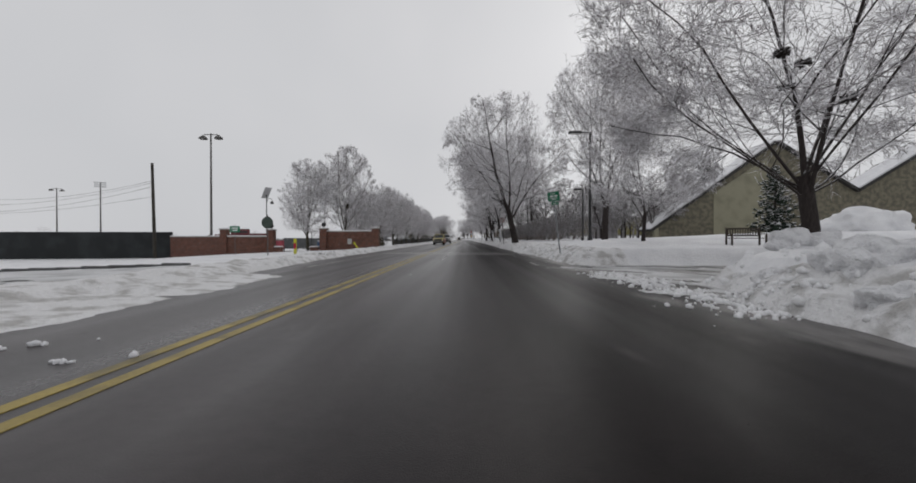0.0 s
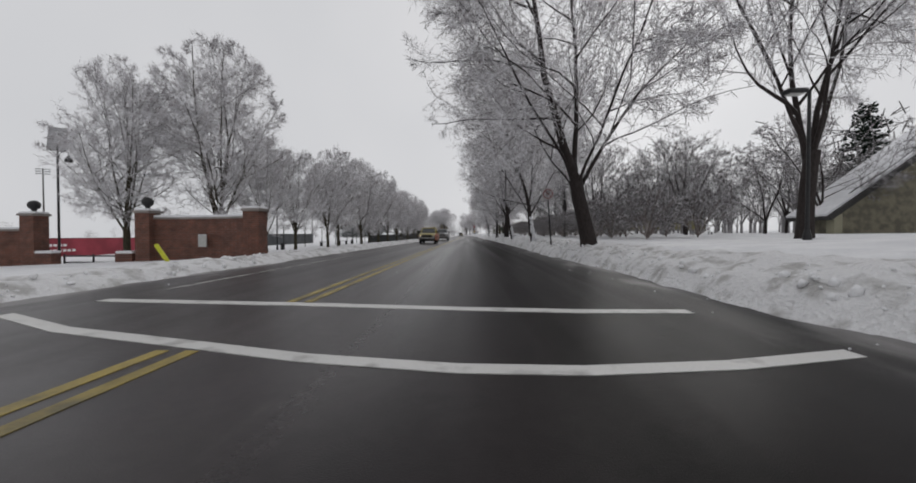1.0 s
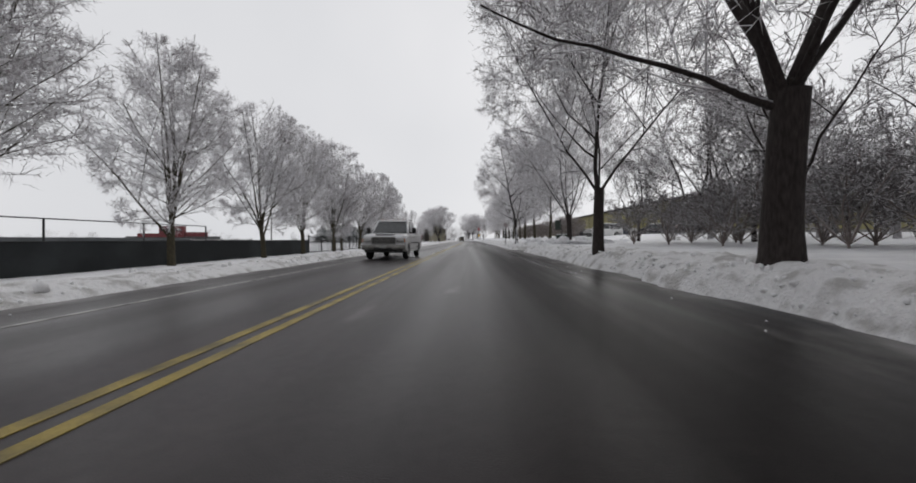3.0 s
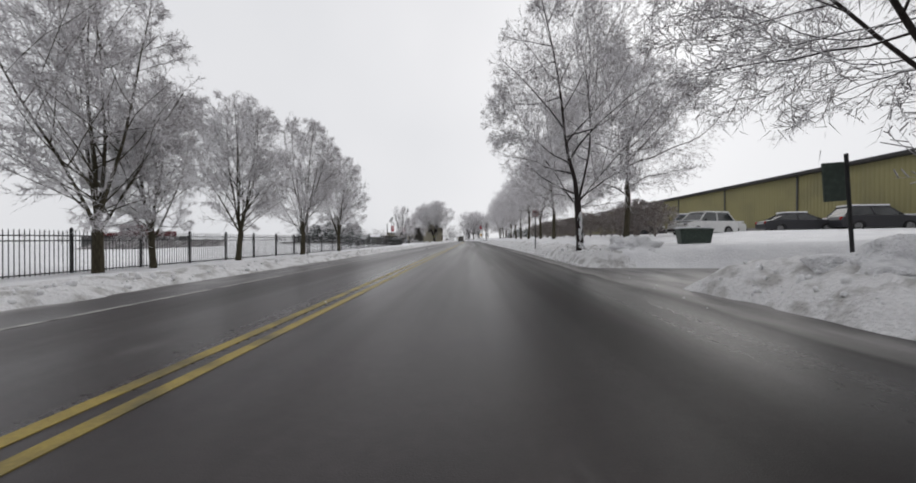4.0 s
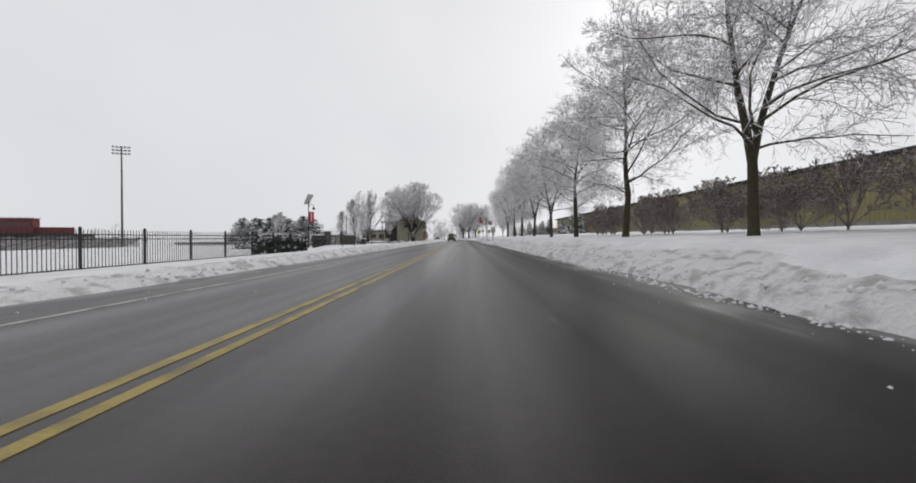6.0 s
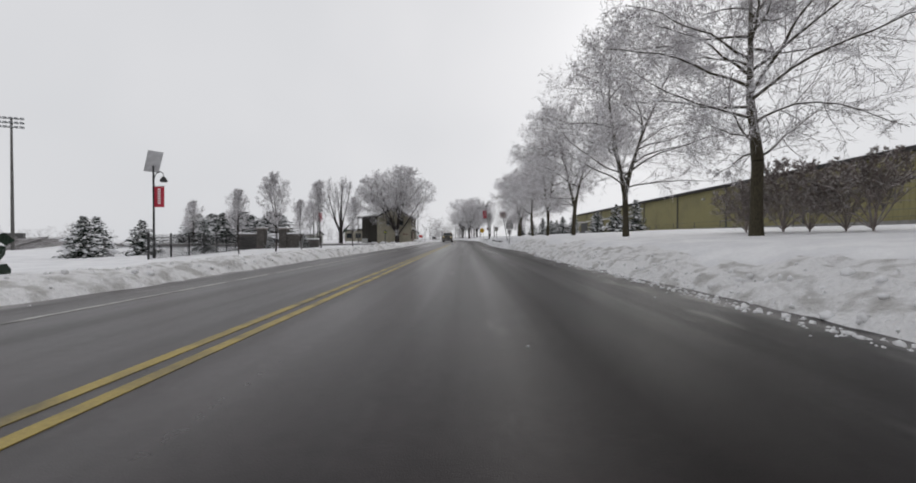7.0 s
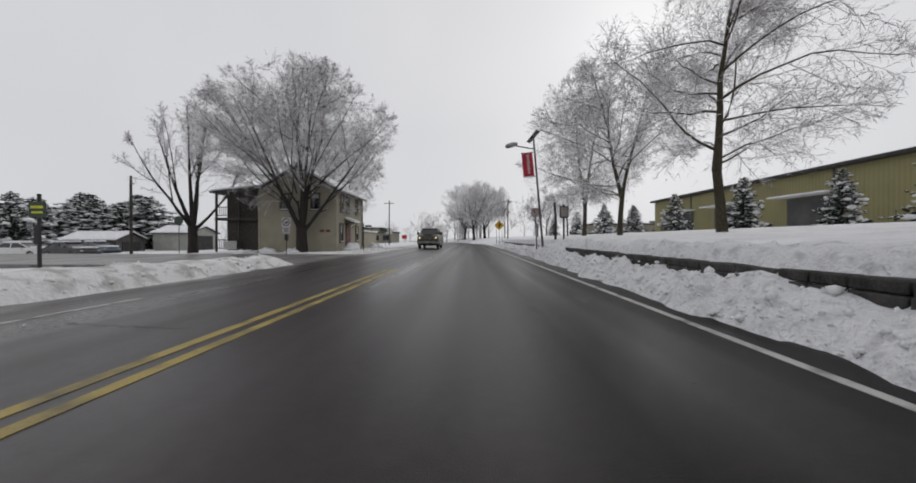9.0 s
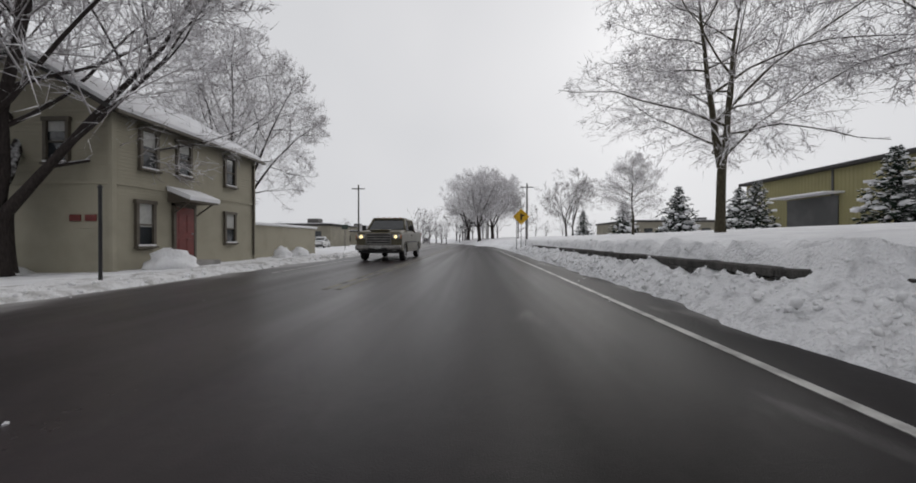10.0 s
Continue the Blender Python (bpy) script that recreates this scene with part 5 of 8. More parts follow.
gable_hall()
solid("snow_mound", mound((24.5, 24, land(24.5, 24) - 0.1), (2.3, 2.0, 1.45), 3, 0.4), SNOW, "tall heap of shovelled snow before the hall", "snow mound", smooth=True)
for i, (x, y, a, b, c) in enumerate(((8.6, 5.2, 1.5, 1.2, 0.22), (10.4, 5.6, 1.6, 1.3, 0.34), (5.1, 5.0, 0.35, 0.3, 0.3), (6.4, 5.7, 0.6, 0.5, 0.32), (5.2, 6.2, 0.32, 0.3, 0.26), (7.3, 7.0, 0.5, 0.42, 0.36), (6.8, 4.6, 0.7, 0.5, 0.36), (5.6, 3.8, 0.5, 0.4, 0.28), (7.7, 8.7, 0.6, 0.5, 0.36), (4.7, 4.1, 0.3, 0.25, 0.24), (6.0, 89.0, 1.3, 1.0, 0.55), (7.8, 88.2, 1.5, 1.0, 0.42), (5.8, 98.2, 0.9, 0.9, 0.45))):
    solid("snow_mound", mound((0, 0, 0), (a, b, c), i + 5, 0.5), CRUMB, "lumpy mound of ploughed snow at the roadside", "snow mound", Matrix.Translation((x, y, land(x, y) - 0.05)), "roadside snow mounds", smooth=True)


# ---- bench ----
def park_bench(x, y, z, turn):
    b = thing("park_bench", "dark slatted wooden bench standing in snow", "bench", (x, y, z), turn)
    m = mat("dark_bench_wood", (0.06, 0.045, 0.035), 0.8, var=0.3, scale=12)
    for k in range(4):
        part("seat_slat", Shape().box((0, -0.18 + k * 0.13, 0.44), (1.5, 0.09, 0.035), 0.008), m, b)
    part("top_rail", Shape().box((0, 0.30, 0.90), (1.5, 0.05, 0.08), 0.01), m, b)
    part("low_rail", Shape().box((0, 0.27, 0.56), (1.5, 0.05, 0.06), 0.01), m, b)
    for k in range(13):
        part("back_slat", Shape().box((-0.66 + k * 0.11, 0.285, 0.73), (0.045, 0.03, 0.32)), m, b)
    for s in (-0.72, 0.72):
        part("front_leg", Shape().box((s, -0.22, 0.15), (0.07, 0.07, 0.95), 0.008), m, b)
        part("back_leg", Shape().box((s, 0.28, 0.28), (0.07, 0.07, 1.25), 0.008), m, b)
        part("armrest", Shape().box((s, 0.02, 0.64), (0.08, 0.58, 0.04), 0.01), m, b)
    return b


park_bench(13.4, 18.2, land(13.4, 18.2) - 0.12, -8)


# ---- lamps and signs on the verge ----
def street_light(x, y, h, arm, label, head=(0.75, 0.32, 0.16), r=0.08, turn=0):
    f = thing("street_light", label, "street lamp", (x, y, land(x, y)), turn, "verge street lamps")
    part("pole", Shape().tube([(0, 0, -0.4), (0, 0, h)], [r, r * 0.75], 9), BLACK, f)
    part("base", Shape().lathe([(r * 1.9, -0.1), (r * 1.8, 0.15), (r * 1.1, 0.3)], (0, 0, 0), 10), BLACK, f)
    part("arm", Shape().tube([(0, 0, h - 0.05), (-arm, 0, h)], r * 0.5, 7), BLACK, f)
    hd = part("lamp_head", Shape().box((-arm - head[0] / 2, 0, h - 0.02), head, 0.04), BLACK, f, "flat dark lamp head")
    part("lens", Shape().box((-arm - head[0] / 2, 0, h - 0.11), (head[0] * 0.7, head[1] * 0.7, 0.02)), LAMP_GLASS, hd)
    return f


street_light(8.9, 26.9, 7.6, 0.6, "tall black street light with flat head", (0.9, 0.4, 0.16), 0.10)
street_light(9.9, 31.8, 4.3, 0.15, "slim black lamp post with flat head", (0.55, 0.35, 0.12), 0.06)
street_light(9.6, 58.2, 6.3, 0.1, "slim black lamp post with flat head", (0.75, 0.4, 0.16), 0.08)
street_light(13.2, 80.6, 4.2, 0.1, "slim black lamp post with flat head", (0.5, 0.35, 0.12), 0.07)

f, p = post_sign("guide_sign", "green guide sign on a thin leaning pole in the snow", "road sign", 4.22, 16.4, 0.30, 2.5, 2.48, (0.50, 0.40), SIGN_GREEN, back=STEEL, post=STEEL, lean=-7)
bars(p, [(-0.03, 2.60, 0.20, 0.022), (-0.09, 2.50, 0.16, 0.05), (0.10, 2.50, 0.13, 0.05), (0.0, 2.41, 0.30, 0.022), (-0.04, 2.35, 0.22, 0.02)])
q = part("sub_plate", Shape().box((0.02, -0.045, 2.18), (0.30, 0.012, 0.12)), SIGN_GREEN, f)
bars(q, [(0.02, 2.18, 0.18, 0.025)])


def ring(r0, r1, c, y, n=28):
    s = Shape()
    vs, fs = [], []
    for d in (y, y - 0.004):
        for k in range(n):
            w = 2 * math.pi * k / n
            vs += [(c[0] + r0 * math.cos(w), d, c[1] + r0 * math.sin(w)), (c[0] + r1 * math.cos(w), d, c[1] + r1 * math.sin(w))]
    m = 2 * n
    for k in range(n):
        a, b = 2 * k, 2 * ((k + 1) % n)
        fs += [(a, a + 1, b + 1, b), (m + a, m + b, m + b + 1, m + a + 1), (a, b, m + b, m + a), (a + 1, m + a + 1, m + b + 1, b + 1)]
    return s.add(vs, fs)


def text_mesh(txt, size, y):
    """Letters as a mesh, standing upright and facing -y."""
    cu = bpy.data.curves.new("letters", "FONT")
    cu.body, cu.size, cu.align_x, cu.align_y, cu.extrude = txt, size, "CENTER", "CENTER", 0.002
    ob = bpy.data.objects.new("letters", cu)
    scene.collection.objects.link(ob)
    me = bpy.data.meshes.new_from_object(ob.evaluated_get(bpy.context.evaluated_depsgraph_get()))
    bpy.data.objects.remove(ob)
    me.transform(pose(0, y, 0, 90, 0, 0))
    return me


def lettering(txt, size, parent, x, z, material, y=-0.057, label=""):
    me = text_mesh(txt, size, y)
    me.materials.clear()
    me.materials.append(material)
    o = new("lettering", me)
    o.parent, o.location = parent, (x, 0, z)
    return tagged(o, label or ("black letters " + txt))


SIGN_DULL = mat("dull_sign_red", (0.20, 0.030, 0.032), 0.5, var=0.12, bump=0.02)
SIGN_WHITE = mat("white_sign_face", (0.50, 0.485, 0.485), 0.4, var=0.08, scale=3, bump=0.02)
SIGN_BLACK = mat("black_sign_ink", (0.02, 0.02, 0.02), 0.5, var=0.1, bump=0.0)


def no_parking(x, y, h, lean, size=0.5):
    f, p = post_sign("no_parking_sign", "white no parking sign with red ring on dark post", "no parking sign", x, y, land(x, y) - 0.05, h, h, (size, size * 1.05), SIGN_WHITE, back=STEEL, lean=lean, post=BLACK, group="no parking signs", r=0.035)
    part("ring", ring(size * 0.34, size * 0.42, (0, h), -0.054), SIGN_DULL, p, "red prohibition ring")
    lettering("P", size * 0.72, p, 0, h, SIGN_BLACK, -0.053, "black letter P")
    part("slash", Shape().box((0, -0.058, h), (size * 0.74, 0.004, size * 0.06), 0, 0, 45), SIGN_DULL, p, "red slash")
    return f


no_parking(4.05, 38.8, 2.5, -4, 0.56)
no_parking(4.25, 110.3, 2.5, 0)
no_parking(4.2, 184.0, 2.6, -10, 0.62)
no_parking(3.95, 209.6, 2.1, -3, 0.5)

f, p = post_sign("route_sign", "white route junction sign with upward arrow plate", "road sign", 3.9, 179.7, land(3.9, 179.7) - 0.05, 2.0, 1.75, (0.62, 0.55), SIGN_WHITE, back=STEEL, post=POLE_GREY)
part("dark_field", Shape().box((0, -0.0525, 1.75), (0.56, 0.004, 0.49)), SIGN_BLACK, p)
part("shield", Shape().prism([(0.24, 1.56), (0.24, 1.9), (0.1, 1.96), (-0.1, 1.96), (-0.24, 1.9), (-0.24, 1.56), (0, 1.52)], "y", -0.059, -0.055), SIGN_WHITE, p)
lettering("64", 0.40, p, 0, 1.74, SIGN_BLACK, -0.062, "black route numerals")
q = part("junction_plate", Shape().box((0, -0.043, 2.17), (0.46, 0.014, 0.22)), SIGN_WHITE, f)
lettering("JCT", 0.20, q, 0, 2.17, SIGN_BLACK, -0.053)
q = part("arrow_plate", Shape().box((0, -0.043, 1.24), (0.34, 0.014, 0.40)), SIGN_WHITE, f)
part("arrow", Shape().prism([(0.025, 1.10), (0.025, 1.26), (0.09, 1.22), (0.09, 1.29), (0, 1.39), (-0.09, 1.29), (-0.09, 1.22), (-0.025, 1.26), (-0.025, 1.10)], "y", -0.056, -0.051), SIGN_BLACK, q, "black upward arrow")

# dark notice board by the car park, seen from behind
f = thing("notice_board", "dark board sign on a leaning post in snow", "board sign", (6.5, 90.9, 0.80))
f.rotation_euler[1] = radians(-4)
f.scale = (0.82, 0.82, 0.82)
part("post", Shape().box((0.12, 0, 0.95), (0.06, 0.06, 2.2), 0.01), BLACK, f)
part("board", Shape().box((-0.18, 0.0, 1.45), (0.46, 0.06, 0.85), 0.02), SIGN_BACK, f, "dark blank back of the board")
# small signs and posts near the crossing street
f, p = post_sign("notice_sign", "small brown notice board on a post", "board sign", 5.1, 208.2, land(5.1, 208.2), 1.6, 1.45, (0.5, 0.62), SIGN_BACK, turn=10, post=WOOD_POLE, r=0.05)
part("notice", Shape().box((0, -0.056, 1.45), (0.38, 0.006, 0.48)), STONE_CAP, p, "weathered notice sheet")
f = thing("timber_post", "rough timber post in the snow", "post", (4.75, 208.6, land(4.75, 208.6)))
part("shaft", Shape().tube([(0, 0, -0.3), (0.03, 0, 1.0), (-0.04, 0, 2.0)], [0.07, 0.065, 0.06], 8), WOOD_POLE, f)
part("snow_cap", Shape().lathe([(0.06, 2.0), (0.05, 2.05), (0.01, 2.08)], (-0.04, 0, 0), 8), SNOW_CLEAN, f, "", True)

# lamp with the banner
f = thing("banner_lamp", "grey street lamp with small solar panel and red banner", "street lamp", (3.9, 207.6, land(3.9, 207.6)))
f.rotation_euler[1] = radians(-5)
f.scale = (1.1, 1.1, 1.1)
part("pole", Shape().tube([(0, 0, -0.4), (0, 0, 5.2)], [0.055, 0.04], 9), POLE_GREY, f)
part("arm", Shape().tube([(0, 0, 4.62), (-0.5, 0, 4.75), (-0.85, 0, 4.85)], 0.03, 7), POLE_GREY, f)
part("lamp_head", Shape().lathe([(0.02, -0.30), (0.10, -0.22), (0.12, 0.05), (0.08, 0.25), (0.02, 0.32)], (0, 0, 0), 12), STEEL, f, "oval cobra lamp head", True, pose(-1.05, 0, 4.9, 0, 80, 0))
part("solar_panel", Shape().box((0, 0, 0), (0.4, 0.04, 0.7), 0.01), PANEL, f, "small tilted solar panel", False, pose(0, 0, 5.2, 50, 0, 60))
for z in (4.48, 3.36):
    part("banner_rod", Shape().tube([(0, 0, z), (-0.62, 0, z)], 0.015, 5), BLACK, f)
b = part("banner", Shape().box((-0.36, 0, 3.92), (0.50, 0.015, 1.08)), BANNER, f, "deep red cloth banner")
for i in range(9):
    part("lettering", Shape().box((-0.34, -0.014, 4.34 - i * 0.10), (0.10 if i % 3 else 0.16, 0.006, 0.06)), SIGN_WHITE, b, "pale unreadable lettering")

f, p = post_sign("warning_sign", "yellow diamond warning sign on twin posts", "warning sign", 4.0, 236.5, land(4.0, 236.5), 2.6, 2.35, (1.25, 1.25), SIGN_YELLOW, "diamond", back=STEEL)
part("symbol", Shape().box((0, -0.056, 2.35), (0.14, 0.006, 0.5)), SIGN_BLACK, p, "dark road symbol")
part("symbol", Shape().box((0.1, -0.056, 2.45), (0.3, 0.006, 0.12)), SIGN_BLACK, p, "dark road symbol")
for s in (-0.35, 0.35):
    part("side_post", Shape().tube([(s, 0, -0.3), (s, 0, 2.4)], 0.025, 6), POLE_GREY, f)

# ---- low stone wall under the bank ----
STONE = mat("dark_wall_stone", (0.075, 0.07, 0.065), 0.9, var=0.35, scale=5, fine=25, bump=0.8, depth=0.03, second=(0.04, 0.038, 0.035), mask=(0.4, 0.62), island=True)
wall = thing("retaining_wall", "low dark stone wall under a snowy bank", "stone wall", (0, 0, 0), kind="structure")
rg = random.Random(8)
y = 186.0
while y < 232:
    ln = rg.uniform(0.4, 0.8)
    x = kerb_right(y) + 0.98
    for k in range(2):
        l2 = ln - 0.02
        part("stone", Shape().box((0, 0, 0), (0.30, l2, 0.13), 0.02, segs=1), STONE, wall, "", False, pose(x + rg.uniform(-0.02, 0.02), y + ln / 2, 0.40 + k * 0.135, rg.uniform(-2, 2), rg.uniform(-2, 2), rg.uniform(-2, 2)))
    y += ln


gb = thing("grit_bin", "dark plastic grit bin half sunk in snow", "grit bin", (8.6, 99.2, land(8.6, 99.2)), -12)
gb.scale = (0.6, 0.6, 0.65)
part("tub", Shape().add([(-0.8, -0.45, -0.2), (0.8, -0.45, -0.2), (0.8, 0.45, -0.2), (-0.8, 0.45, -0.2), (-0.95, -0.55, 0.8), (0.95, -0.55, 0.8), (0.95, 0.55, 0.8), (-0.95, 0.55, 0.8)], [(3, 2, 1, 0), (0, 1, 5, 4), (1, 2, 6, 5), (2, 3, 7, 6), (3, 0, 4, 7), (4, 5, 6, 7)]), SIGN_BACK, gb)
part("lid", Shape().box((0, 0, 0.86), (2.0, 1.2, 0.12), 0.04), SIGN_BACK, gb)
part("snow_cap", Shape().box((0, 0.05, 0.97), (1.9, 1.05, 0.12), 0.05, segs=3), SNOW_CLEAN, gb, "", True)

# ---- conifers ----
ICO = np.array([(0, 0, 1), (0.894, 0, 0.447), (0.276, 0.851, 0.447), (-0.724, 0.526, 0.447), (-0.724, -0.526, 0.447), (0.276, -0.851, 0.447), (0.724, 0.526, -0.447), (-0.276, 0.851, -0.447), (-0.894, 0, -0.447), (-0.276, -0.851, -0.447), (0.724, -0.526, -0.447), (0, 0, -1)])
ICO_F = np.array([(0, 1, 2), (0, 2, 3), (0, 3, 4), (0, 4, 5), (0, 5, 1), (1, 6, 2), (2, 6, 7), (2, 7, 3), (3, 7, 8), (3, 8, 4), (4, 8, 9), (4, 9, 5), (5, 9, 10), (5, 10, 1), (1, 10, 6), (11, 7, 6), (11, 8, 7), (11, 9, 8), (11, 10, 9), (11, 6, 10)])


def conifer(seed, h, w):
    rng = np.random.default_rng(seed)
    st, ws, ls = [], [], []
    n = 96
    for i in range(n):
        u = i / n
        z = 0.25 + u * (h - 0.3)
        a = i * 2.39996 + rng.normal(0, 0.2)
        ln = w * (1 - u) ** 0.80 * rng.uniform(0.55, 1.15) * (1 + 0.15 * math.sin(u * 21 + seed)) + 0.10
        st.append((0, 0, z))
        ws.append((math.cos(a), math.sin(a), -0.22 + 0.6 * u))
        ls.append(ln)
    st, ws, ls = np.array(st), np.array(ws, float), np.array(ls)
    ws /= np.linalg.norm(ws, axis=1, keepdims=True)
    bp, bd = grow(st, ws, ls, 4, 0.05, -0.03, rng)
    s = np.linspace(0, 1, 5)[None]
    tv, tf = tubes(bp, np.full((n, 1), 0.022) * (1 - 0.8 * s), 3)
    fs, fw, fl, _, _ = fork(bp, bd, ls, 9, 0.12, 1.0, 55, 18, 0.34, 0.95, rng)
    fl = np.maximum(fl, 0.14)
    fp, fd = grow(fs, fw, fl, 1, 0.10, -0.16, rng)
    m = len(fl)
    # each spray is a thin pointed leaf-like mass with a ridge
    a, b = fp[:, 0], fp[:, 1]
    d = b - a
    side = np.cross(d, np.array([0, 0, 1.0]))
    side /= np.linalg.norm(side, axis=1, keepdims=True) + 1e-9
    wd = (fl * 0.38)[:, None]
    mid = a + d * 0.45
    v = np.stack([a, mid + side * wd + np.array([0, 0, -0.03]), b, mid - side * wd + np.array([0, 0, -0.03]), mid + np.array([0, 0, 0.05]), mid - np.array([0, 0, 0.07])], 1).reshape(-1, 3)
    i = (np.arange(m) * 6)[:, None, None]
    f = (i + np.array([[0, 1, 4], [1, 2, 4], [2, 3, 4], [3, 0, 4], [1, 0, 5], [2, 1, 5], [3, 2, 5], [0, 3, 5]])[None]).reshape(-1, 3)
    tp, _ = grow(np.array([[0, 0, -0.3]], float), np.array([[0, 0, 1.0]]), np.array([h + 0.25]), 5, 0.01, 0, rng)
    sv, sf = tubes(tp, (0.11 * (1 - 0.9 * np.linspace(0, 1, 6)))[None], 8)
    # lumps of snow lying on the boughs
    lv, lf = [], []
    for q in range(110):
        i = int(rng.integers(2, n - 4))
        c = bp[i, int(rng.integers(2, 5))] + np.array([0, 0, 0.05])
        z = ICO * rng.uniform(0.6, 1.3, (12, 1)) * np.array([1, 1, 0.65]) * ls[i] * rng.uniform(0.08, 0.23)
        lv.append(z + c)
        lf.append(ICO_F + 12 * q)
    return (sv, [sf]), (np.concatenate([tv, v]), [tf, f + len(tv)]), (np.concatenate(lv), [np.concatenate(lf)])


CON = {}
for i, (x, y, h) in enumerate(((20.0, 196.5, 0.82), (20.5, 205.0, 0.75), (20.0, 216.2, 0.84), (20.5, 226.3, 0.84), (20.0, 234.6, 0.76), (20.2, 245, 1.0), (19.6, 257, 0.95), (19, 273, 0.95), (22.5, 240, 0.8), (23.0, 251, 0.8), (19, 188.5, 0.8), (22, 211, 0.75))):
    k = i % 3
    if k not in CON:
        (a, b), (c, d), (e, f) = conifer(80 + k, 4.4, 1.75)
        CON[k] = (mesh_from("trunk", a, b, BARK, True), mesh_from("foliage", c, d, NEEDLE), mesh_from("snow_load", e, f, SNOW_CLEAN, True))
    t = thing("spruce", "young dark spruce loaded with snow", "conifer", (x, y, land(x, y)), i * 77 % 360, "spruces on the bank")
    t.scale = (h * 1.12, h * 1.12, h)
    for nm, me in zip(("trunk", "foliage", "snow_load"), CON[k]):
        o = new(nm, me)
        o.parent = t
        if nm == "snow_load":
            tagged(o, kind="stuff")


# ---- shrubs ----
SH = {}


def shrub(x, y, size, seed, label="bare brown many-stemmed shrub dusted with snow", wide=1.0, group="shrubs on the bank"):
    if (seed, group) not in SH:
        (a, b), (c, d) = tree_meshes("shrub", seed)
        SH[(seed, group)] = (mesh_from("stem", a, b, BRUSH, True), mesh_from("twig_mass", c, d, TWIG_FAR if group == "wood-edge shrubs" else BRUSH))
    t = thing("shrub", label, "shrub", (x, y, land(x, y)), (x * 91 + y * 57) % 360, group)
    t.scale = (size * wide, size * wide, size)
    for nm, me in zip(("stem", "twig_mass"), SH[(seed, group)]):
        o = new(nm, me)
        o.parent = t
    return t


rg = random.Random(3)
y, run = 111.5, 0
while y < 166:
    if not 127.2 < y < 129.4:
        shrub(13.4 + rg.uniform(-0.7, 0.7), y, rg.uniform(0.85, 1.35), 91 + int(y * 3) % 3, wide=1.05)
    run += 1
    y += 2.8 if run % 6 == 0 else rg.uniform(1.05, 1.5)
for i in range(38):
    y = 41 + i * 1.2
    shrub((9.4, 12.2, 10.8)[i % 3] + rg.uniform(-0.7, 0.9), y, rg.uniform(0.95, 1.45), 91 + i % 3, "tangled shrub thick with rime at the wood edge", 1.15, "wood-edge shrubs")

# ---- long warehouse ----
OLIVE = mat("olive_yellow_cladding", (0.27, 0.245, 0.115), 0.6, var=0.10, scale=0.4, fine=20, bump=0.1, second=(0.22, 0.20, 0.10))
GREY_CLAD = mat("dark_grey_cladding", (0.10, 0.10, 0.10), 0.7, var=0.2, scale=0.6)
wh = thing("warehouse", "long olive yellow metal warehouse with snowy eaves", "warehouse", (30, 110, 1.6))
L = 140.0
s = Shape()
n = 420
prof = []
for i in range(n):
    y0 = L * i / n
    d = L / n
    prof += [(0.0, y0), (0.0, y0 + d * 0.45), (0.02, y0 + d * 0.55), (0.02, y0 + d * 0.95)]
s.prism(prof + [(0.02, L), (25, L), (25, 0)], "z", 0.0, 5.15)
part("cladding", s, OLIVE, wh, "ribbed olive yellow metal siding")
part("plinth", Shape().box((12.5, L / 2, 0.0), (25.3, L + 0.3, 1.1), 0.02), CONCRETE, wh)
part("roof", Shape().box((12.4, L / 2, 5.3), (25.9, L + 0.9, 0.28), 0.03), DARK_ROOF, wh)
part("roof_snow", Shape().box((12.6, L / 2, 5.50), (25.4, L + 0.5, 0.16), 0.06), SNOW_CLEAN, wh, "sheet of snow on the roof")
for i in range(1, 14):
    part("downpipe", Shape().box((-0.05, L * i / 14, 2.8), (0.09, 0.14, 4.9)), GREY_CLAD, wh)
for y0, w in ((112, 5.0), (122, 6.0), (132, 5.0)):
    dk = part("dock_door", Shape().box((-0.04, y0, 1.55), (0.12, w, 2.9), 0.01), GREY_CLAD, wh, "dark loading door")
    part("canopy", Shape().box((-0.8, y0, 3.2), (1.7, w + 1.0, 0.14), 0.02), SNOW_CLEAN, dk, "snowy canopy over the dock")
part("wall_light", Shape().box((-0.15, 84, 4.2), (0.3, 0.3, 0.25), 0.03), LAMP_GLASS, wh)

# wire fence before the warehouse
wf = thing("wire_fence", "thin wire fence half buried in the bank", "fence", (24.0, 150, land(24, 170)), 90)
for i in range(16):
    part("post", Shape().tube([(i * 4.0, 0, -0.4), (i * 4.0, 0, 0.9)], 0.03, 6), POLE_GREY, wf)
for z in (0.45, 0.85):
    part("wire", Shape().tube([(0, 0, z), (60, 0, z)], 0.012, 4), POLE_GREY, wf)

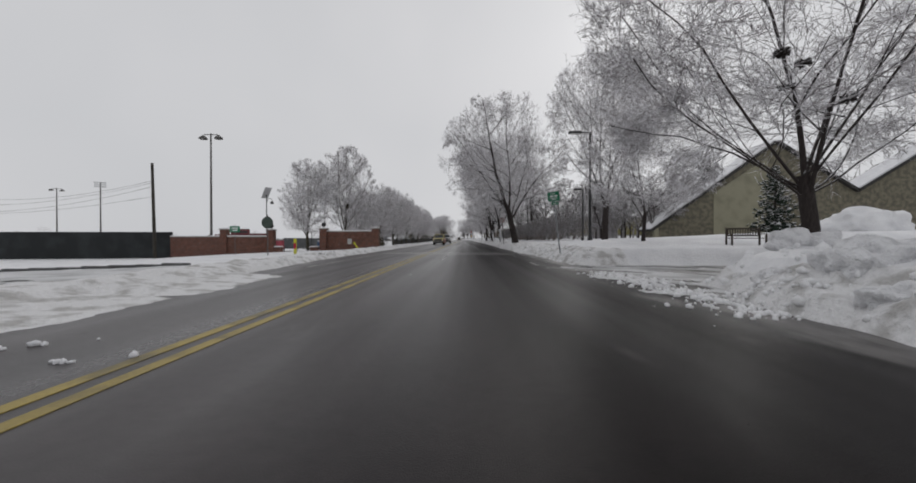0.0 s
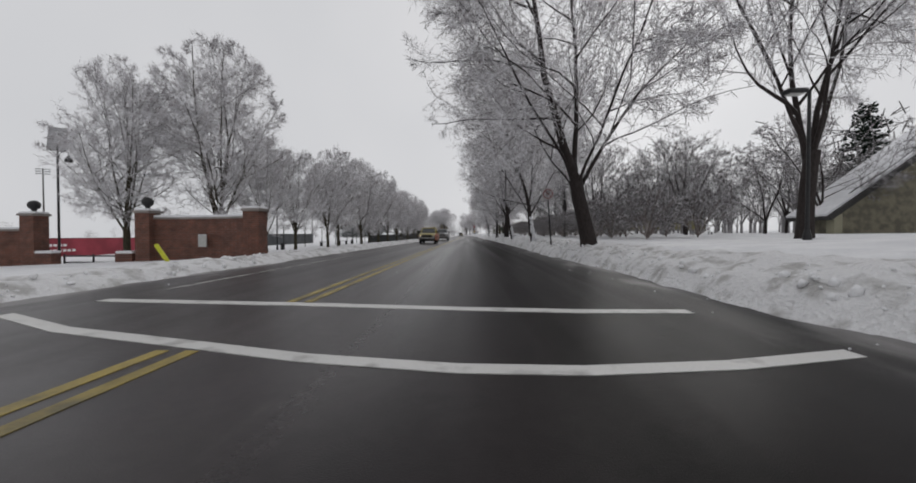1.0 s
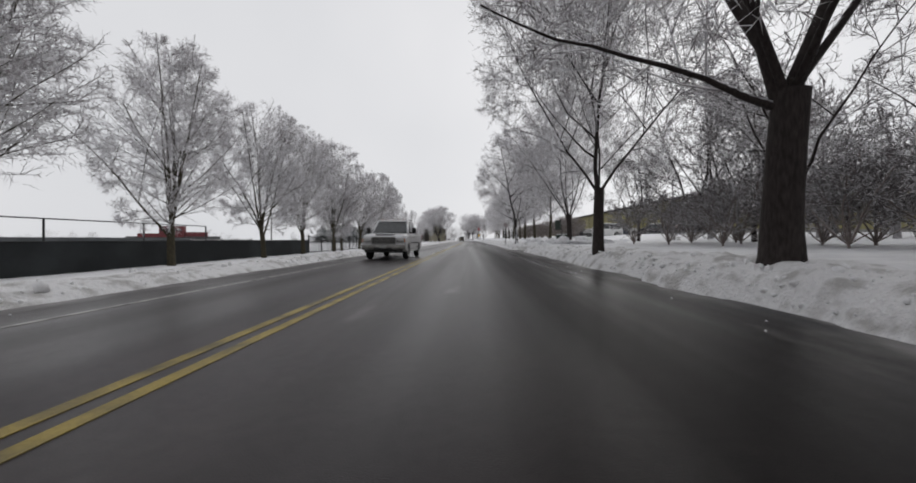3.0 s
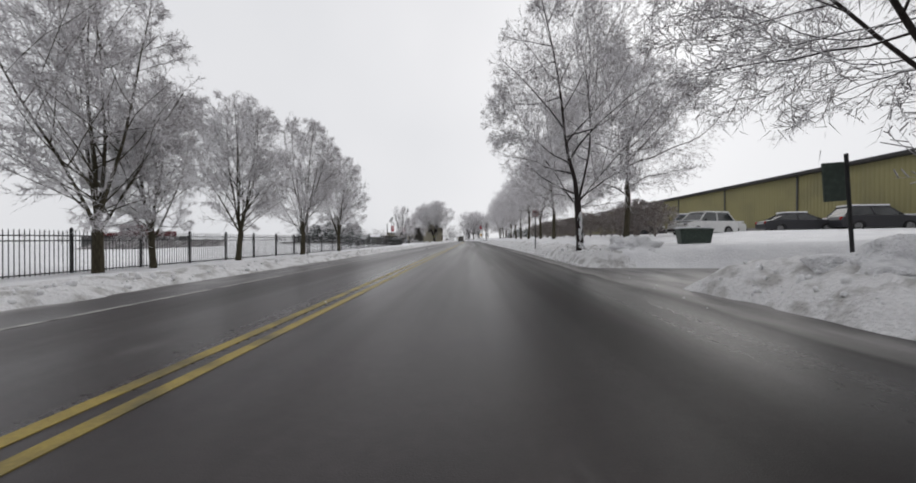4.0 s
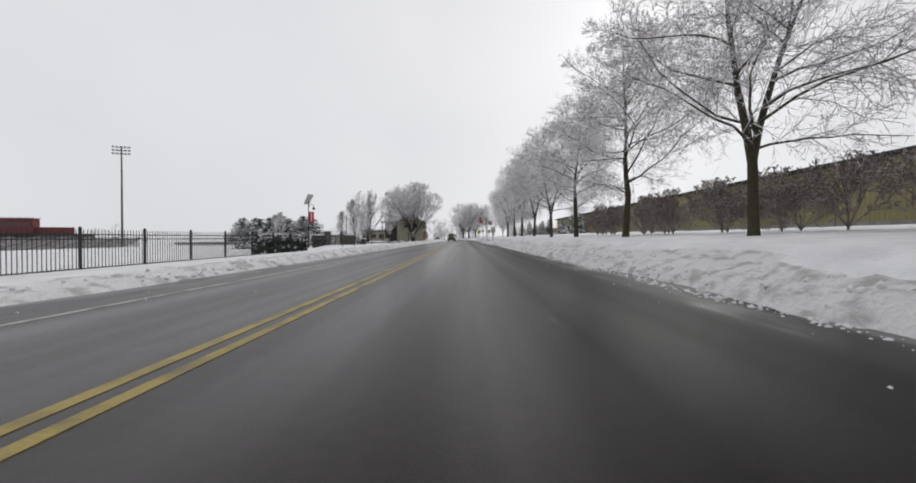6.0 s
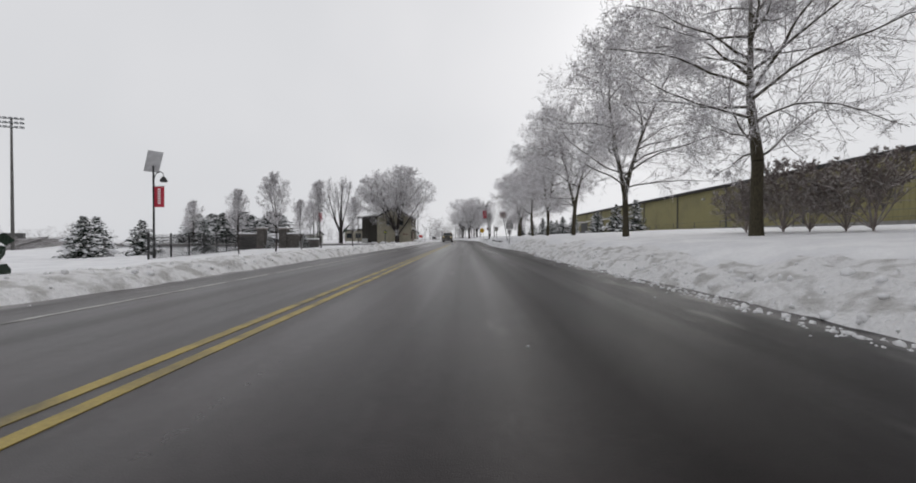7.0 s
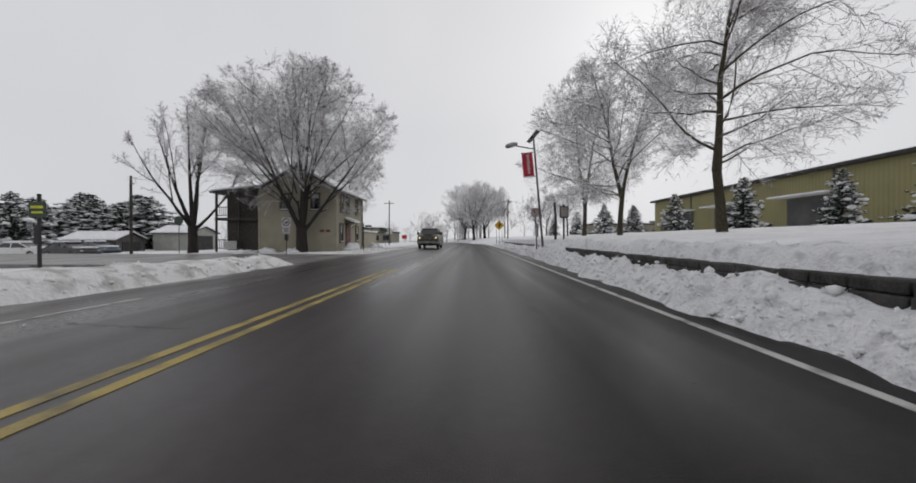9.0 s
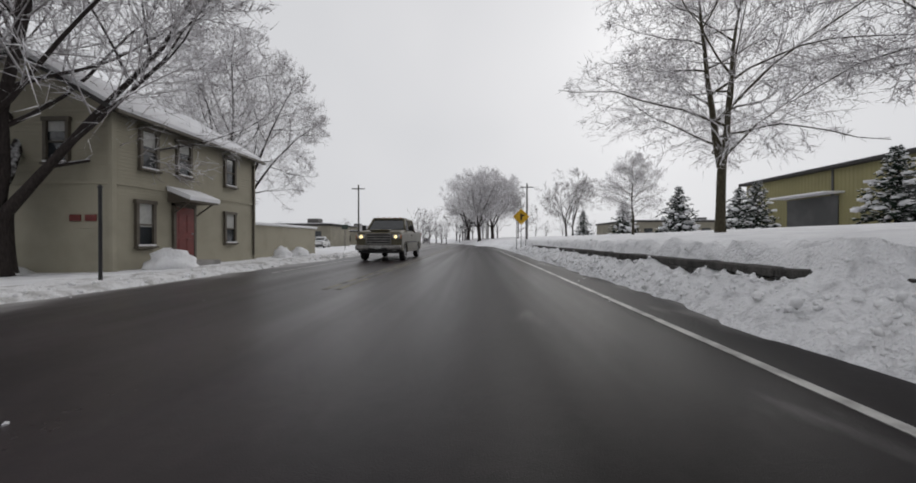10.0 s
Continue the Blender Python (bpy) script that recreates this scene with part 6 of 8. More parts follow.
# ---- two storey house ----
SIDING = mat("olive_beige_clapboard", (0.33, 0.305, 0.235), 0.75, var=0.10, scale=1.2, fine=40, bump=0.1, second=(0.285, 0.264, 0.202))
FRAME = mat("brown_window_frame", (0.10, 0.085, 0.065), 0.6, var=0.15)
DOOR_RED = mat("dull_red_door", (0.16, 0.030, 0.026), 0.5, var=0.15, scale=5)
PANE = mat("dark_window_glass", (0.03, 0.034, 0.038), 0.06, var=0.2, scale=1.5, bump=0.0, spec=0.6)
CURTAIN = mat("pale_blind", (0.42, 0.42, 0.40), 0.8, var=0.1)
PORCH_WOOD = mat("dark_porch_wood", (0.055, 0.050, 0.042), 0.8, var=0.25, scale=6)


def boards(a, b, z0, z1, thick=0.18, pitch=0.115):
    """A clapboard wall from a to b: stepped courses, outer side to the right of a -> b."""
    a, b = Vector((*a, 0)), Vector((*b, 0))
    d = (b - a).normalized()
    out_ = Vector((d.y, -d.x, 0))
    pr = []
    z = z0
    while z < z1 - 1e-4:
        t = min(z + pitch, z1)
        pr += [(0.022, z), (0.004, t)]
        z = t
    pr += [(-thick, z1), (-thick, z0)]
    n = len(pr)
    vs = [tuple(p + out_ * u + Vector((0, 0, w))) for p in (a, b) for u, w in pr]
    fs = [(i, (i + 1) % n, n + (i + 1) % n, n + i) for i in range(n)] + [tuple(range(n - 1, -1, -1)), tuple(range(n, 2 * n))]
    return Shape().add(vs, fs)


H0, EAVE, RIDGE = 0.1, 4.95, 6.75
X0, X1, Y0, Y1 = -16.9, -10.6, 218.5, 225.9
house = thing("house", "two storey beige clapboard house with snowy roof", "house", (0, 0, 0))
mid_x = (X0 + X1) / 2
part("front_wall", boards((X1, Y0), (X1, Y1), H0 - 0.3, EAVE), SIDING, house, "beige clapboard wall")
part("gable_wall", boards((X0, Y0), (X1, Y0), H0 - 0.3, EAVE), SIDING, house, "beige clapboard wall")
part("rear_gable_wall", boards((X1, Y1), (X0, Y1), H0 - 0.3, EAVE), SIDING, house, "beige clapboard wall")
part("back_wall", boards((X0, Y1), (X0, Y0), H0 - 0.3, EAVE), SIDING, house, "beige clapboard wall")
for y in (Y0 + 0.02, Y1 - 0.16):
    part("gable_peak", Shape().prism([(X0, EAVE), (X1, EAVE), (mid_x, RIDGE)], "y", y, y + 0.14), SIDING, house)
for y in (Y0, Y1):
    for x in (X0, X1):
        part("corner_board", Shape().box((x, y, (EAVE + H0) / 2 - 0.1), (0.14, 0.14, EAVE - H0 + 0.3), 0.01), SIDING, house)
part("belt_course", Shape().box((X1 + 0.035, (Y0 + Y1) / 2, 2.72), (0.05, Y1 - Y0, 0.12), 0.01), SIDING, house)
part("belt_course", Shape().box((mid_x, Y0 - 0.035, 2.72), (X1 - X0, 0.05, 0.12), 0.01), SIDING, house)
sl = math.atan2(RIDGE - EAVE, (X1 - X0) / 2)
for s, e in ((1, X1), (-1, X0)):
    a, b = (e + s * 0.38, EAVE - 0.38 * math.tan(sl)), (mid_x, RIDGE)
    rf = part("roof", Shape().prism([a, b, (b[0], b[1] + 0.14), (a[0], a[1] + 0.14)], "y", Y0 - 0.35, Y1 + 0.35), DARK_ROOF, house, "dark shingle roof slope")
    part("roof_snow", Shape().prism([(a[0] - s * 0.1, a[1] + 0.18), (b[0], b[1] + 0.145), (b[0], b[1] + 0.30), (a[0] - s * 0.1, a[1] + 0.32)], "y", Y0 - 0.25, Y1 + 0.25), SNOW_CLEAN, rf, "thick smooth snow on the roof")
    part("gutter", Shape().box((a[0] + s * 0.05, (Y0 + Y1) / 2, a[1] + 0.06), (0.11, Y1 - Y0 + 0.6, 0.10), 0.02), FRAME, rf)


def window(parent, m, w, h, blind=0.35):
    """A sash window set on a wall; local -y faces out."""
    fr = Shape()
    for s in (-1, 1):
        fr.box((s * (w / 2 + 0.05), -0.045, 0), (0.11, 0.10, h + 0.2), 0.008)
    fr.box((0, -0.05, h / 2 + 0.06), (w + 0.28, 0.12, 0.13), 0.008)
    win = part("window", fr, FRAME, parent, "brown framed sash window", False, m)
    part("sill", Shape().box((0, -0.08, -h / 2 - 0.05), (w + 0.26, 0.17, 0.07), 0.01), FRAME, win)
    part("sill_snow", Shape().box((0, -0.09, -h / 2 + 0.015), (w + 0.1, 0.13, 0.06), 0.025), SNOW_CLEAN, win, "line of snow on the sill")
    part("meeting_rail", Shape().box((0, -0.035, 0.0), (w, 0.05, 0.05)), FRAME, win)
    part("pane", Shape().box((0, -0.012, h / 4), (w, 0.02, h / 2)), PANE, win, "dark glass pane")
    part("pane", Shape().box((0, -0.006, -h / 4), (w, 0.02, h / 2)), PANE, win, "dark glass pane")
    if blind:
        part("blind", Shape().box((0, -0.024, h / 2 - h * blind / 2), (w - 0.04, 0.004, h * blind)), CURTAIN, win, "pale roller blind")
    return win


def on_front(y, z):
    return pose(X1 + 0.02, y, z, 0, 0, 90)


for y, z, w, h, b in ((219.75, 3.95, 0.56, 1.25, 0.4), (221.3, 3.95, 0.56, 1.2, 0.3), (224.0, 3.95, 0.6, 1.2, 0.0), (219.6, 1.45, 0.56, 1.4, 0.55), (224.0, 1.45, 0.6, 1.25, 0.5)):
    window(house, on_front(y, z), w, h, b)
window(house, pose(-12.3, Y0 - 0.02, 3.95), 0.62, 1.25, 0.25)
window(house, pose(-14.8, Y0 - 0.02, 3.95), 0.6, 1.2, 0.25)
d = part("door", Shape().box((0, -0.05, 0), (0.86, 0.08, 2.0), 0.01), DOOR_RED, house, "dull red panelled front door", False, on_front(221.3, 1.15))
for x in (-0.2, 0.2):
    for z in (-0.5, 0.4):
        part("panel", Shape().box((x, -0.095, z), (0.28, 0.02, 0.7), 0.008), DOOR_RED, d)
part("knob", Shape().lathe([(0.02, 0), (0.035, 0.02), (0.03, 0.05)], (0.33, -0.1, 0), 8), STEEL, d, "metal door knob")
part("door_frame", Shape().box((-0.5, -0.05, 0.05), (0.12, 0.1, 2.12), 0.01).box((0.5, -0.05, 0.05), (0.12, 0.1, 2.12), 0.01).box((0, -0.05, 1.09), (1.12, 0.1, 0.12), 0.01), FRAME, d)
hood = part("door_hood", Shape().prism([(-0.02, 0.0), (-0.85, 0.0), (-0.85, 0.08), (-0.02, 0.42)], "x", -0.75, 0.75), FRAME, house, "small hood over the door", False, on_front(221.3, 2.32))
part("snow_cap", Shape().prism([(-0.02, 0.40), (-0.88, 0.06), (-0.90, 0.20), (-0.80, 0.26), (-0.02, 0.56)], "x", -0.8, 0.8), SNOW_CLEAN, hood, "snow on the hood")
for s in (-0.6, 0.6):
    part("bracket", Shape().tube([(s, -0.05, -0.45), (s, -0.7, 0.0)], 0.03, 6), FRAME, hood)
part("door_step", Shape().box((X1 + 0.5, 221.3, 0.05), (1.0, 1.4, 0.24), 0.02), CONCRETE, house)
for x in (-11.25, -11.75):
    part("plaque", Shape().box((x, Y0 - 0.04, 1.62), (0.36, 0.03, 0.2), 0.005), DOOR_RED, house, "small dull red plaque")
part("downpipe", Shape().tube([(X1 + 0.08, Y1 - 0.1, EAVE - 0.3), (X1 + 0.08, Y1 - 0.1, 0.2)], 0.04, 7), FRAME, house)
# two-level porch at the back
pch = part("porch", Shape().box((-18.9, 221.5, 2.62), (4.0, 5.2, 0.22), 0.02), PORCH_WOOD, house, "dark two-level timber porch")
part("porch_roof", Shape().prism([(-16.9, 5.1), (-21.2, 4.75), (-21.2, 4.9), (-16.9, 5.3)], "y", 218.7, 224.3), DARK_ROOF, pch)
part("porch_snow", Shape().prism([(-16.9, 5.31), (-21.15, 4.91), (-21.1, 5.05), (-16.9, 5.45)], "y", 218.8, 224.2), SNOW_CLEAN, pch, "snow on the porch roof")
for x in (-17.1, -18.9, -20.8):
    part("porch_post", Shape().box((x, 219.0, 2.4), (0.14, 0.14, 5.0), 0.01), PORCH_WOOD, pch)
part("porch_wall", Shape().box((-18.5, 221.9, 3.9), (3.3, 5.0, 2.3), 0.01), PORCH_WOOD, pch)
part("porch_wall", Shape().box((-18.5, 221.9, 1.3), (3.3, 5.0, 2.6), 0.01), PORCH_WOOD, pch)
for z in (0.9, 3.6):
    part("railing", Shape().box((-19.9, 219.0, z), (1.8, 0.05, 0.06)).box((-19.9, 219.0, z - 0.7), (1.8, 0.05, 0.06)), PORCH_WOOD, pch)
    for k in range(11):
        part("baluster", Shape().box((-20.7 + k * 0.165, 219.0, z - 0.35), (0.03, 0.03, 0.68)), PORCH_WOOD, pch)
part("lattice_gate", Shape().box((-19.4, 218.6, 0.45), (1.1, 0.05, 0.7), 0.01), CURTAIN, pch, "pale slatted gate panel")

# annex and shed beyond
an = thing("annex", "low beige annex wall beside the house", "annex", (-12.6, 231.6, 0))
part("wall", boards((1.2, -4.8), (1.2, 3.5), -0.2, 1.75), SIDING, an)
part("core", Shape().box((-1.0, -0.6, 0.75), (4.0, 8.2, 1.95)), SIDING, an)
part("roof_snow", Shape().box((-0.8, -0.6, 1.83), (4.3, 8.5, 0.16), 0.05), SNOW_CLEAN, an, "", True)
GREY_CLAD_WALL = mat("dark_weathered_boards", (0.10, 0.095, 0.09), 0.8, var=0.25, scale=2)
GREY_SHED = mat("pale_shed_siding", (0.36, 0.36, 0.33), 0.8, var=0.12, scale=1)
for x, y, w, l, h, dark in ((-39.0, 239.7, 5.0, 5.4, 2.4, False), (-44.5, 233.5, 6.5, 4.0, 1.5, True)):
    sh = thing("shed", "dark low carport under a thick snowy roof" if dark else "pale gabled garage under a thick snowy roof", "shed", (x, y, land(x, y) - 0.1), 0, "sheds")
    part("shell", Shape().box((0, 0, h / 2), (w, l, h), 0.01), GREY_CLAD_WALL if dark else GREY_SHED, sh)
    part("door", Shape().box((w / 2 + 0.02, 0, h * 0.43), (0.08, l * 0.62, h * 0.86), 0.01), DARK_ROOF, sh, "dark garage door")
    part("gable", Shape().prism([(-l / 2, h), (l / 2, h), (0, h + 0.85)], "x", -w / 2, w / 2), GREY_CLAD_WALL if dark else GREY_SHED, sh)
    part("roof", Shape().prism([(-l / 2 - 0.3, h - 0.08), (0, h + 0.86), (l / 2 + 0.3, h - 0.08), (l / 2 + 0.3, h + 0.02), (0, h + 0.96), (-l / 2 - 0.3, h + 0.02)], "x", -w / 2 - 0.3, w / 2 + 0.3), DARK_ROOF, sh)
    part("roof_snow", Shape().prism([(-l / 2 - 0.28, h + 0.03), (0, h + 0.97), (l / 2 + 0.28, h + 0.03), (l / 2 + 0.26, h + 0.18), (0, h + 1.12), (-l / 2 - 0.26, h + 0.18)], "x", -w / 2 - 0.25, w / 2 + 0.25), SNOW_CLEAN, sh, "thick snow on the roof")

# posts and signs near the house
f, p = post_sign("no_turn_sign", "white no turn sign over a smaller plate", "road sign", -12.3, 213.6, 0.0, 2.2, 2.1, (0.62, 0.62), SIGN_WHITE, back=STEEL, post=BLACK)
part("ring", ring(0.2, 0.26, (0, 2.1), -0.054), SIGN_BLACK, p, "dark prohibition ring")
part("symbol", Shape().box((0.02, -0.056, 2.08), (0.2, 0.006, 0.14), 0.01), SIGN_BLACK, p, "dark turn arrow")
q = part("sub_plate", Shape().box((0, -0.043, 1.55), (0.5, 0.014, 0.42)), SIGN_WHITE, f)
bars(q, [(0, 1.65, 0.36, 0.05), (0, 1.55, 0.3, 0.05), (0, 1.45, 0.34, 0.05)], SIGN_BLACK)
part("lamp_box", Shape().box((0.0, 0, 1.05), (0.22, 0.12, 0.4), 0.02), BLACK, f)
f = thing("iron_post", "slim black iron post before the house", "post", (-7.4, 215.0, land(-7.4, 215.0)))
part("shaft", Shape().tube([(0, 0, -0.3), (0, 0, 1.95)], 0.035, 8), BLACK, f)
part("cap", Shape().lathe([(0.04, 0), (0.05, 0.03), (0.02, 0.07)], (0, 0, 1.95), 8), BLACK, f)
f, p = post_sign("bus_stop_sign", "small dark green bus stop board on a post", "bus stop sign", -11.0, 197.6, land(-11.0, 197.6), 2.0, 1.75, (0.46, 0.40), SIGN_BACK, post=BLACK, r=0.045)
bars(p, [(0, 1.82, 0.34, 0.07), (0, 1.68, 0.3, 0.05)], LIME)
part("timetable_box", Shape().box((0, -0.04, 1.1), (0.16, 0.06, 0.5), 0.01), BLACK, f)
u = thing("utility_pole", "plain wooden pole rising from the snow", "utility pole", (-30.6, 221.8, -0.6))
part("pole", Shape().tube([(0, 0, -0.4), (0, 0, 7.3)], [0.13, 0.1], 8), WOOD_POLE, u)
part("bracket", Shape().box((0.1, 0, 6.6), (0.3, 0.08, 0.08)), STEEL, u)
f, p = post_sign("stop_sign", "back of a small octagonal stop sign", "stop sign", -22.8, 217.5, -0.3, 2.9, 2.7, (0.75, 0.75), SIGN_BACK, "octagon")
for i, (x, y, a, c) in enumerate(((-9.6, 219.6, 0.7, 0.5), (-9.8, 227.2, 0.5, 0.45), (-9.7, 229.0, 0.55, 0.4), (-13.5, 217.6, 0.8, 0.35), (-15.5, 217.2, 0.7, 0.35), (-17.2, 217.0, 0.8, 0.3))):
    s = mound((0, 0, c * 0.2), (a, a, c), i + 20, 0.5, 3)
    solid("snowy_bush", s, SNOW, "rounded low bush buried under snow", "bush", Matrix.Translation((x, y, land(x, y) - 0.05)), "buried bushes", smooth=True)

# gate piers and planting at the field entrance
PIER_STONE = mat("grey_brown_stone", (0.11, 0.10, 0.092), 0.9, var=0.3, scale=4, bump=0.5)
for x, y in ((-23.7, 189.5), (-21.1, 189.5)):
    g = thing("gate_pier", "dark stone gate pier with snow cap", "gate pier", (x, y, -0.45), 4, "gate piers")
    part("shaft", Shape().box((0, 0, 1.15), (0.85, 0.85, 2.5), 0.03), PIER_STONE, g)
    part("cap", Shape().box((0, 0, 2.45), (1.08, 1.08, 0.14), 0.03), STONE_CAP, g)
    part("snow_cap", Shape().box((0, 0, 2.58), (1.0, 1.0, 0.12), 0.05, segs=3), SNOW_CLEAN, g, "", True)
g = thing("iron_gate", "black iron gate between stone piers", "gate", (-23.25, 189.5, -0.4))
part("frame", Shape().box((0.85, 0, 0.2), (1.7, 0.05, 0.05)).box((0.85, 0, 1.6), (1.7, 0.05, 0.05)), BLACK, g)
for i in range(13):
    part("bar", Shape().box((0.05 + i * 0.133, 0, 0.95), (0.025, 0.025, 1.75 + 0.3 * abs(i - 6) / 6)), BLACK, g)
for x, w, h in ((-25.3, 2.3, 1.85), (-19.75, 1.8, 1.85), (-17.9, 1.7, 1.2)):
    dk = thing("low_wall", "dark stone field wall topped with snow", "stone wall", (x, 189.5, -0.45), 0, "field walls")
    part("body", Shape().box((0, 0, h / 2 - 0.1), (w, 0.5, h + 0.2), 0.02), PIER_STONE, dk)
    part("snow_cap", Shape().box((0, 0, h + 0.06), (w + 0.04, 0.55, 0.15), 0.06, segs=3), SNOW_CLEAN, dk, "", True)

# ---- vehicles ----
def car_paint(name, c, rough=0.28, metal=0.2):
    m = mat(name, c, rough, metal, var=0.10, scale=2.0, fine=60, bump=0.02, second=tuple(v * 0.72 for v in c), mask=(0.55, 0.8), spec=0.5)
    return m


TYRE = mat("black_tyre_rubber", (0.018, 0.018, 0.018), 0.85, var=0.2, scale=10)
RIM = mat("dull_alloy_rim", (0.34, 0.34, 0.34), 0.45, 0.3, var=0.15, bump=0.02)
CHROME = mat("dull_chrome", (0.24, 0.23, 0.22), 0.32, 0.85, var=0.25, scale=6, bump=0.02)
TRIM_DARK = mat("dark_plastic_trim", (0.03, 0.03, 0.03), 0.6, var=0.15)
CAR_GLASS = mat("dark_car_glass", (0.035, 0.038, 0.040), 0.06, var=0.2, bump=0.0, spec=0.6)
GRILLE = mat("black_grille", (0.012, 0.012, 0.012), 0.5, var=0.1)
LIT = glow("lit_headlight", (1.0, 0.80, 0.42), 1.3)
UNLIT = mat("headlight_lens", (0.38, 0.38, 0.37), 0.15, 0.3, var=0.1, bump=0.0)
AMBER = mat("amber_lens", (0.55, 0.16, 0.02), 0.25, var=0.1, bump=0.0)
TAIL = mat("red_tail_lens", (0.35, 0.012, 0.012), 0.25, var=0.1, bump=0.0)


def loft(shape, sections):
    """Skin through outlines of equal length: sections of (x, [(y, z), ...])."""
    n = len(sections[0][1])
    vs = [(x, y, z) for x, o in sections for y, z in o]
    fs = []
    for i in range(len(sections) - 1):
        for k in range(n):
            fs.append((i * n + k, i * n + (k + 1) % n, (i + 1) * n + (k + 1) % n, (i + 1) * n + k))
    fs += [tuple(range(n - 1, -1, -1)), tuple(range((len(sections) - 1) * n, len(sections) * n))]
    return shape.add(vs, fs)


def shrink(o, k):
    """An outline drawn in by k towards its middle."""
    cy, cz = sum(p[0] for p in o) / len(o), sum(p[1] for p in o) / len(o)
    r = []
    for y, z in o:
        d = math.hypot(y - cy, z - cz)
        r.append((y - (y - cy) / d * k, z - (z - cz) / d * k))
    return r


def rounded(o, w, edge=0.06):
    s = Shape()
    return loft(s, [(-w / 2, shrink(o, edge)), (-w / 2 + edge * 0.35, shrink(o, edge * 0.3)), (-w / 2 + edge, o), (w / 2 - edge, o), (w / 2 - edge * 0.35, shrink(o, edge * 0.3)), (w / 2, shrink(o, edge))])


def arch(c, r, z, n=7):
    return [(c + r * math.cos(math.pi - math.pi * i / n), z + r * math.sin(math.pi * i / n)) for i in range(n + 1)]


def wheel(parent, x, y, r, side):
    m = pose(x, y, r, 0, 90 * side, 0)
    t = part("wheel", Shape().lathe([(r * 0.62, -0.11), (r * 0.9, -0.115), (r, -0.075), (r, 0.075), (r * 0.9, 0.115), (r * 0.66, 0.11), (r * 0.63, 0.0)], (0, 0, 0), 22), TYRE, parent, "black tyre", True, m)
    rim = Shape().lathe([(r * 0.62, 0.02), (r * 0.65, 0.10), (r * 0.60, 0.105), (r * 0.55, 0.05), (r * 0.54, 0.02)], (0, 0, 0), 22)
    for k in range(6):
        a = k * math.pi / 3
        rim.box((math.cos(a) * r * 0.32, math.sin(a) * r * 0.32, 0.065), (r * 0.5, r * 0.16, 0.04), 0.01, math.degrees(a))
    rim.lathe([(r * 0.16, 0.03), (r * 0.16, 0.09), (r * 0.08, 0.10)], (0, 0, 0), 12)
    part("rim", rim, RIM, t, "alloy rim")
    part("hub_disc", Shape().lathe([(r * 0.55, 0.0), (r * 0.55, 0.02)], (0, 0, 0), 18), GRILLE, t)


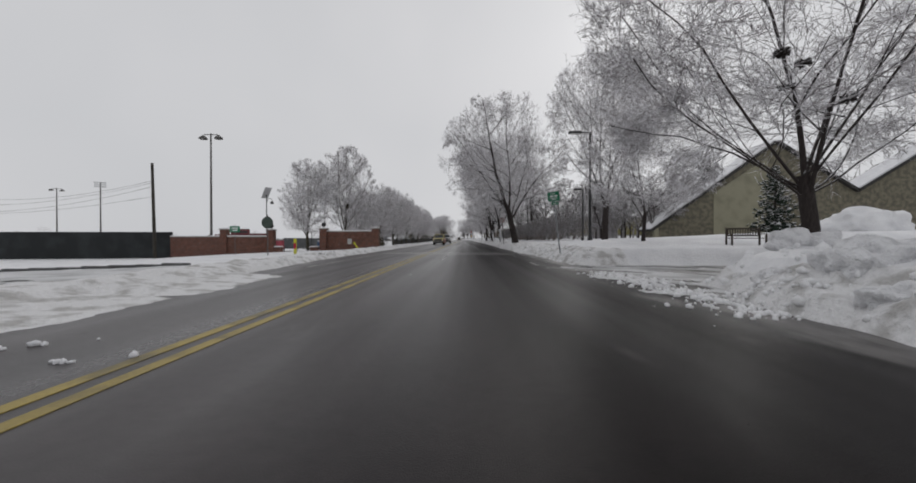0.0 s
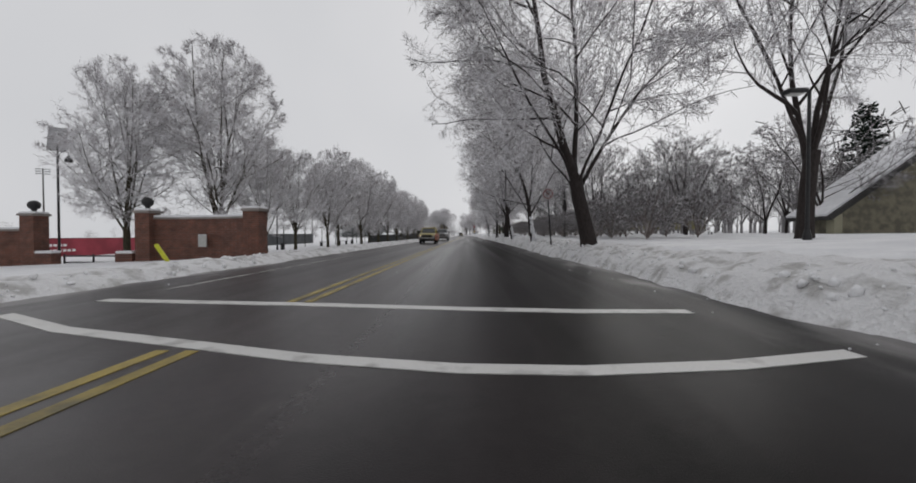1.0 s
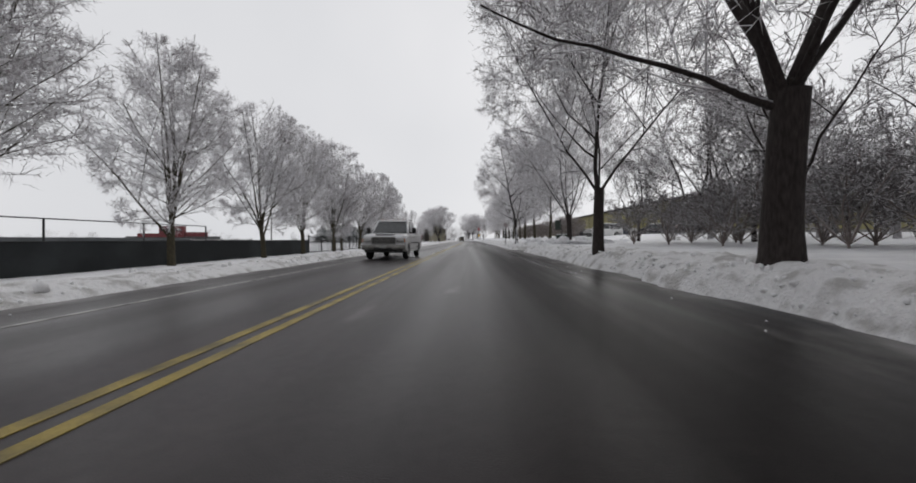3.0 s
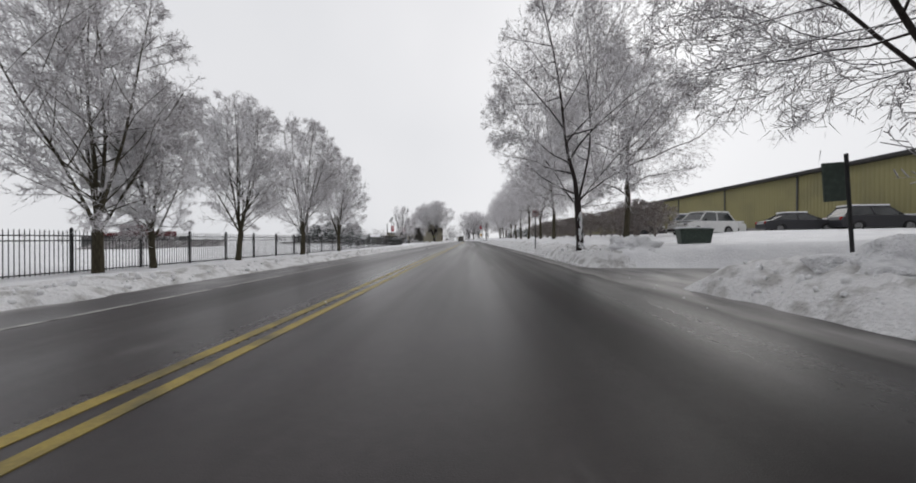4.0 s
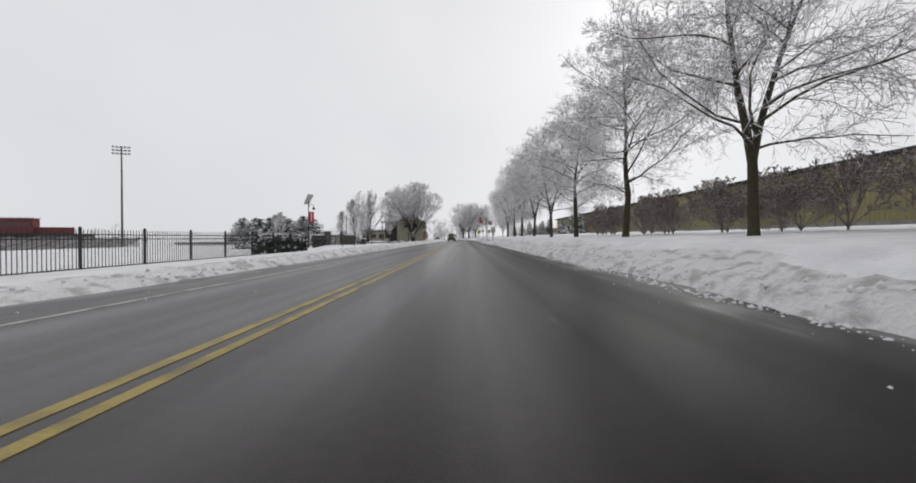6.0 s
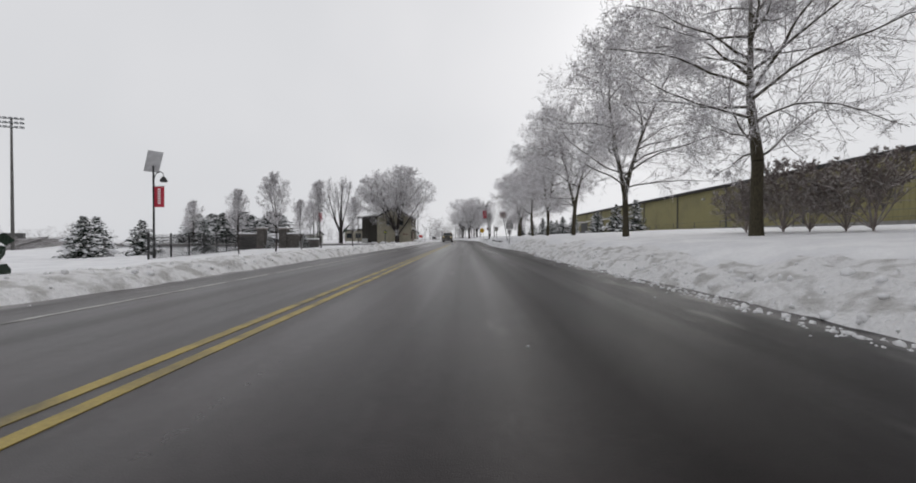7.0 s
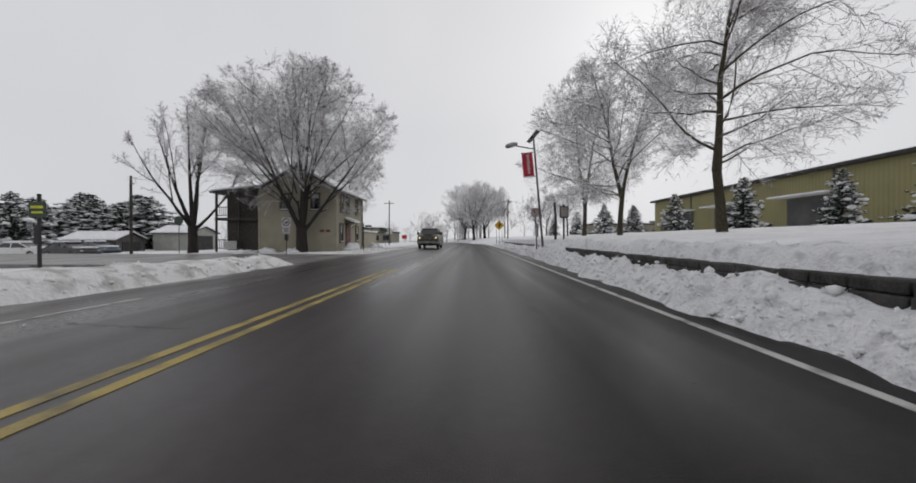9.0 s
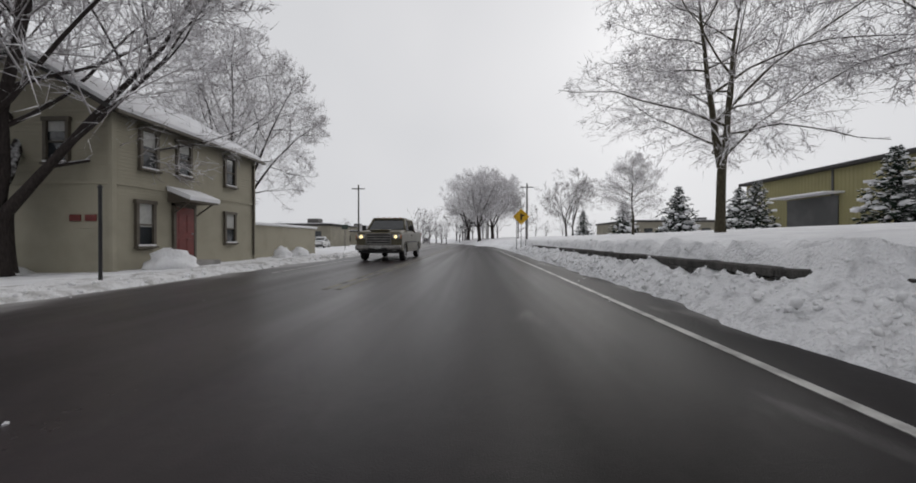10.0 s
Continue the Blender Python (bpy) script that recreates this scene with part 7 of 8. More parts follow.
def pickup(label, x, y, L, W, H, front, base, r, hood, belt, cab, lower, upper, lit=True, quad=False, stripe=None, face=None):
    """A pickup that faces -y, with its front bumper at y. hood: height of its front edge and of its rear. cab: windscreen foot, roof front, roof rear, rear foot, from the front."""
    v = thing("pickup_truck", label, "pickup truck", (x, y, 0))
    sill, (hf, hr), face = r * 1.0, hood, face or lower
    a1, a2 = front, front + base
    wing = min(hf - 0.10, belt)
    o = [(0.10, sill + 0.06), (0.05, sill + 0.25), (0.04, wing - 0.06), (0.10, wing), (cab[0] + 0.1, belt), (cab[3], belt), (cab[3] + 0.06, belt), (L - 0.06, belt + 0.02), (L, belt - 0.1), (L - 0.02, sill + 0.05)]
    o += [(a2 + r * 1.2, sill - 0.02)] + arch(a2, r * 1.2, r * 0.95)[::-1] + [(a2 - r * 1.2, sill - 0.06), (a1 + r * 1.2, sill - 0.06)] + arch(a1, r * 1.2, r * 0.95)[::-1] + [(a1 - r * 1.2, sill)]
    part("body", rounded(o, W, 0.09), lower, v)
    part("underbody", Shape().box((0, L / 2, sill + 0.02), (W * 0.5, L * 0.9, 0.16), 0.03), GRILLE, v)
    for c in (a1, a2):
        part("axle", Shape().tube([(-W * 0.42, c, r * 0.95), (0, c, r * 0.9), (W * 0.42, c, r * 0.95)], 0.06, 8), GRILLE, v)
    ho = [(0.05, wing - 0.12), (0.045, hf - 0.05), (0.12, hf), (0.6, hf + (hr - hf) * 0.55), (cab[0] + 0.1, hr), (cab[0] + 0.25, hr - 0.02), (cab[0] + 0.25, belt - 0.03), (0.4, wing - 0.12)]
    part("bonnet", rounded(ho, W * 0.955, 0.10), upper, v, "", True)
    if quad:
        part("bonnet_bulge", Shape().box((0, cab[0] * 0.52, (hf + hr) / 2 + 0.01), (W * 0.42, cab[0] * 0.86, 0.07), 0.03, segs=2), upper, v, "", True)
    # the open bed behind the cab
    for s in (-1, 1):
        part("bed_side", Shape().box((s * (W / 2 - 0.075), (cab[3] + L) / 2 + 0.04, belt + 0.03), (0.11, L - cab[3] - 0.2, 0.09), 0.035), lower, v)
    part("bed_floor", Shape().box((0, (cab[3] + L) / 2, belt + 0.005), (W - 0.26, L - cab[3] - 0.3, 0.03)), GRILLE, v, "dark load bed")
    part("tailgate", Shape().box((0, L - 0.04, belt - 0.16), (W - 0.16, 0.09, 0.50), 0.025), lower, v)
    # glasshouse
    zt, wb, wt = H - 0.08, W * 0.90, W * 0.75
    g = Shape()
    b0 = min(hr, belt) - 0.01
    lo = [(cab[0], b0), (cab[3], b0)]
    hi = [(cab[1] - 0.05, zt), (cab[2] + 0.05, zt)]
    g.add([(-wb / 2, lo[0][0], b0), (wb / 2, lo[0][0], b0), (wb / 2, lo[1][0], b0), (-wb / 2, lo[1][0], b0), (-wt / 2, hi[0][0], zt), (wt / 2, hi[0][0], zt), (wt / 2, hi[1][0], zt), (-wt / 2, hi[1][0], zt)],
          [(0, 1, 5, 4), (1, 2, 6, 5), (2, 3, 7, 6), (3, 0, 4, 7), (4, 5, 6, 7), (3, 2, 1, 0)])
    part("glasshouse", g, CAR_GLASS, v, "dark glass of the cab")
    part("roof", Shape().box((0, (cab[1] + cab[2]) / 2, H - 0.06), (wt + 0.08, cab[2] - cab[1] + 0.2, 0.13), 0.06, segs=3), upper, v, "", True)
    for s in (-1, 1):
        for k, q in [(0.0, 0.055), (1.0, 0.10)] + ([(0.52, 0.05), (0.78, 0.05)] if quad else []):
            yb, yt = lo[0][0] + (lo[1][0] - lo[0][0]) * k, hi[0][0] + (hi[1][0] - hi[0][0]) * k
            part("pillar", Shape().tube([(s * wb / 2, yb, b0 - 0.02), (s * wt / 2, yt, zt + 0.02)], q, 8), upper, v, "", True)
        part("shoulder", Shape().box((s * wb / 2, (cab[0] + cab[3]) / 2 + 0.1, belt + 0.01), (0.10, cab[3] - cab[0] - 0.1, 0.10), 0.04), upper, v)
        mi = part("mirror", Shape().box((s * (W / 2 + 0.14), cab[0] + 0.40, belt + 0.20), (0.20, 0.11, 0.27 if quad else 0.16), 0.04, segs=2), GRILLE, v, "", True)
        part("mirror_arm", Shape().tube([(s * (W / 2 - 0.1), cab[0] + 0.42, belt + 0.05), (s * (W / 2 + 0.1), cab[0] + 0.42, belt + 0.14)], 0.025, 6), GRILLE, mi)
        part("door_handle", Shape().box((s * (W / 2 + 0.005), cab[0] + (cab[3] - cab[0]) * (0.5 if quad else 0.8), belt - 0.14), (0.03, 0.20, 0.05), 0.012), GRILLE, v)
        ds = Shape()
        for yy in [cab[0] + 0.12, cab[3] - 0.08, cab[3] + 0.03] + ([cab[0] + (cab[3] - cab[0]) * 0.54] if quad else []):
            ds.box((s * (W / 2 - 0.004), yy, (belt + sill) / 2), (0.014, 0.016, belt - sill - 0.16))
        ds.box((s * (W / 2 - 0.004), (cab[0] + cab[3]) / 2, sill + 0.08), (0.014, cab[3] - cab[0] - 0.2, 0.016))
        part("door_line", ds, GRILLE, v, "dark shut lines of the door")
        part("side_trim", Shape().box((s * W / 2, L * 0.5, (belt + sill) / 2 - 0.02), (0.03, base - 2.6 * r, 0.06), 0.01), TRIM_DARK, v, "dark rubbing strip")
        hz = hf - 0.22
        hl = part("headlight", Shape().box((s * W * 0.385, 0.03, hz), (W * 0.19, 0.12, 0.20), 0.05, segs=2), UNLIT, v, "clear headlight housing", True)
        if lit:
            part("bulb", Shape().lathe([(0.075 if quad else 0.04, 0), (0.07 if quad else 0.036, 0.012), (0.02, 0.02)], (0, 0, 0), 12), LIT, hl, "glowing lamp", False, pose(s * W * 0.375, -0.022, hz, 90, 0, 0))
        part("indicator", Shape().box((s * W * 0.475, 0.06, hz), (0.06, 0.13, 0.16), 0.02), AMBER, hl)
        part("fog_lamp", Shape().lathe([(0.055, 0), (0.05, 0.02)], (0, 0, 0), 10), UNLIT, v, "", False, pose(s * W * 0.36, -0.10, sill + 0.10, 90, 0, 0))
        part("tail_light", Shape().box((s * (W / 2 - 0.06), L - 0.03, belt - 0.16), (0.12, 0.08, 0.38), 0.02), TAIL, v)
        for c in (a1, a2):
            part("wheel_lip", Shape().tube([(s * (W / 2 - 0.015), p[0], p[1]) for p in arch(c, r * 1.2, r * 0.95)], 0.03, 6), lower, v, "", True)
            wheel(v, s * (W / 2 - 0.13), c, r, s)
    gz0, gz1 = sill + 0.34, hf - 0.08
    part("front_panel", Shape().box((0, 0.06, (gz0 + gz1) / 2 - 0.04), (W * 0.93, 0.10, gz1 - gz0 + 0.10), 0.03), face, v)
    gr = part("grille", Shape().box((0, 0.0, (gz0 + gz1) / 2), (W * 0.52, 0.05, gz1 - gz0 - 0.04), 0.02), GRILLE, v, "black slatted grille")
    gw, gh, gm = W * 0.54, gz1 - gz0 - 0.02, (gz0 + gz1) / 2
    part("grille_frame", Shape().box((0, -0.03, gm + gh / 2), (gw, 0.05, 0.05), 0.015).box((0, -0.03, gm - gh / 2), (gw, 0.05, 0.05), 0.015).box((-gw / 2, -0.03, gm), (0.05, 0.048, gh), 0.015).box((gw / 2, -0.03, gm), (0.05, 0.048, gh), 0.015), CHROME if quad else TRIM_DARK, gr)
    for k in range(1, 4 if quad else 2):
        part("grille_bar", Shape().box((0, -0.035, gm - gh / 2 + k * gh / (4 if quad else 2)), (gw * 0.96, 0.03, gh * 0.11), 0.008), CHROME if quad else TRIM_DARK, gr)
    bm_ = part("front_bumper", Shape().box((0, -0.04, sill + 0.19), (W * 0.99, 0.22, 0.23), 0.06, segs=3), CHROME, v, "dull chrome bumper", True)
    part("bumper_slot", Shape().box((0, -0.145, sill + 0.13), (W * 0.42, 0.03, 0.09), 0.02), GRILLE, bm_)
    part("number_plate", Shape().box((0, -0.155, sill + 0.21), (0.30, 0.012, 0.13)), UNLIT, bm_, "blank pale plate")
    part("air_dam", Shape().box((0, 0.06, sill + 0.02), (W * 0.88, 0.16, 0.16), 0.03), GRILLE, v)
    part("rear_bumper", Shape().box((0, L + 0.03, sill + 0.14), (W * 0.94, 0.16, 0.18), 0.04), CHROME, v)
    for q in (-0.35, 0.30):
        part("wiper", Shape().tube([(q, cab[0] + 0.02, hr + 0.02), (q + 0.5, cab[0] + 0.14, hr + 0.07)], 0.012, 4), GRILLE, v)
    if stripe:
        for s in (-1, 1):
            for k in range(5):
                part("lettering", Shape().box((s * (W / 2 + 0.004), cab[0] + 0.35 + k * 0.17, belt - 0.27), (0.006, 0.11, 0.09)), stripe, v, "dark blue unreadable lettering")
    if quad:
        for k in range(5):
            part("roof_lamp", Shape().box((-W * 0.26 + k * W * 0.13, cab[1] + 0.05, H + 0.01), (0.10, 0.08, 0.04), 0.015), AMBER, v)
    return v


ORANGE, CREAM, NAVY = car_paint("orange_paint", (0.60, 0.115, 0.012)), car_paint("yellow_cream_paint", (0.36, 0.30, 0.10)), mat("navy_ink", (0.02, 0.03, 0.12), 0.5)
SILVER, OLIVE_PAINT = car_paint("silver_paint", (0.52, 0.52, 0.53), 0.3, 0.35), car_paint("dark_olive_paint", (0.070, 0.058, 0.028), 0.35, 0.0)
truck = pickup("orange and pale yellow pickup with lit headlights", -4.12, 59.25, 4.95, 1.76, 1.70, 0.86, 2.82, 0.355, (0.98, 1.12), 1.06, (1.18, 1.98, 2.55, 2.70), ORANGE, CREAM, True, False, NAVY, CREAM)
for k in (-1, 1):
    part("upper_band", Shape().box((k * 0.868, 3.0, 1.015), (0.03, 3.66, 0.13), 0.012), CREAM, truck, "pale yellow band along the upper body")
    part("mud_flap", Shape().box((k * 0.74, 1.34, 0.32), (0.22, 0.02, 0.28), 0.008), GRILLE, truck)
pickup("silver extended-cab pickup on the wet road", -4.05, 79.9, 5.7, 1.98, 1.90, 0.95, 3.55, 0.40, (1.12, 1.24), 1.18, (1.30, 2.12, 3.35, 3.58), SILVER, SILVER, False, True)
pickup("dark olive crew-cab pickup with lit headlights", -3.75, 223.8, 6.1, 2.03, 2.02, 1.0, 3.96, 0.42, (1.30, 1.42), 1.32, (1.38, 2.12, 3.75, 3.96), OLIVE_PAINT, OLIVE_PAINT, True, True)


def parked(label, x, y, turn, L, W, H, belt, r, paint, roof, snow=0.1, z=None, group="snow-covered cars"):
    """A parked car. roof: windscreen foot, roof front, roof rear, rear foot from the front."""
    v = thing("parked_car", label, "car", (x, y, land(x, y) - 0.22 if z is None else z), turn, group)
    sill, a1, a2 = r * 0.8, L * 0.19, L * 0.80
    o = [(0.06, sill), (0.0, sill + 0.2), (0.05, belt - 0.25), (0.25, belt - 0.10), (roof[0], belt), (roof[3], belt + 0.02), (L - 0.1, belt - 0.08), (L, belt - 0.3), (L - 0.05, sill)]
    o += [(a2 + r * 1.15, sill)] + arch(a2, r * 1.15, r * 0.9)[::-1] + [(a2 - r * 1.15, sill - 0.03), (a1 + r * 1.15, sill - 0.03)] + arch(a1, r * 1.15, r * 0.9)[::-1] + [(a1 - r * 1.15, sill)]
    o = [(p[0] - L / 2, p[1]) for p in o]
    part("body", rounded(o, W, 0.08), paint, v)
    wb, wt, zt = W * 0.88, W * 0.70, H - 0.07
    f = [q - L / 2 for q in roof]
    g = Shape().add([(-wb / 2, f[0], belt), (wb / 2, f[0], belt), (wb / 2, f[3], belt), (-wb / 2, f[3], belt), (-wt / 2, f[1], zt), (wt / 2, f[1], zt), (wt / 2, f[2], zt), (-wt / 2, f[2], zt)],
                    [(0, 1, 5, 4), (1, 2, 6, 5), (2, 3, 7, 6), (3, 0, 4, 7), (4, 5, 6, 7), (3, 2, 1, 0)])
    part("glasshouse", g, CAR_GLASS, v, "dark side glass")
    part("roof", Shape().box((0, (f[1] + f[2]) / 2, H - 0.03), (wt + 0.04, f[2] - f[1] + 0.1, 0.09), 0.04, segs=3), paint, v, "", True)
    for s in (-1, 1):
        for k in (0.0, 0.48, 1.0):
            part("pillar", Shape().tube([(s * wb / 2, f[0] + (f[3] - f[0]) * k, belt), (s * wt / 2, f[1] + (f[2] - f[1]) * k, zt)], 0.045, 6), paint, v)
        part("mirror", Shape().box((s * (W / 2 + 0.08), f[0] + 0.35, belt + 0.08), (0.16, 0.1, 0.14), 0.03), GRILLE, v)
        part("headlight", Shape().box((s * W * 0.37, -L / 2 + 0.06, belt - 0.26), (0.3, 0.12, 0.14), 0.03), UNLIT, v)
        part("tail_light", Shape().box((s * W * 0.40, L / 2 - 0.05, belt - 0.2), (0.2, 0.1, 0.24), 0.03), TAIL, v)
        for c in (a1 - L / 2, a2 - L / 2):
            wheel(v, s * (W / 2 - 0.12), c, r, s)
    part("bumper", Shape().box((0, -L / 2 + 0.02, sill + 0.14), (W * 0.94, 0.14, 0.2), 0.05), GRILLE, v)
    if snow:
        part("roof_snow", Shape().box((0, (f[1] + f[2]) / 2, H + snow / 2), (wt + 0.02, f[2] - f[1] + 0.1, snow), snow * 0.42, segs=3), SNOW_CLEAN, v, "thick snow on the roof", True)
        part("bonnet_snow", Shape().box((0, -L / 2 + roof[0] * 0.55, belt + snow * 0.2), (W * 0.82, roof[0] * 0.8, snow), snow * 0.4, segs=3), SNOW_CLEAN, v, "snow on the bonnet", True)
    return v


P_WHITE, P_DARK, P_BLUE = car_paint("white_car_paint", (0.66, 0.66, 0.65), 0.35, 0.0), car_paint("charcoal_car_paint", (0.045, 0.045, 0.05)), car_paint("slate_blue_car_paint", (0.08, 0.10, 0.14))
SED, SUVR = (1.15, 2.0, 3.35, 4.1), (1.2, 1.9, 4.1, 4.55)
parked("white sport utility car parked beyond the snowbank", 17.2, 113.0, -72, 4.8, 1.9, 1.82, 1.12, 0.38, P_WHITE, SUVR, 0.04)
for k, (x, y, t, w) in enumerate(((17.5, 124, 60, 0), (20.0, 118, 70, 1), (24.5, 113.5, 75, 0), (28.0, 111.5, 80, 1), (23.0, 121, 70, 1))):
    p = (P_DARK, P_BLUE, P_DARK, P_DARK, P_WHITE)[k]
    if w:
        parked("parked estate car buried under thick snow", x, y, t, 4.8, 1.9, 1.75, 1.1, 0.37, p, SUVR, 0.12)
    else:
        parked("parked saloon car buried under thick snow", x, y, t, 4.7, 1.8, 1.45, 0.95, 0.33, p, SED, 0.12)
for k, (x, y, t) in enumerate(((-36.5, 222, 80), (-43.0, 223.5, 100), (-40.5, 228.5, 75))):
    parked("parked saloon car buried under thick snow", x, y, t, 4.7, 1.8, 1.45, 0.95, 0.33, (P_DARK, P_WHITE, P_BLUE)[k], SED, 0.16)
for x, y, t in ((-22, 262, 10), (-24.5, 262, 8), (-27, 262.5, 12)):
    parked("parked saloon car buried under thick snow", x, y, t, 4.7, 1.8, 1.45, 0.95, 0.33, P_WHITE, SED, 0.16, -0.2)
parked("dark car far down the road", bend(330) + 0.8, 330, 180, 4.6, 1.8, 1.5, 0.98, 0.33, P_DARK, SED, 0, 0.0, "distant traffic")

# ---- stadium stands and far things across the fields ----
SEAT = mat("grey_bleacher_boards", (0.26, 0.25, 0.25), 0.8, var=0.2, scale=0.6)
BOARD_SNOW = mat("snowy_bleacher_boards", (0.30, 0.28, 0.28), 0.8, var=0.25, scale=0.8, second=(0.62, 0.60, 0.61), mask=(0.40, 0.6))
st = thing("bleachers", "snowy grey bleachers with a red press box", "bleachers", (-122, 228.5, -3.5), 19)
for k in range(13):
    part("tier", Shape().box((-4, k * 1.5, 0.30 + k * 0.15), (44, 1.45, 0.72 + k * 0.30), 0.02), BOARD_SNOW, st)
    part("seat_board", Shape().box((-4, k * 1.5 - 0.3, 0.92 + k * 0.30), (44, 0.35, 0.10)), SEAT, st, "grey seat plank")
for k in range(7):
    part("aisle", Shape().add([(-22 + k * 6.6, -0.6, 0.98), (-21.0 + k * 6.6, -0.6, 0.98), (-21.0 + k * 6.6, 18.2, 4.75), (-22 + k * 6.6, 18.2, 4.75), (-22 + k * 6.6, -0.6, 0.2), (-21.0 + k * 6.6, -0.6, 0.2), (-21.0 + k * 6.6, 18.2, 4.0), (-22 + k * 6.6, 18.2, 4.0)], [(0, 1, 2, 3), (4, 7, 6, 5), (0, 4, 5, 1), (1, 5, 6, 2), (2, 6, 7, 3), (3, 7, 4, 0)]), SEAT, st, "dark stepped aisle")
part("front_wall", Shape().box((-4, -1.3, 0.35), (44, 0.4, 0.9), 0.02), GREY_CLAD, st, "dark wall under the front row")
pb = part("press_box", Shape().box((-18.5, 26, 8.2), (10.4, 3.2, 5.4), 0.05), RED_BRICK_FAR, st, "red press box")
part("press_window", Shape().box((-18.5, 24.38, 8.9), (9.0, 0.06, 1.0)), CAR_GLASS, pb)
part("press_roof", Shape().box((-18.5, 26, 11.0), (11.2, 4.0, 0.3), 0.05), SNOW_CLEAN, pb)
part("wing_wall", Shape().box((-8.2, 26, 6.9), (9.6, 1.0, 2.2), 0.05), RED_BRICK_FAR, st)
part("wing_wall", Shape().box((-28.5, 26, 6.4), (9.0, 1.0, 1.8), 0.05), RED_BRICK_FAR, st)
part("back_wall", Shape().box((-18, 26.5, 2.6), (40, 1.0, 6.5), 0.05), GREY_CLAD, st)
for i, (x, y, h) in enumerate(((-26, 171, 0.6), (-28, 173, 0.7), (-24.5, 174, 0.62), (-30, 176, 0.75), (-22.5, 178, 0.58), (-49, 245, 1.85), (-53, 248, 2.0), (-58, 244, 1.95), (-62, 248, 2.1), (-67, 245, 1.9), (-73, 248, 2.0), (-51, 242.5, 1.6), (-55.5, 243, 1.75), (-64.5, 243, 1.8), (-70, 242.5, 1.7), (-57, 234, 1.72), (-21.7, 187.4, 0.34), (-17.9, 187.6, 0.36), (33.5, 53.5, 2.5), (27.6, 34.3, 1.45))):
    t = thing("evergreen", "dark broad evergreen bowed under snow", "evergreen", (x, y, land(x, y) - 0.05), i * 63 % 360, "evergreens")
    w = 2.6 if (x, y) == (-57, 234) else h * (2.1 if h > 1.5 and x < 0 else 1.0 if x > 0 else 1.25)
    t.scale = (w, w, h)
    for nm, me in list(zip(("trunk", "foliage", "snow_load"), CON[i % 3]))[:2 if x > 0 else 3]:
        o = new(nm, me)
        o.parent = t
        if nm == "snow_load":
            tagged(o, kind="stuff")
hd = thing("hedge", "dark twiggy hedge along the end of the iron fence", "hedge", (-13.7, 152.9, -0.25))
rg = random.Random(2)
for nm, m in (("leaf_mass", NEEDLE), ("snow_crust", SNOW_CLEAN)):
    s = Shape()
    for i in range(40):
        if nm == "leaf_mass":
            s.blob((rg.uniform(-0.25, 0.2), rg.uniform(-3.5, 3.5), rg.uniform(0.2, 1.15)), (0.30, 0.50, 0.36), i, 2, 0.8)
        elif i < 12:
            s.blob((rg.uniform(-0.25, 0.2), rg.uniform(-3.5, 3.5), 1.45), (0.24, 0.4, 0.05), i, 2, 0.5)
    part(nm, s, m, hd, "", nm != "leaf_mass")

# trees at the bend and beyond
for i, (k, x, y, s, w) in enumerate((("maple", 1.5, 284, 1.25, 1.1), ("maple", 4.5, 291, 1.3, 1.1), ("maple", -1.0, 298, 1.35, 1.1), ("wood", 13.5, 262, 1.1, 1.1), ("wood", 18.0, 276, 1.2, 1.1), ("wood", 9.0, 282, 1.0, 1.0), ("plane", 13.0, 238, 0.55, 1.0))):
    tree(k, 31 + i % 4 if k != "wood" else 51 + i % 3, x, y, "frosted tree beside the bend of the road", "trees by the bend", s, w)
fv, ff, n0 = [], [], 0
rg = np.random.default_rng(4)
(fa, fb), (fc, fd) = tree_meshes("far", 7)
one_v = np.concatenate([fa, fc])
quads, tris = fb[0], fd[0] + len(fa)
Q, T = [], []
places = [(rg.uniform(-420, -150), rg.uniform(180, 420)) for _ in range(34)] + [(rg.uniform(-130, -30), rg.uniform(300, 420)) for _ in range(30)] + [(rg.uniform(25, 190), rg.uniform(300, 420)) for _ in range(26)] + [(rg.uniform(60, 200), rg.uniform(20, 100)) for _ in range(14)]
places += [(rg.uniform(17, 62), rg.uniform(50, 98)) for _ in range(110)] + [(rg.uniform(-10, 14) + bend(300), rg.uniform(293, 318)) for _ in range(26)] + [(rg.uniform(-70, -14) + bend(330), rg.uniform(330, 400)) for _ in range(12)]
for x, y in places:
    a, s = rg.uniform(0, 6.28), rg.uniform(0.6, 1.25)
    c, q = math.cos(a), math.sin(a)
    v = one_v @ np.array([[c, q, 0], [-q, c, 0], [0, 0, 1]]) * s + np.array([x, y, land(x, y)])
    Q.append(quads + n0)
    T.append(tris + n0)
    fv.append(v)
    n0 += len(v)
tagged(new("distant_trees", mesh_from("distant_trees", np.concatenate(fv), [np.concatenate(Q), np.concatenate(T)], TWIG_FAR)), "far line of grey frosted bare trees", "woodland", kind="stuff")

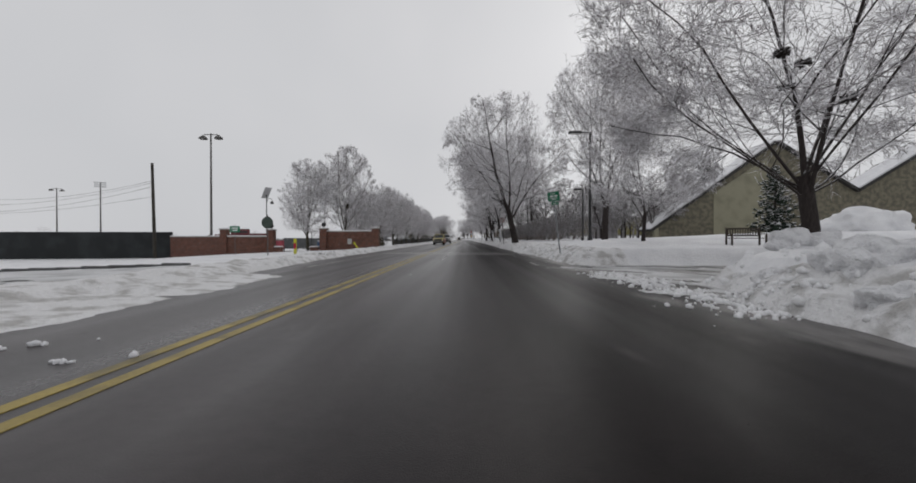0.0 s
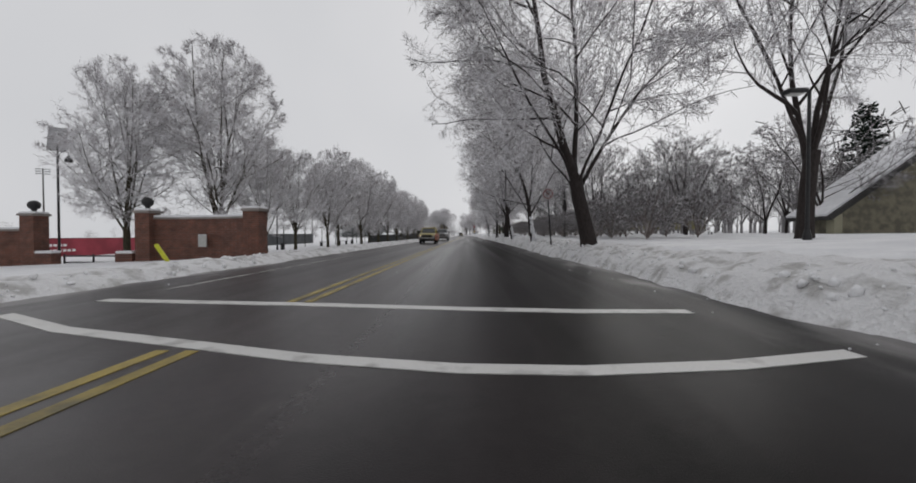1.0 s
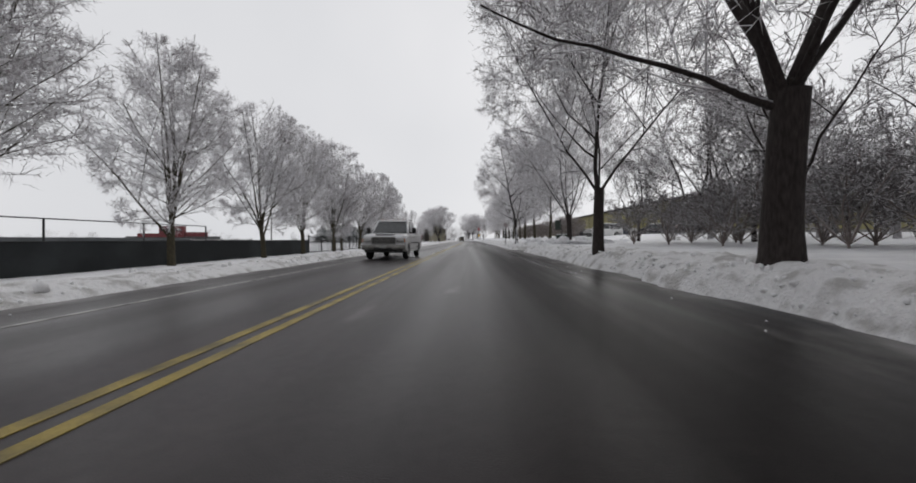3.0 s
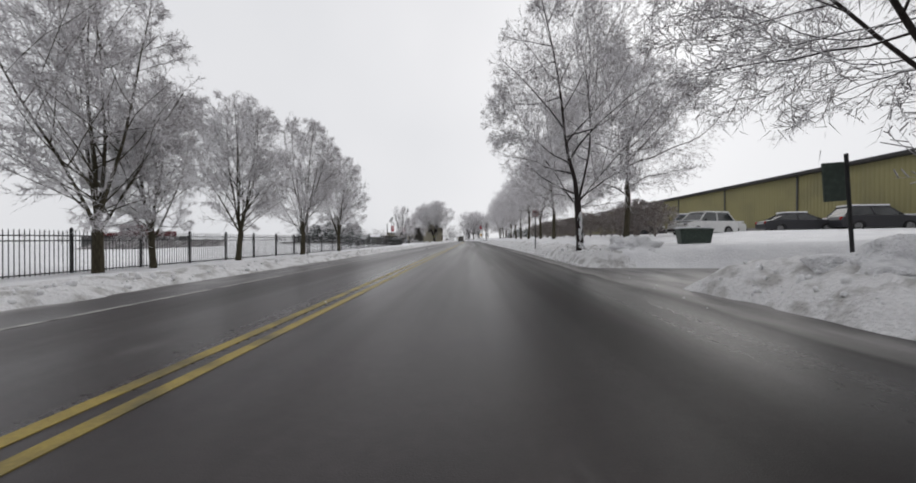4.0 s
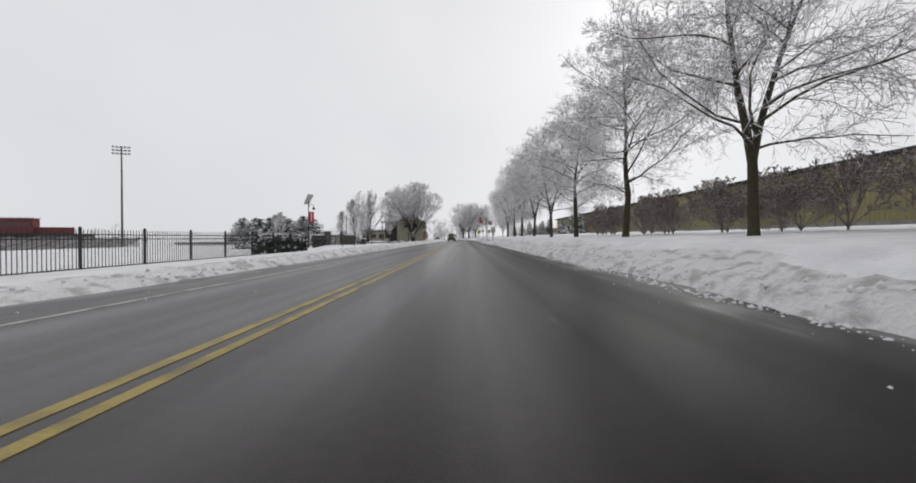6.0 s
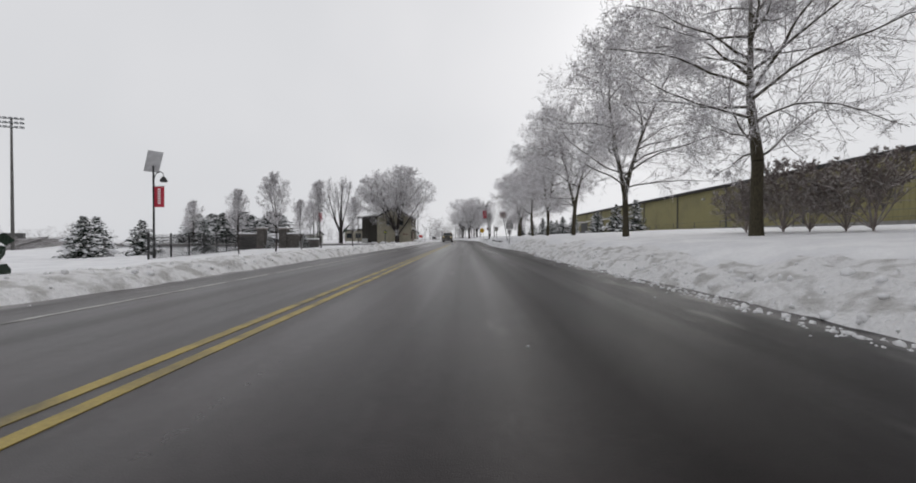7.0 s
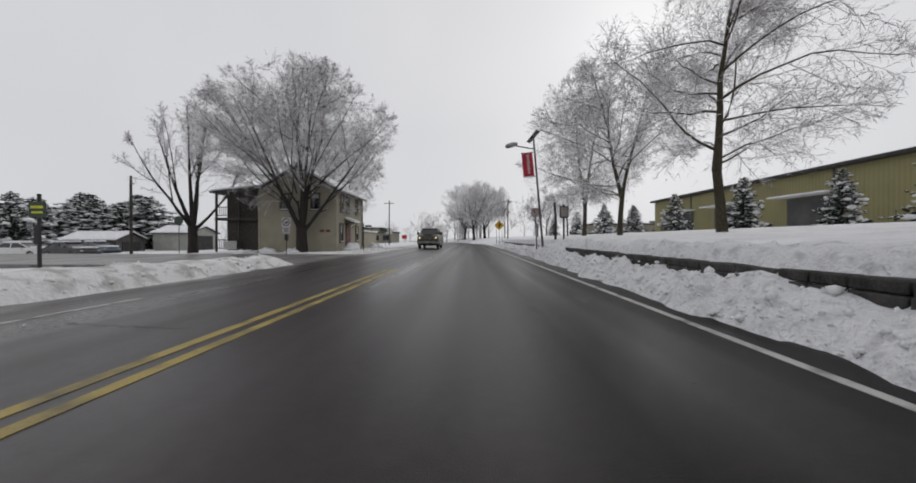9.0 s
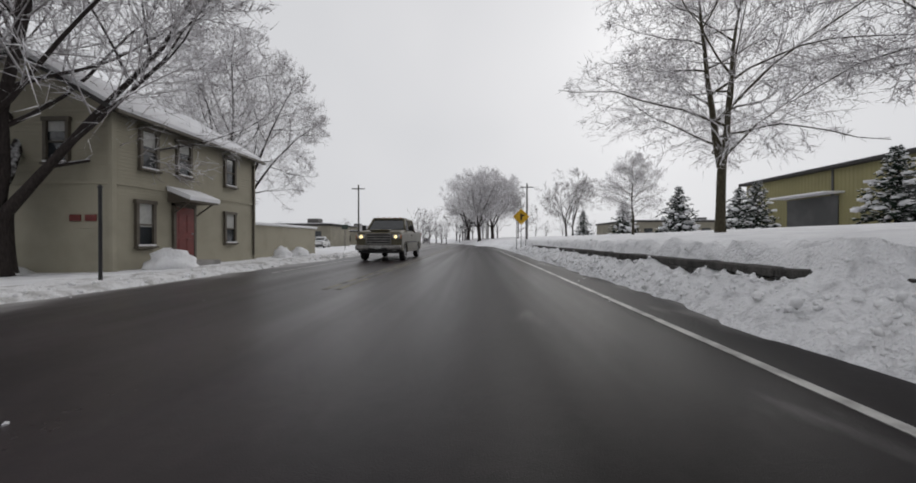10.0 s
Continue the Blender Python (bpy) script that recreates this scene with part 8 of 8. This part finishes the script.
# low buildings down the road
FLAT = mat("tan_block_wall", (0.26, 0.24, 0.19), 0.8, var=0.12, scale=0.6)
for x, y, w, l, h in ((-32, 276, 16, 10, 3.6), (-26, 300, 9, 12, 3.0), (-42, 330, 22, 14, 5.0), (48, 300, 30, 20, 5.0)):
    b = thing("shop_building", "low tan flat-roofed building down the road", "building", (x, y, -0.2), 0, "far buildings")
    part("shell", Shape().box((0, 0, h / 2), (w, l, h), 0.02), FLAT, b)
    part("roof_edge", Shape().box((0, 0, h + 0.12), (w + 0.5, l + 0.5, 0.35), 0.03), DARK_ROOF, b)
    part("roof_snow", Shape().box((0, 0, h + 0.36), (w, l, 0.14), 0.05), SNOW_CLEAN, b)
    for k in range(int(w / 3)):
        part("window", Shape().box((-w / 2 + 1.5 + k * 3, -l / 2 - 0.02, h * 0.5), (1.8, 0.06, h * 0.45)), PANE, b)
    part("roof_unit", Shape().box((w * 0.2, 0, h + 0.9), (2.0, 2.0, 1.0), 0.04), POLE_GREY, b)
for x, y, zz, sz, m, nm in ((-16.5, 286, 1.6, 1.3, SIGN_RED, "red"), (-12.2, 244, 2.3, 0.6, SIGN_BACK, "dark"), (-15.5, 262, 2.6, 1.4, SIGN_WHITE, "white"), (-21, 280, 3.4, 1.2, SIGN_BACK, "dark")):
    post_sign("roadside_sign", nm + " roadside sign on a post far down the road", "road sign", x, y, -0.1, zz, zz, (sz, sz * 0.75), m, group="far signs")
for x, y, h in ((-13, 252, 7.5), (7.5, 255, 8), (9, 290, 9)):
    u = thing("utility_pole", "tall thin utility pole by the road", "utility pole", (x + bend(y), y, 0), group="far poles")
    part("pole", Shape().tube([(0, 0, -0.3), (0, 0, h)], [0.11, 0.08], 7), WOOD_POLE, u)
    part("crossarm", Shape().box((0, 0, h - 0.5), (1.6, 0.1, 0.1)), WOOD_POLE, u)

# ---- ploughed lumps, slush and wear on the road ----


def clods(name, label, material, places, rng):
    vs, fs = [], []
    for i, (x, y, z, s) in enumerate(places):
        v = ICO * rng.uniform(0.65, 1.25, (12, 1)) * s * rng.uniform(0.7, 1.2, 3)
        a = rng.uniform(0, 6.28)
        c, q = math.cos(a), math.sin(a)
        vs.append(v @ np.array([[c, q, 0], [-q, c, 0], [0, 0, 1]]) + (x, y, z + s * 0.25))
        fs.append(ICO_F + 12 * i)
    return tagged(new(name, mesh_from(name, np.concatenate(vs), [np.concatenate(fs)], material, True)), label, "snow lumps", kind="stuff")


rg = np.random.default_rng(12)
pl = []
for _ in range(3000):
    y = rg.uniform(1, 236)
    if 9.4 < y < 13.8 or 91.2 < y < 96.8:
        continue
    d = abs(rg.normal(0.12, 0.42))
    x = kerb_right(y) + d + 0.1
    z = land(x, y)
    if z > -0.05:
        pl.append((x, y, z, float(np.clip(rg.lognormal(-3.4, 0.45), 0.012, 0.075))))
for _ in range(1700):
    y = rg.uniform(12, 236)
    if 202 < y < 212:
        continue
    x = ROAD_L - abs(rg.normal(0.1, 0.5)) - 0.05
    z = land(x, y)
    if z > -0.05:
        pl.append((x, y, z, float(np.clip(rg.lognormal(-3.4, 0.5), 0.012, 0.10))))
for _ in range(2600):
    # knobbly lumps on the clean bank under the stone wall
    y = rg.uniform(181, 234)
    x = kerb_right(y) + abs(rg.normal(0.0, 0.42)) + 0.03
    z = land(x, y)
    if z > -0.05:
        pl.append((x, y, z, float(np.clip(rg.lognormal(-3.7, 0.4), 0.012, 0.05))))
for _ in range(2400):
    # a broken ridge of ice left a little way out from the bank
    y = rg.uniform(97, 166)
    pl.append((kerb_right(y) - rg.normal(0.20, 0.10), y, -0.01, float(np.clip(rg.lognormal(-3.75, 0.45), 0.010, 0.05))))
for _ in range(700):
    # slush dragged across the mouth of the drive
    y = rg.uniform(4.5, 10.5)
    x = rg.normal(4.0, 0.28) + 0.12 * math.sin(y * 2.3)
    pl.append((x, y, max(land(x, y), -0.005), float(np.clip(rg.lognormal(-3.5, 0.5), 0.012, 0.07))))
for _ in range(260):
    # coarse lumps on the bank before the drive
    x, y = rg.uniform(4.3, 8.5), rg.uniform(2.5, 9.0)
    if land(x, y) > 0.1:
        pl.append((x, y, land(x, y), float(np.clip(rg.lognormal(-2.9, 0.5), 0.02, 0.15))))
clods("snow_clods", "broken lumps of ploughed snow along the road", CLOD, pl, rg)
pl = [(rg.uniform(2.5, 4.2) if rg.random() < 0.75 else rg.uniform(-6.2, -5.0), rg.uniform(2, 232), 0.0, float(rg.uniform(0.006, 0.018))) for _ in range(420)]
pl += [(rg.uniform(-5.6, 2.5), rg.uniform(2, 230), 0.0, float(rg.uniform(0.006, 0.02))) for _ in range(40)]
pl += [(x, y, 0.0, q) for x, y, q in ((-3.02, 2.84, 0.03), (-2.97, 2.83, 0.035), (-2.92, 2.83, 0.03), (-2.87, 2.84, 0.024), (-2.52, 3.0, 0.035), (-3.68, 3.3, 0.045), (-3.6, 3.3, 0.03), (-3.86, 3.17, 0.03), (-3.8, 3.16, 0.028), (-3.3, 3.5, 0.02))]
clods("ice_crumbs", "crumbs of ice scattered on the asphalt", SNOW_CLEAN, pl, rg)
# trodden slush on the lot beside the road
LOT = mat("grey_lot_slush", (0.36, 0.36, 0.365), 0.6, var=0.2, scale=0.7, fine=16.0, bump=0.4, depth=0.02, second=(0.64, 0.64, 0.65), mask=(0.36, 0.6))
vs, fs, idx = [], [], {}


def lot_point(i, j):
    if (i, j) not in idx:
        x, y = -9.0 - i * 0.5, 5.6 + j * 0.35
        idx[(i, j)] = len(vs)
        vs.append((x, y, land(x, y) + 0.03))
    return idx[(i, j)]


for i in range(60):
    for j in range(22):
        if noise.noise(Vector((i * 0.18, j * 0.25, 4.0))) * 1.3 + min(i, 60 - i, 6) * 0.12 + min(j, 21 - j, 4) * 0.14 > 0.35:
            fs.append((lot_point(i, j), lot_point(i, j + 1), lot_point(i + 1, j + 1), lot_point(i + 1, j)))
tagged(new("lot_slush", mesh_from("lot_slush", np.array(vs), [np.array(fs)], LOT)), "grey wet slush over the parking lot", "slush", kind="structure")
# grey slush smeared over the mouth of the drive
vs, fs, idx = [], [], {}


def mouth_point(i, j):
    if (i, j) not in idx:
        x, y = 3.3 + i * 0.14, 5.4 + j * 0.14
        idx[(i, j)] = len(vs)
        vs.append((x, y, 0.008 + 0.012 * noise.noise(Vector((x * 4, y * 4, 1.0))) ** 2))
    return idx[(i, j)]


for i in range(50):
    for j in range(60):
        if noise.noise(Vector((i * 0.06 - j * 0.05, i * 0.16 + j * 0.16, 8.0))) * 1.2 + min(i, 50 - i, 8) * 0.05 + min(j, 59 - j, 8) * 0.04 > 0.62:
            fs.append((mouth_point(i, j), mouth_point(i + 1, j), mouth_point(i + 1, j + 1), mouth_point(i, j + 1)))
tagged(new("drive_slush", mesh_from("drive_slush", np.array(vs), [np.array(fs)], LOT)), "grey slush smeared over the mouth of the drive", "slush", kind="structure")
kb = Shape()
for k in range(24):
    x = -10.5 - k
    kb.box((x, 13.75, land(x, 13.75) + 0.04), (1.0, 0.16, 0.14), 0.02)
solid("lot_kerb", kb, GREY_CLAD, "dark kerb edging the parking lot", "kerb", kind="structure")
TAR = mat("dark_tar_seam", (0.010, 0.010, 0.010), 0.6, var=0.2)
for k, (x0, y0, x1, y1) in enumerate(((-3.4, 18.85, -0.7, 17.6), (-2.1, 116.45, -1.5, 116.1), (-2.7, 179.8, -0.3, 178.85), (-1.6, 164.2, 0.3, 163.8), (-2.0, 10.9, 1.4, 10.5), (-4.4, 192.2, -2.9, 192.0))):
    s = Shape()
    n = 26
    rr = random.Random(k)
    pts = [(x0 + (x1 - x0) * i / n, y0 + (y1 - y0) * i / n + rr.uniform(-1, 1) * min(0.04, abs(x1 - x0) * 0.016), rr.uniform(0.002, 0.011)) for i in range(n + 1)]
    vs = [(x, y - w, 0.0035) for x, y, w in pts] + [(x, y + w, 0.0035) for x, y, w in pts]
    s.add(vs, [(i, i + 1, n + 2 + i, n + 1 + i) for i in range(n)])
    solid("road_crack", s, TAR, "dark ragged crack across the asphalt", "road crack", group="road cracks", kind="structure")
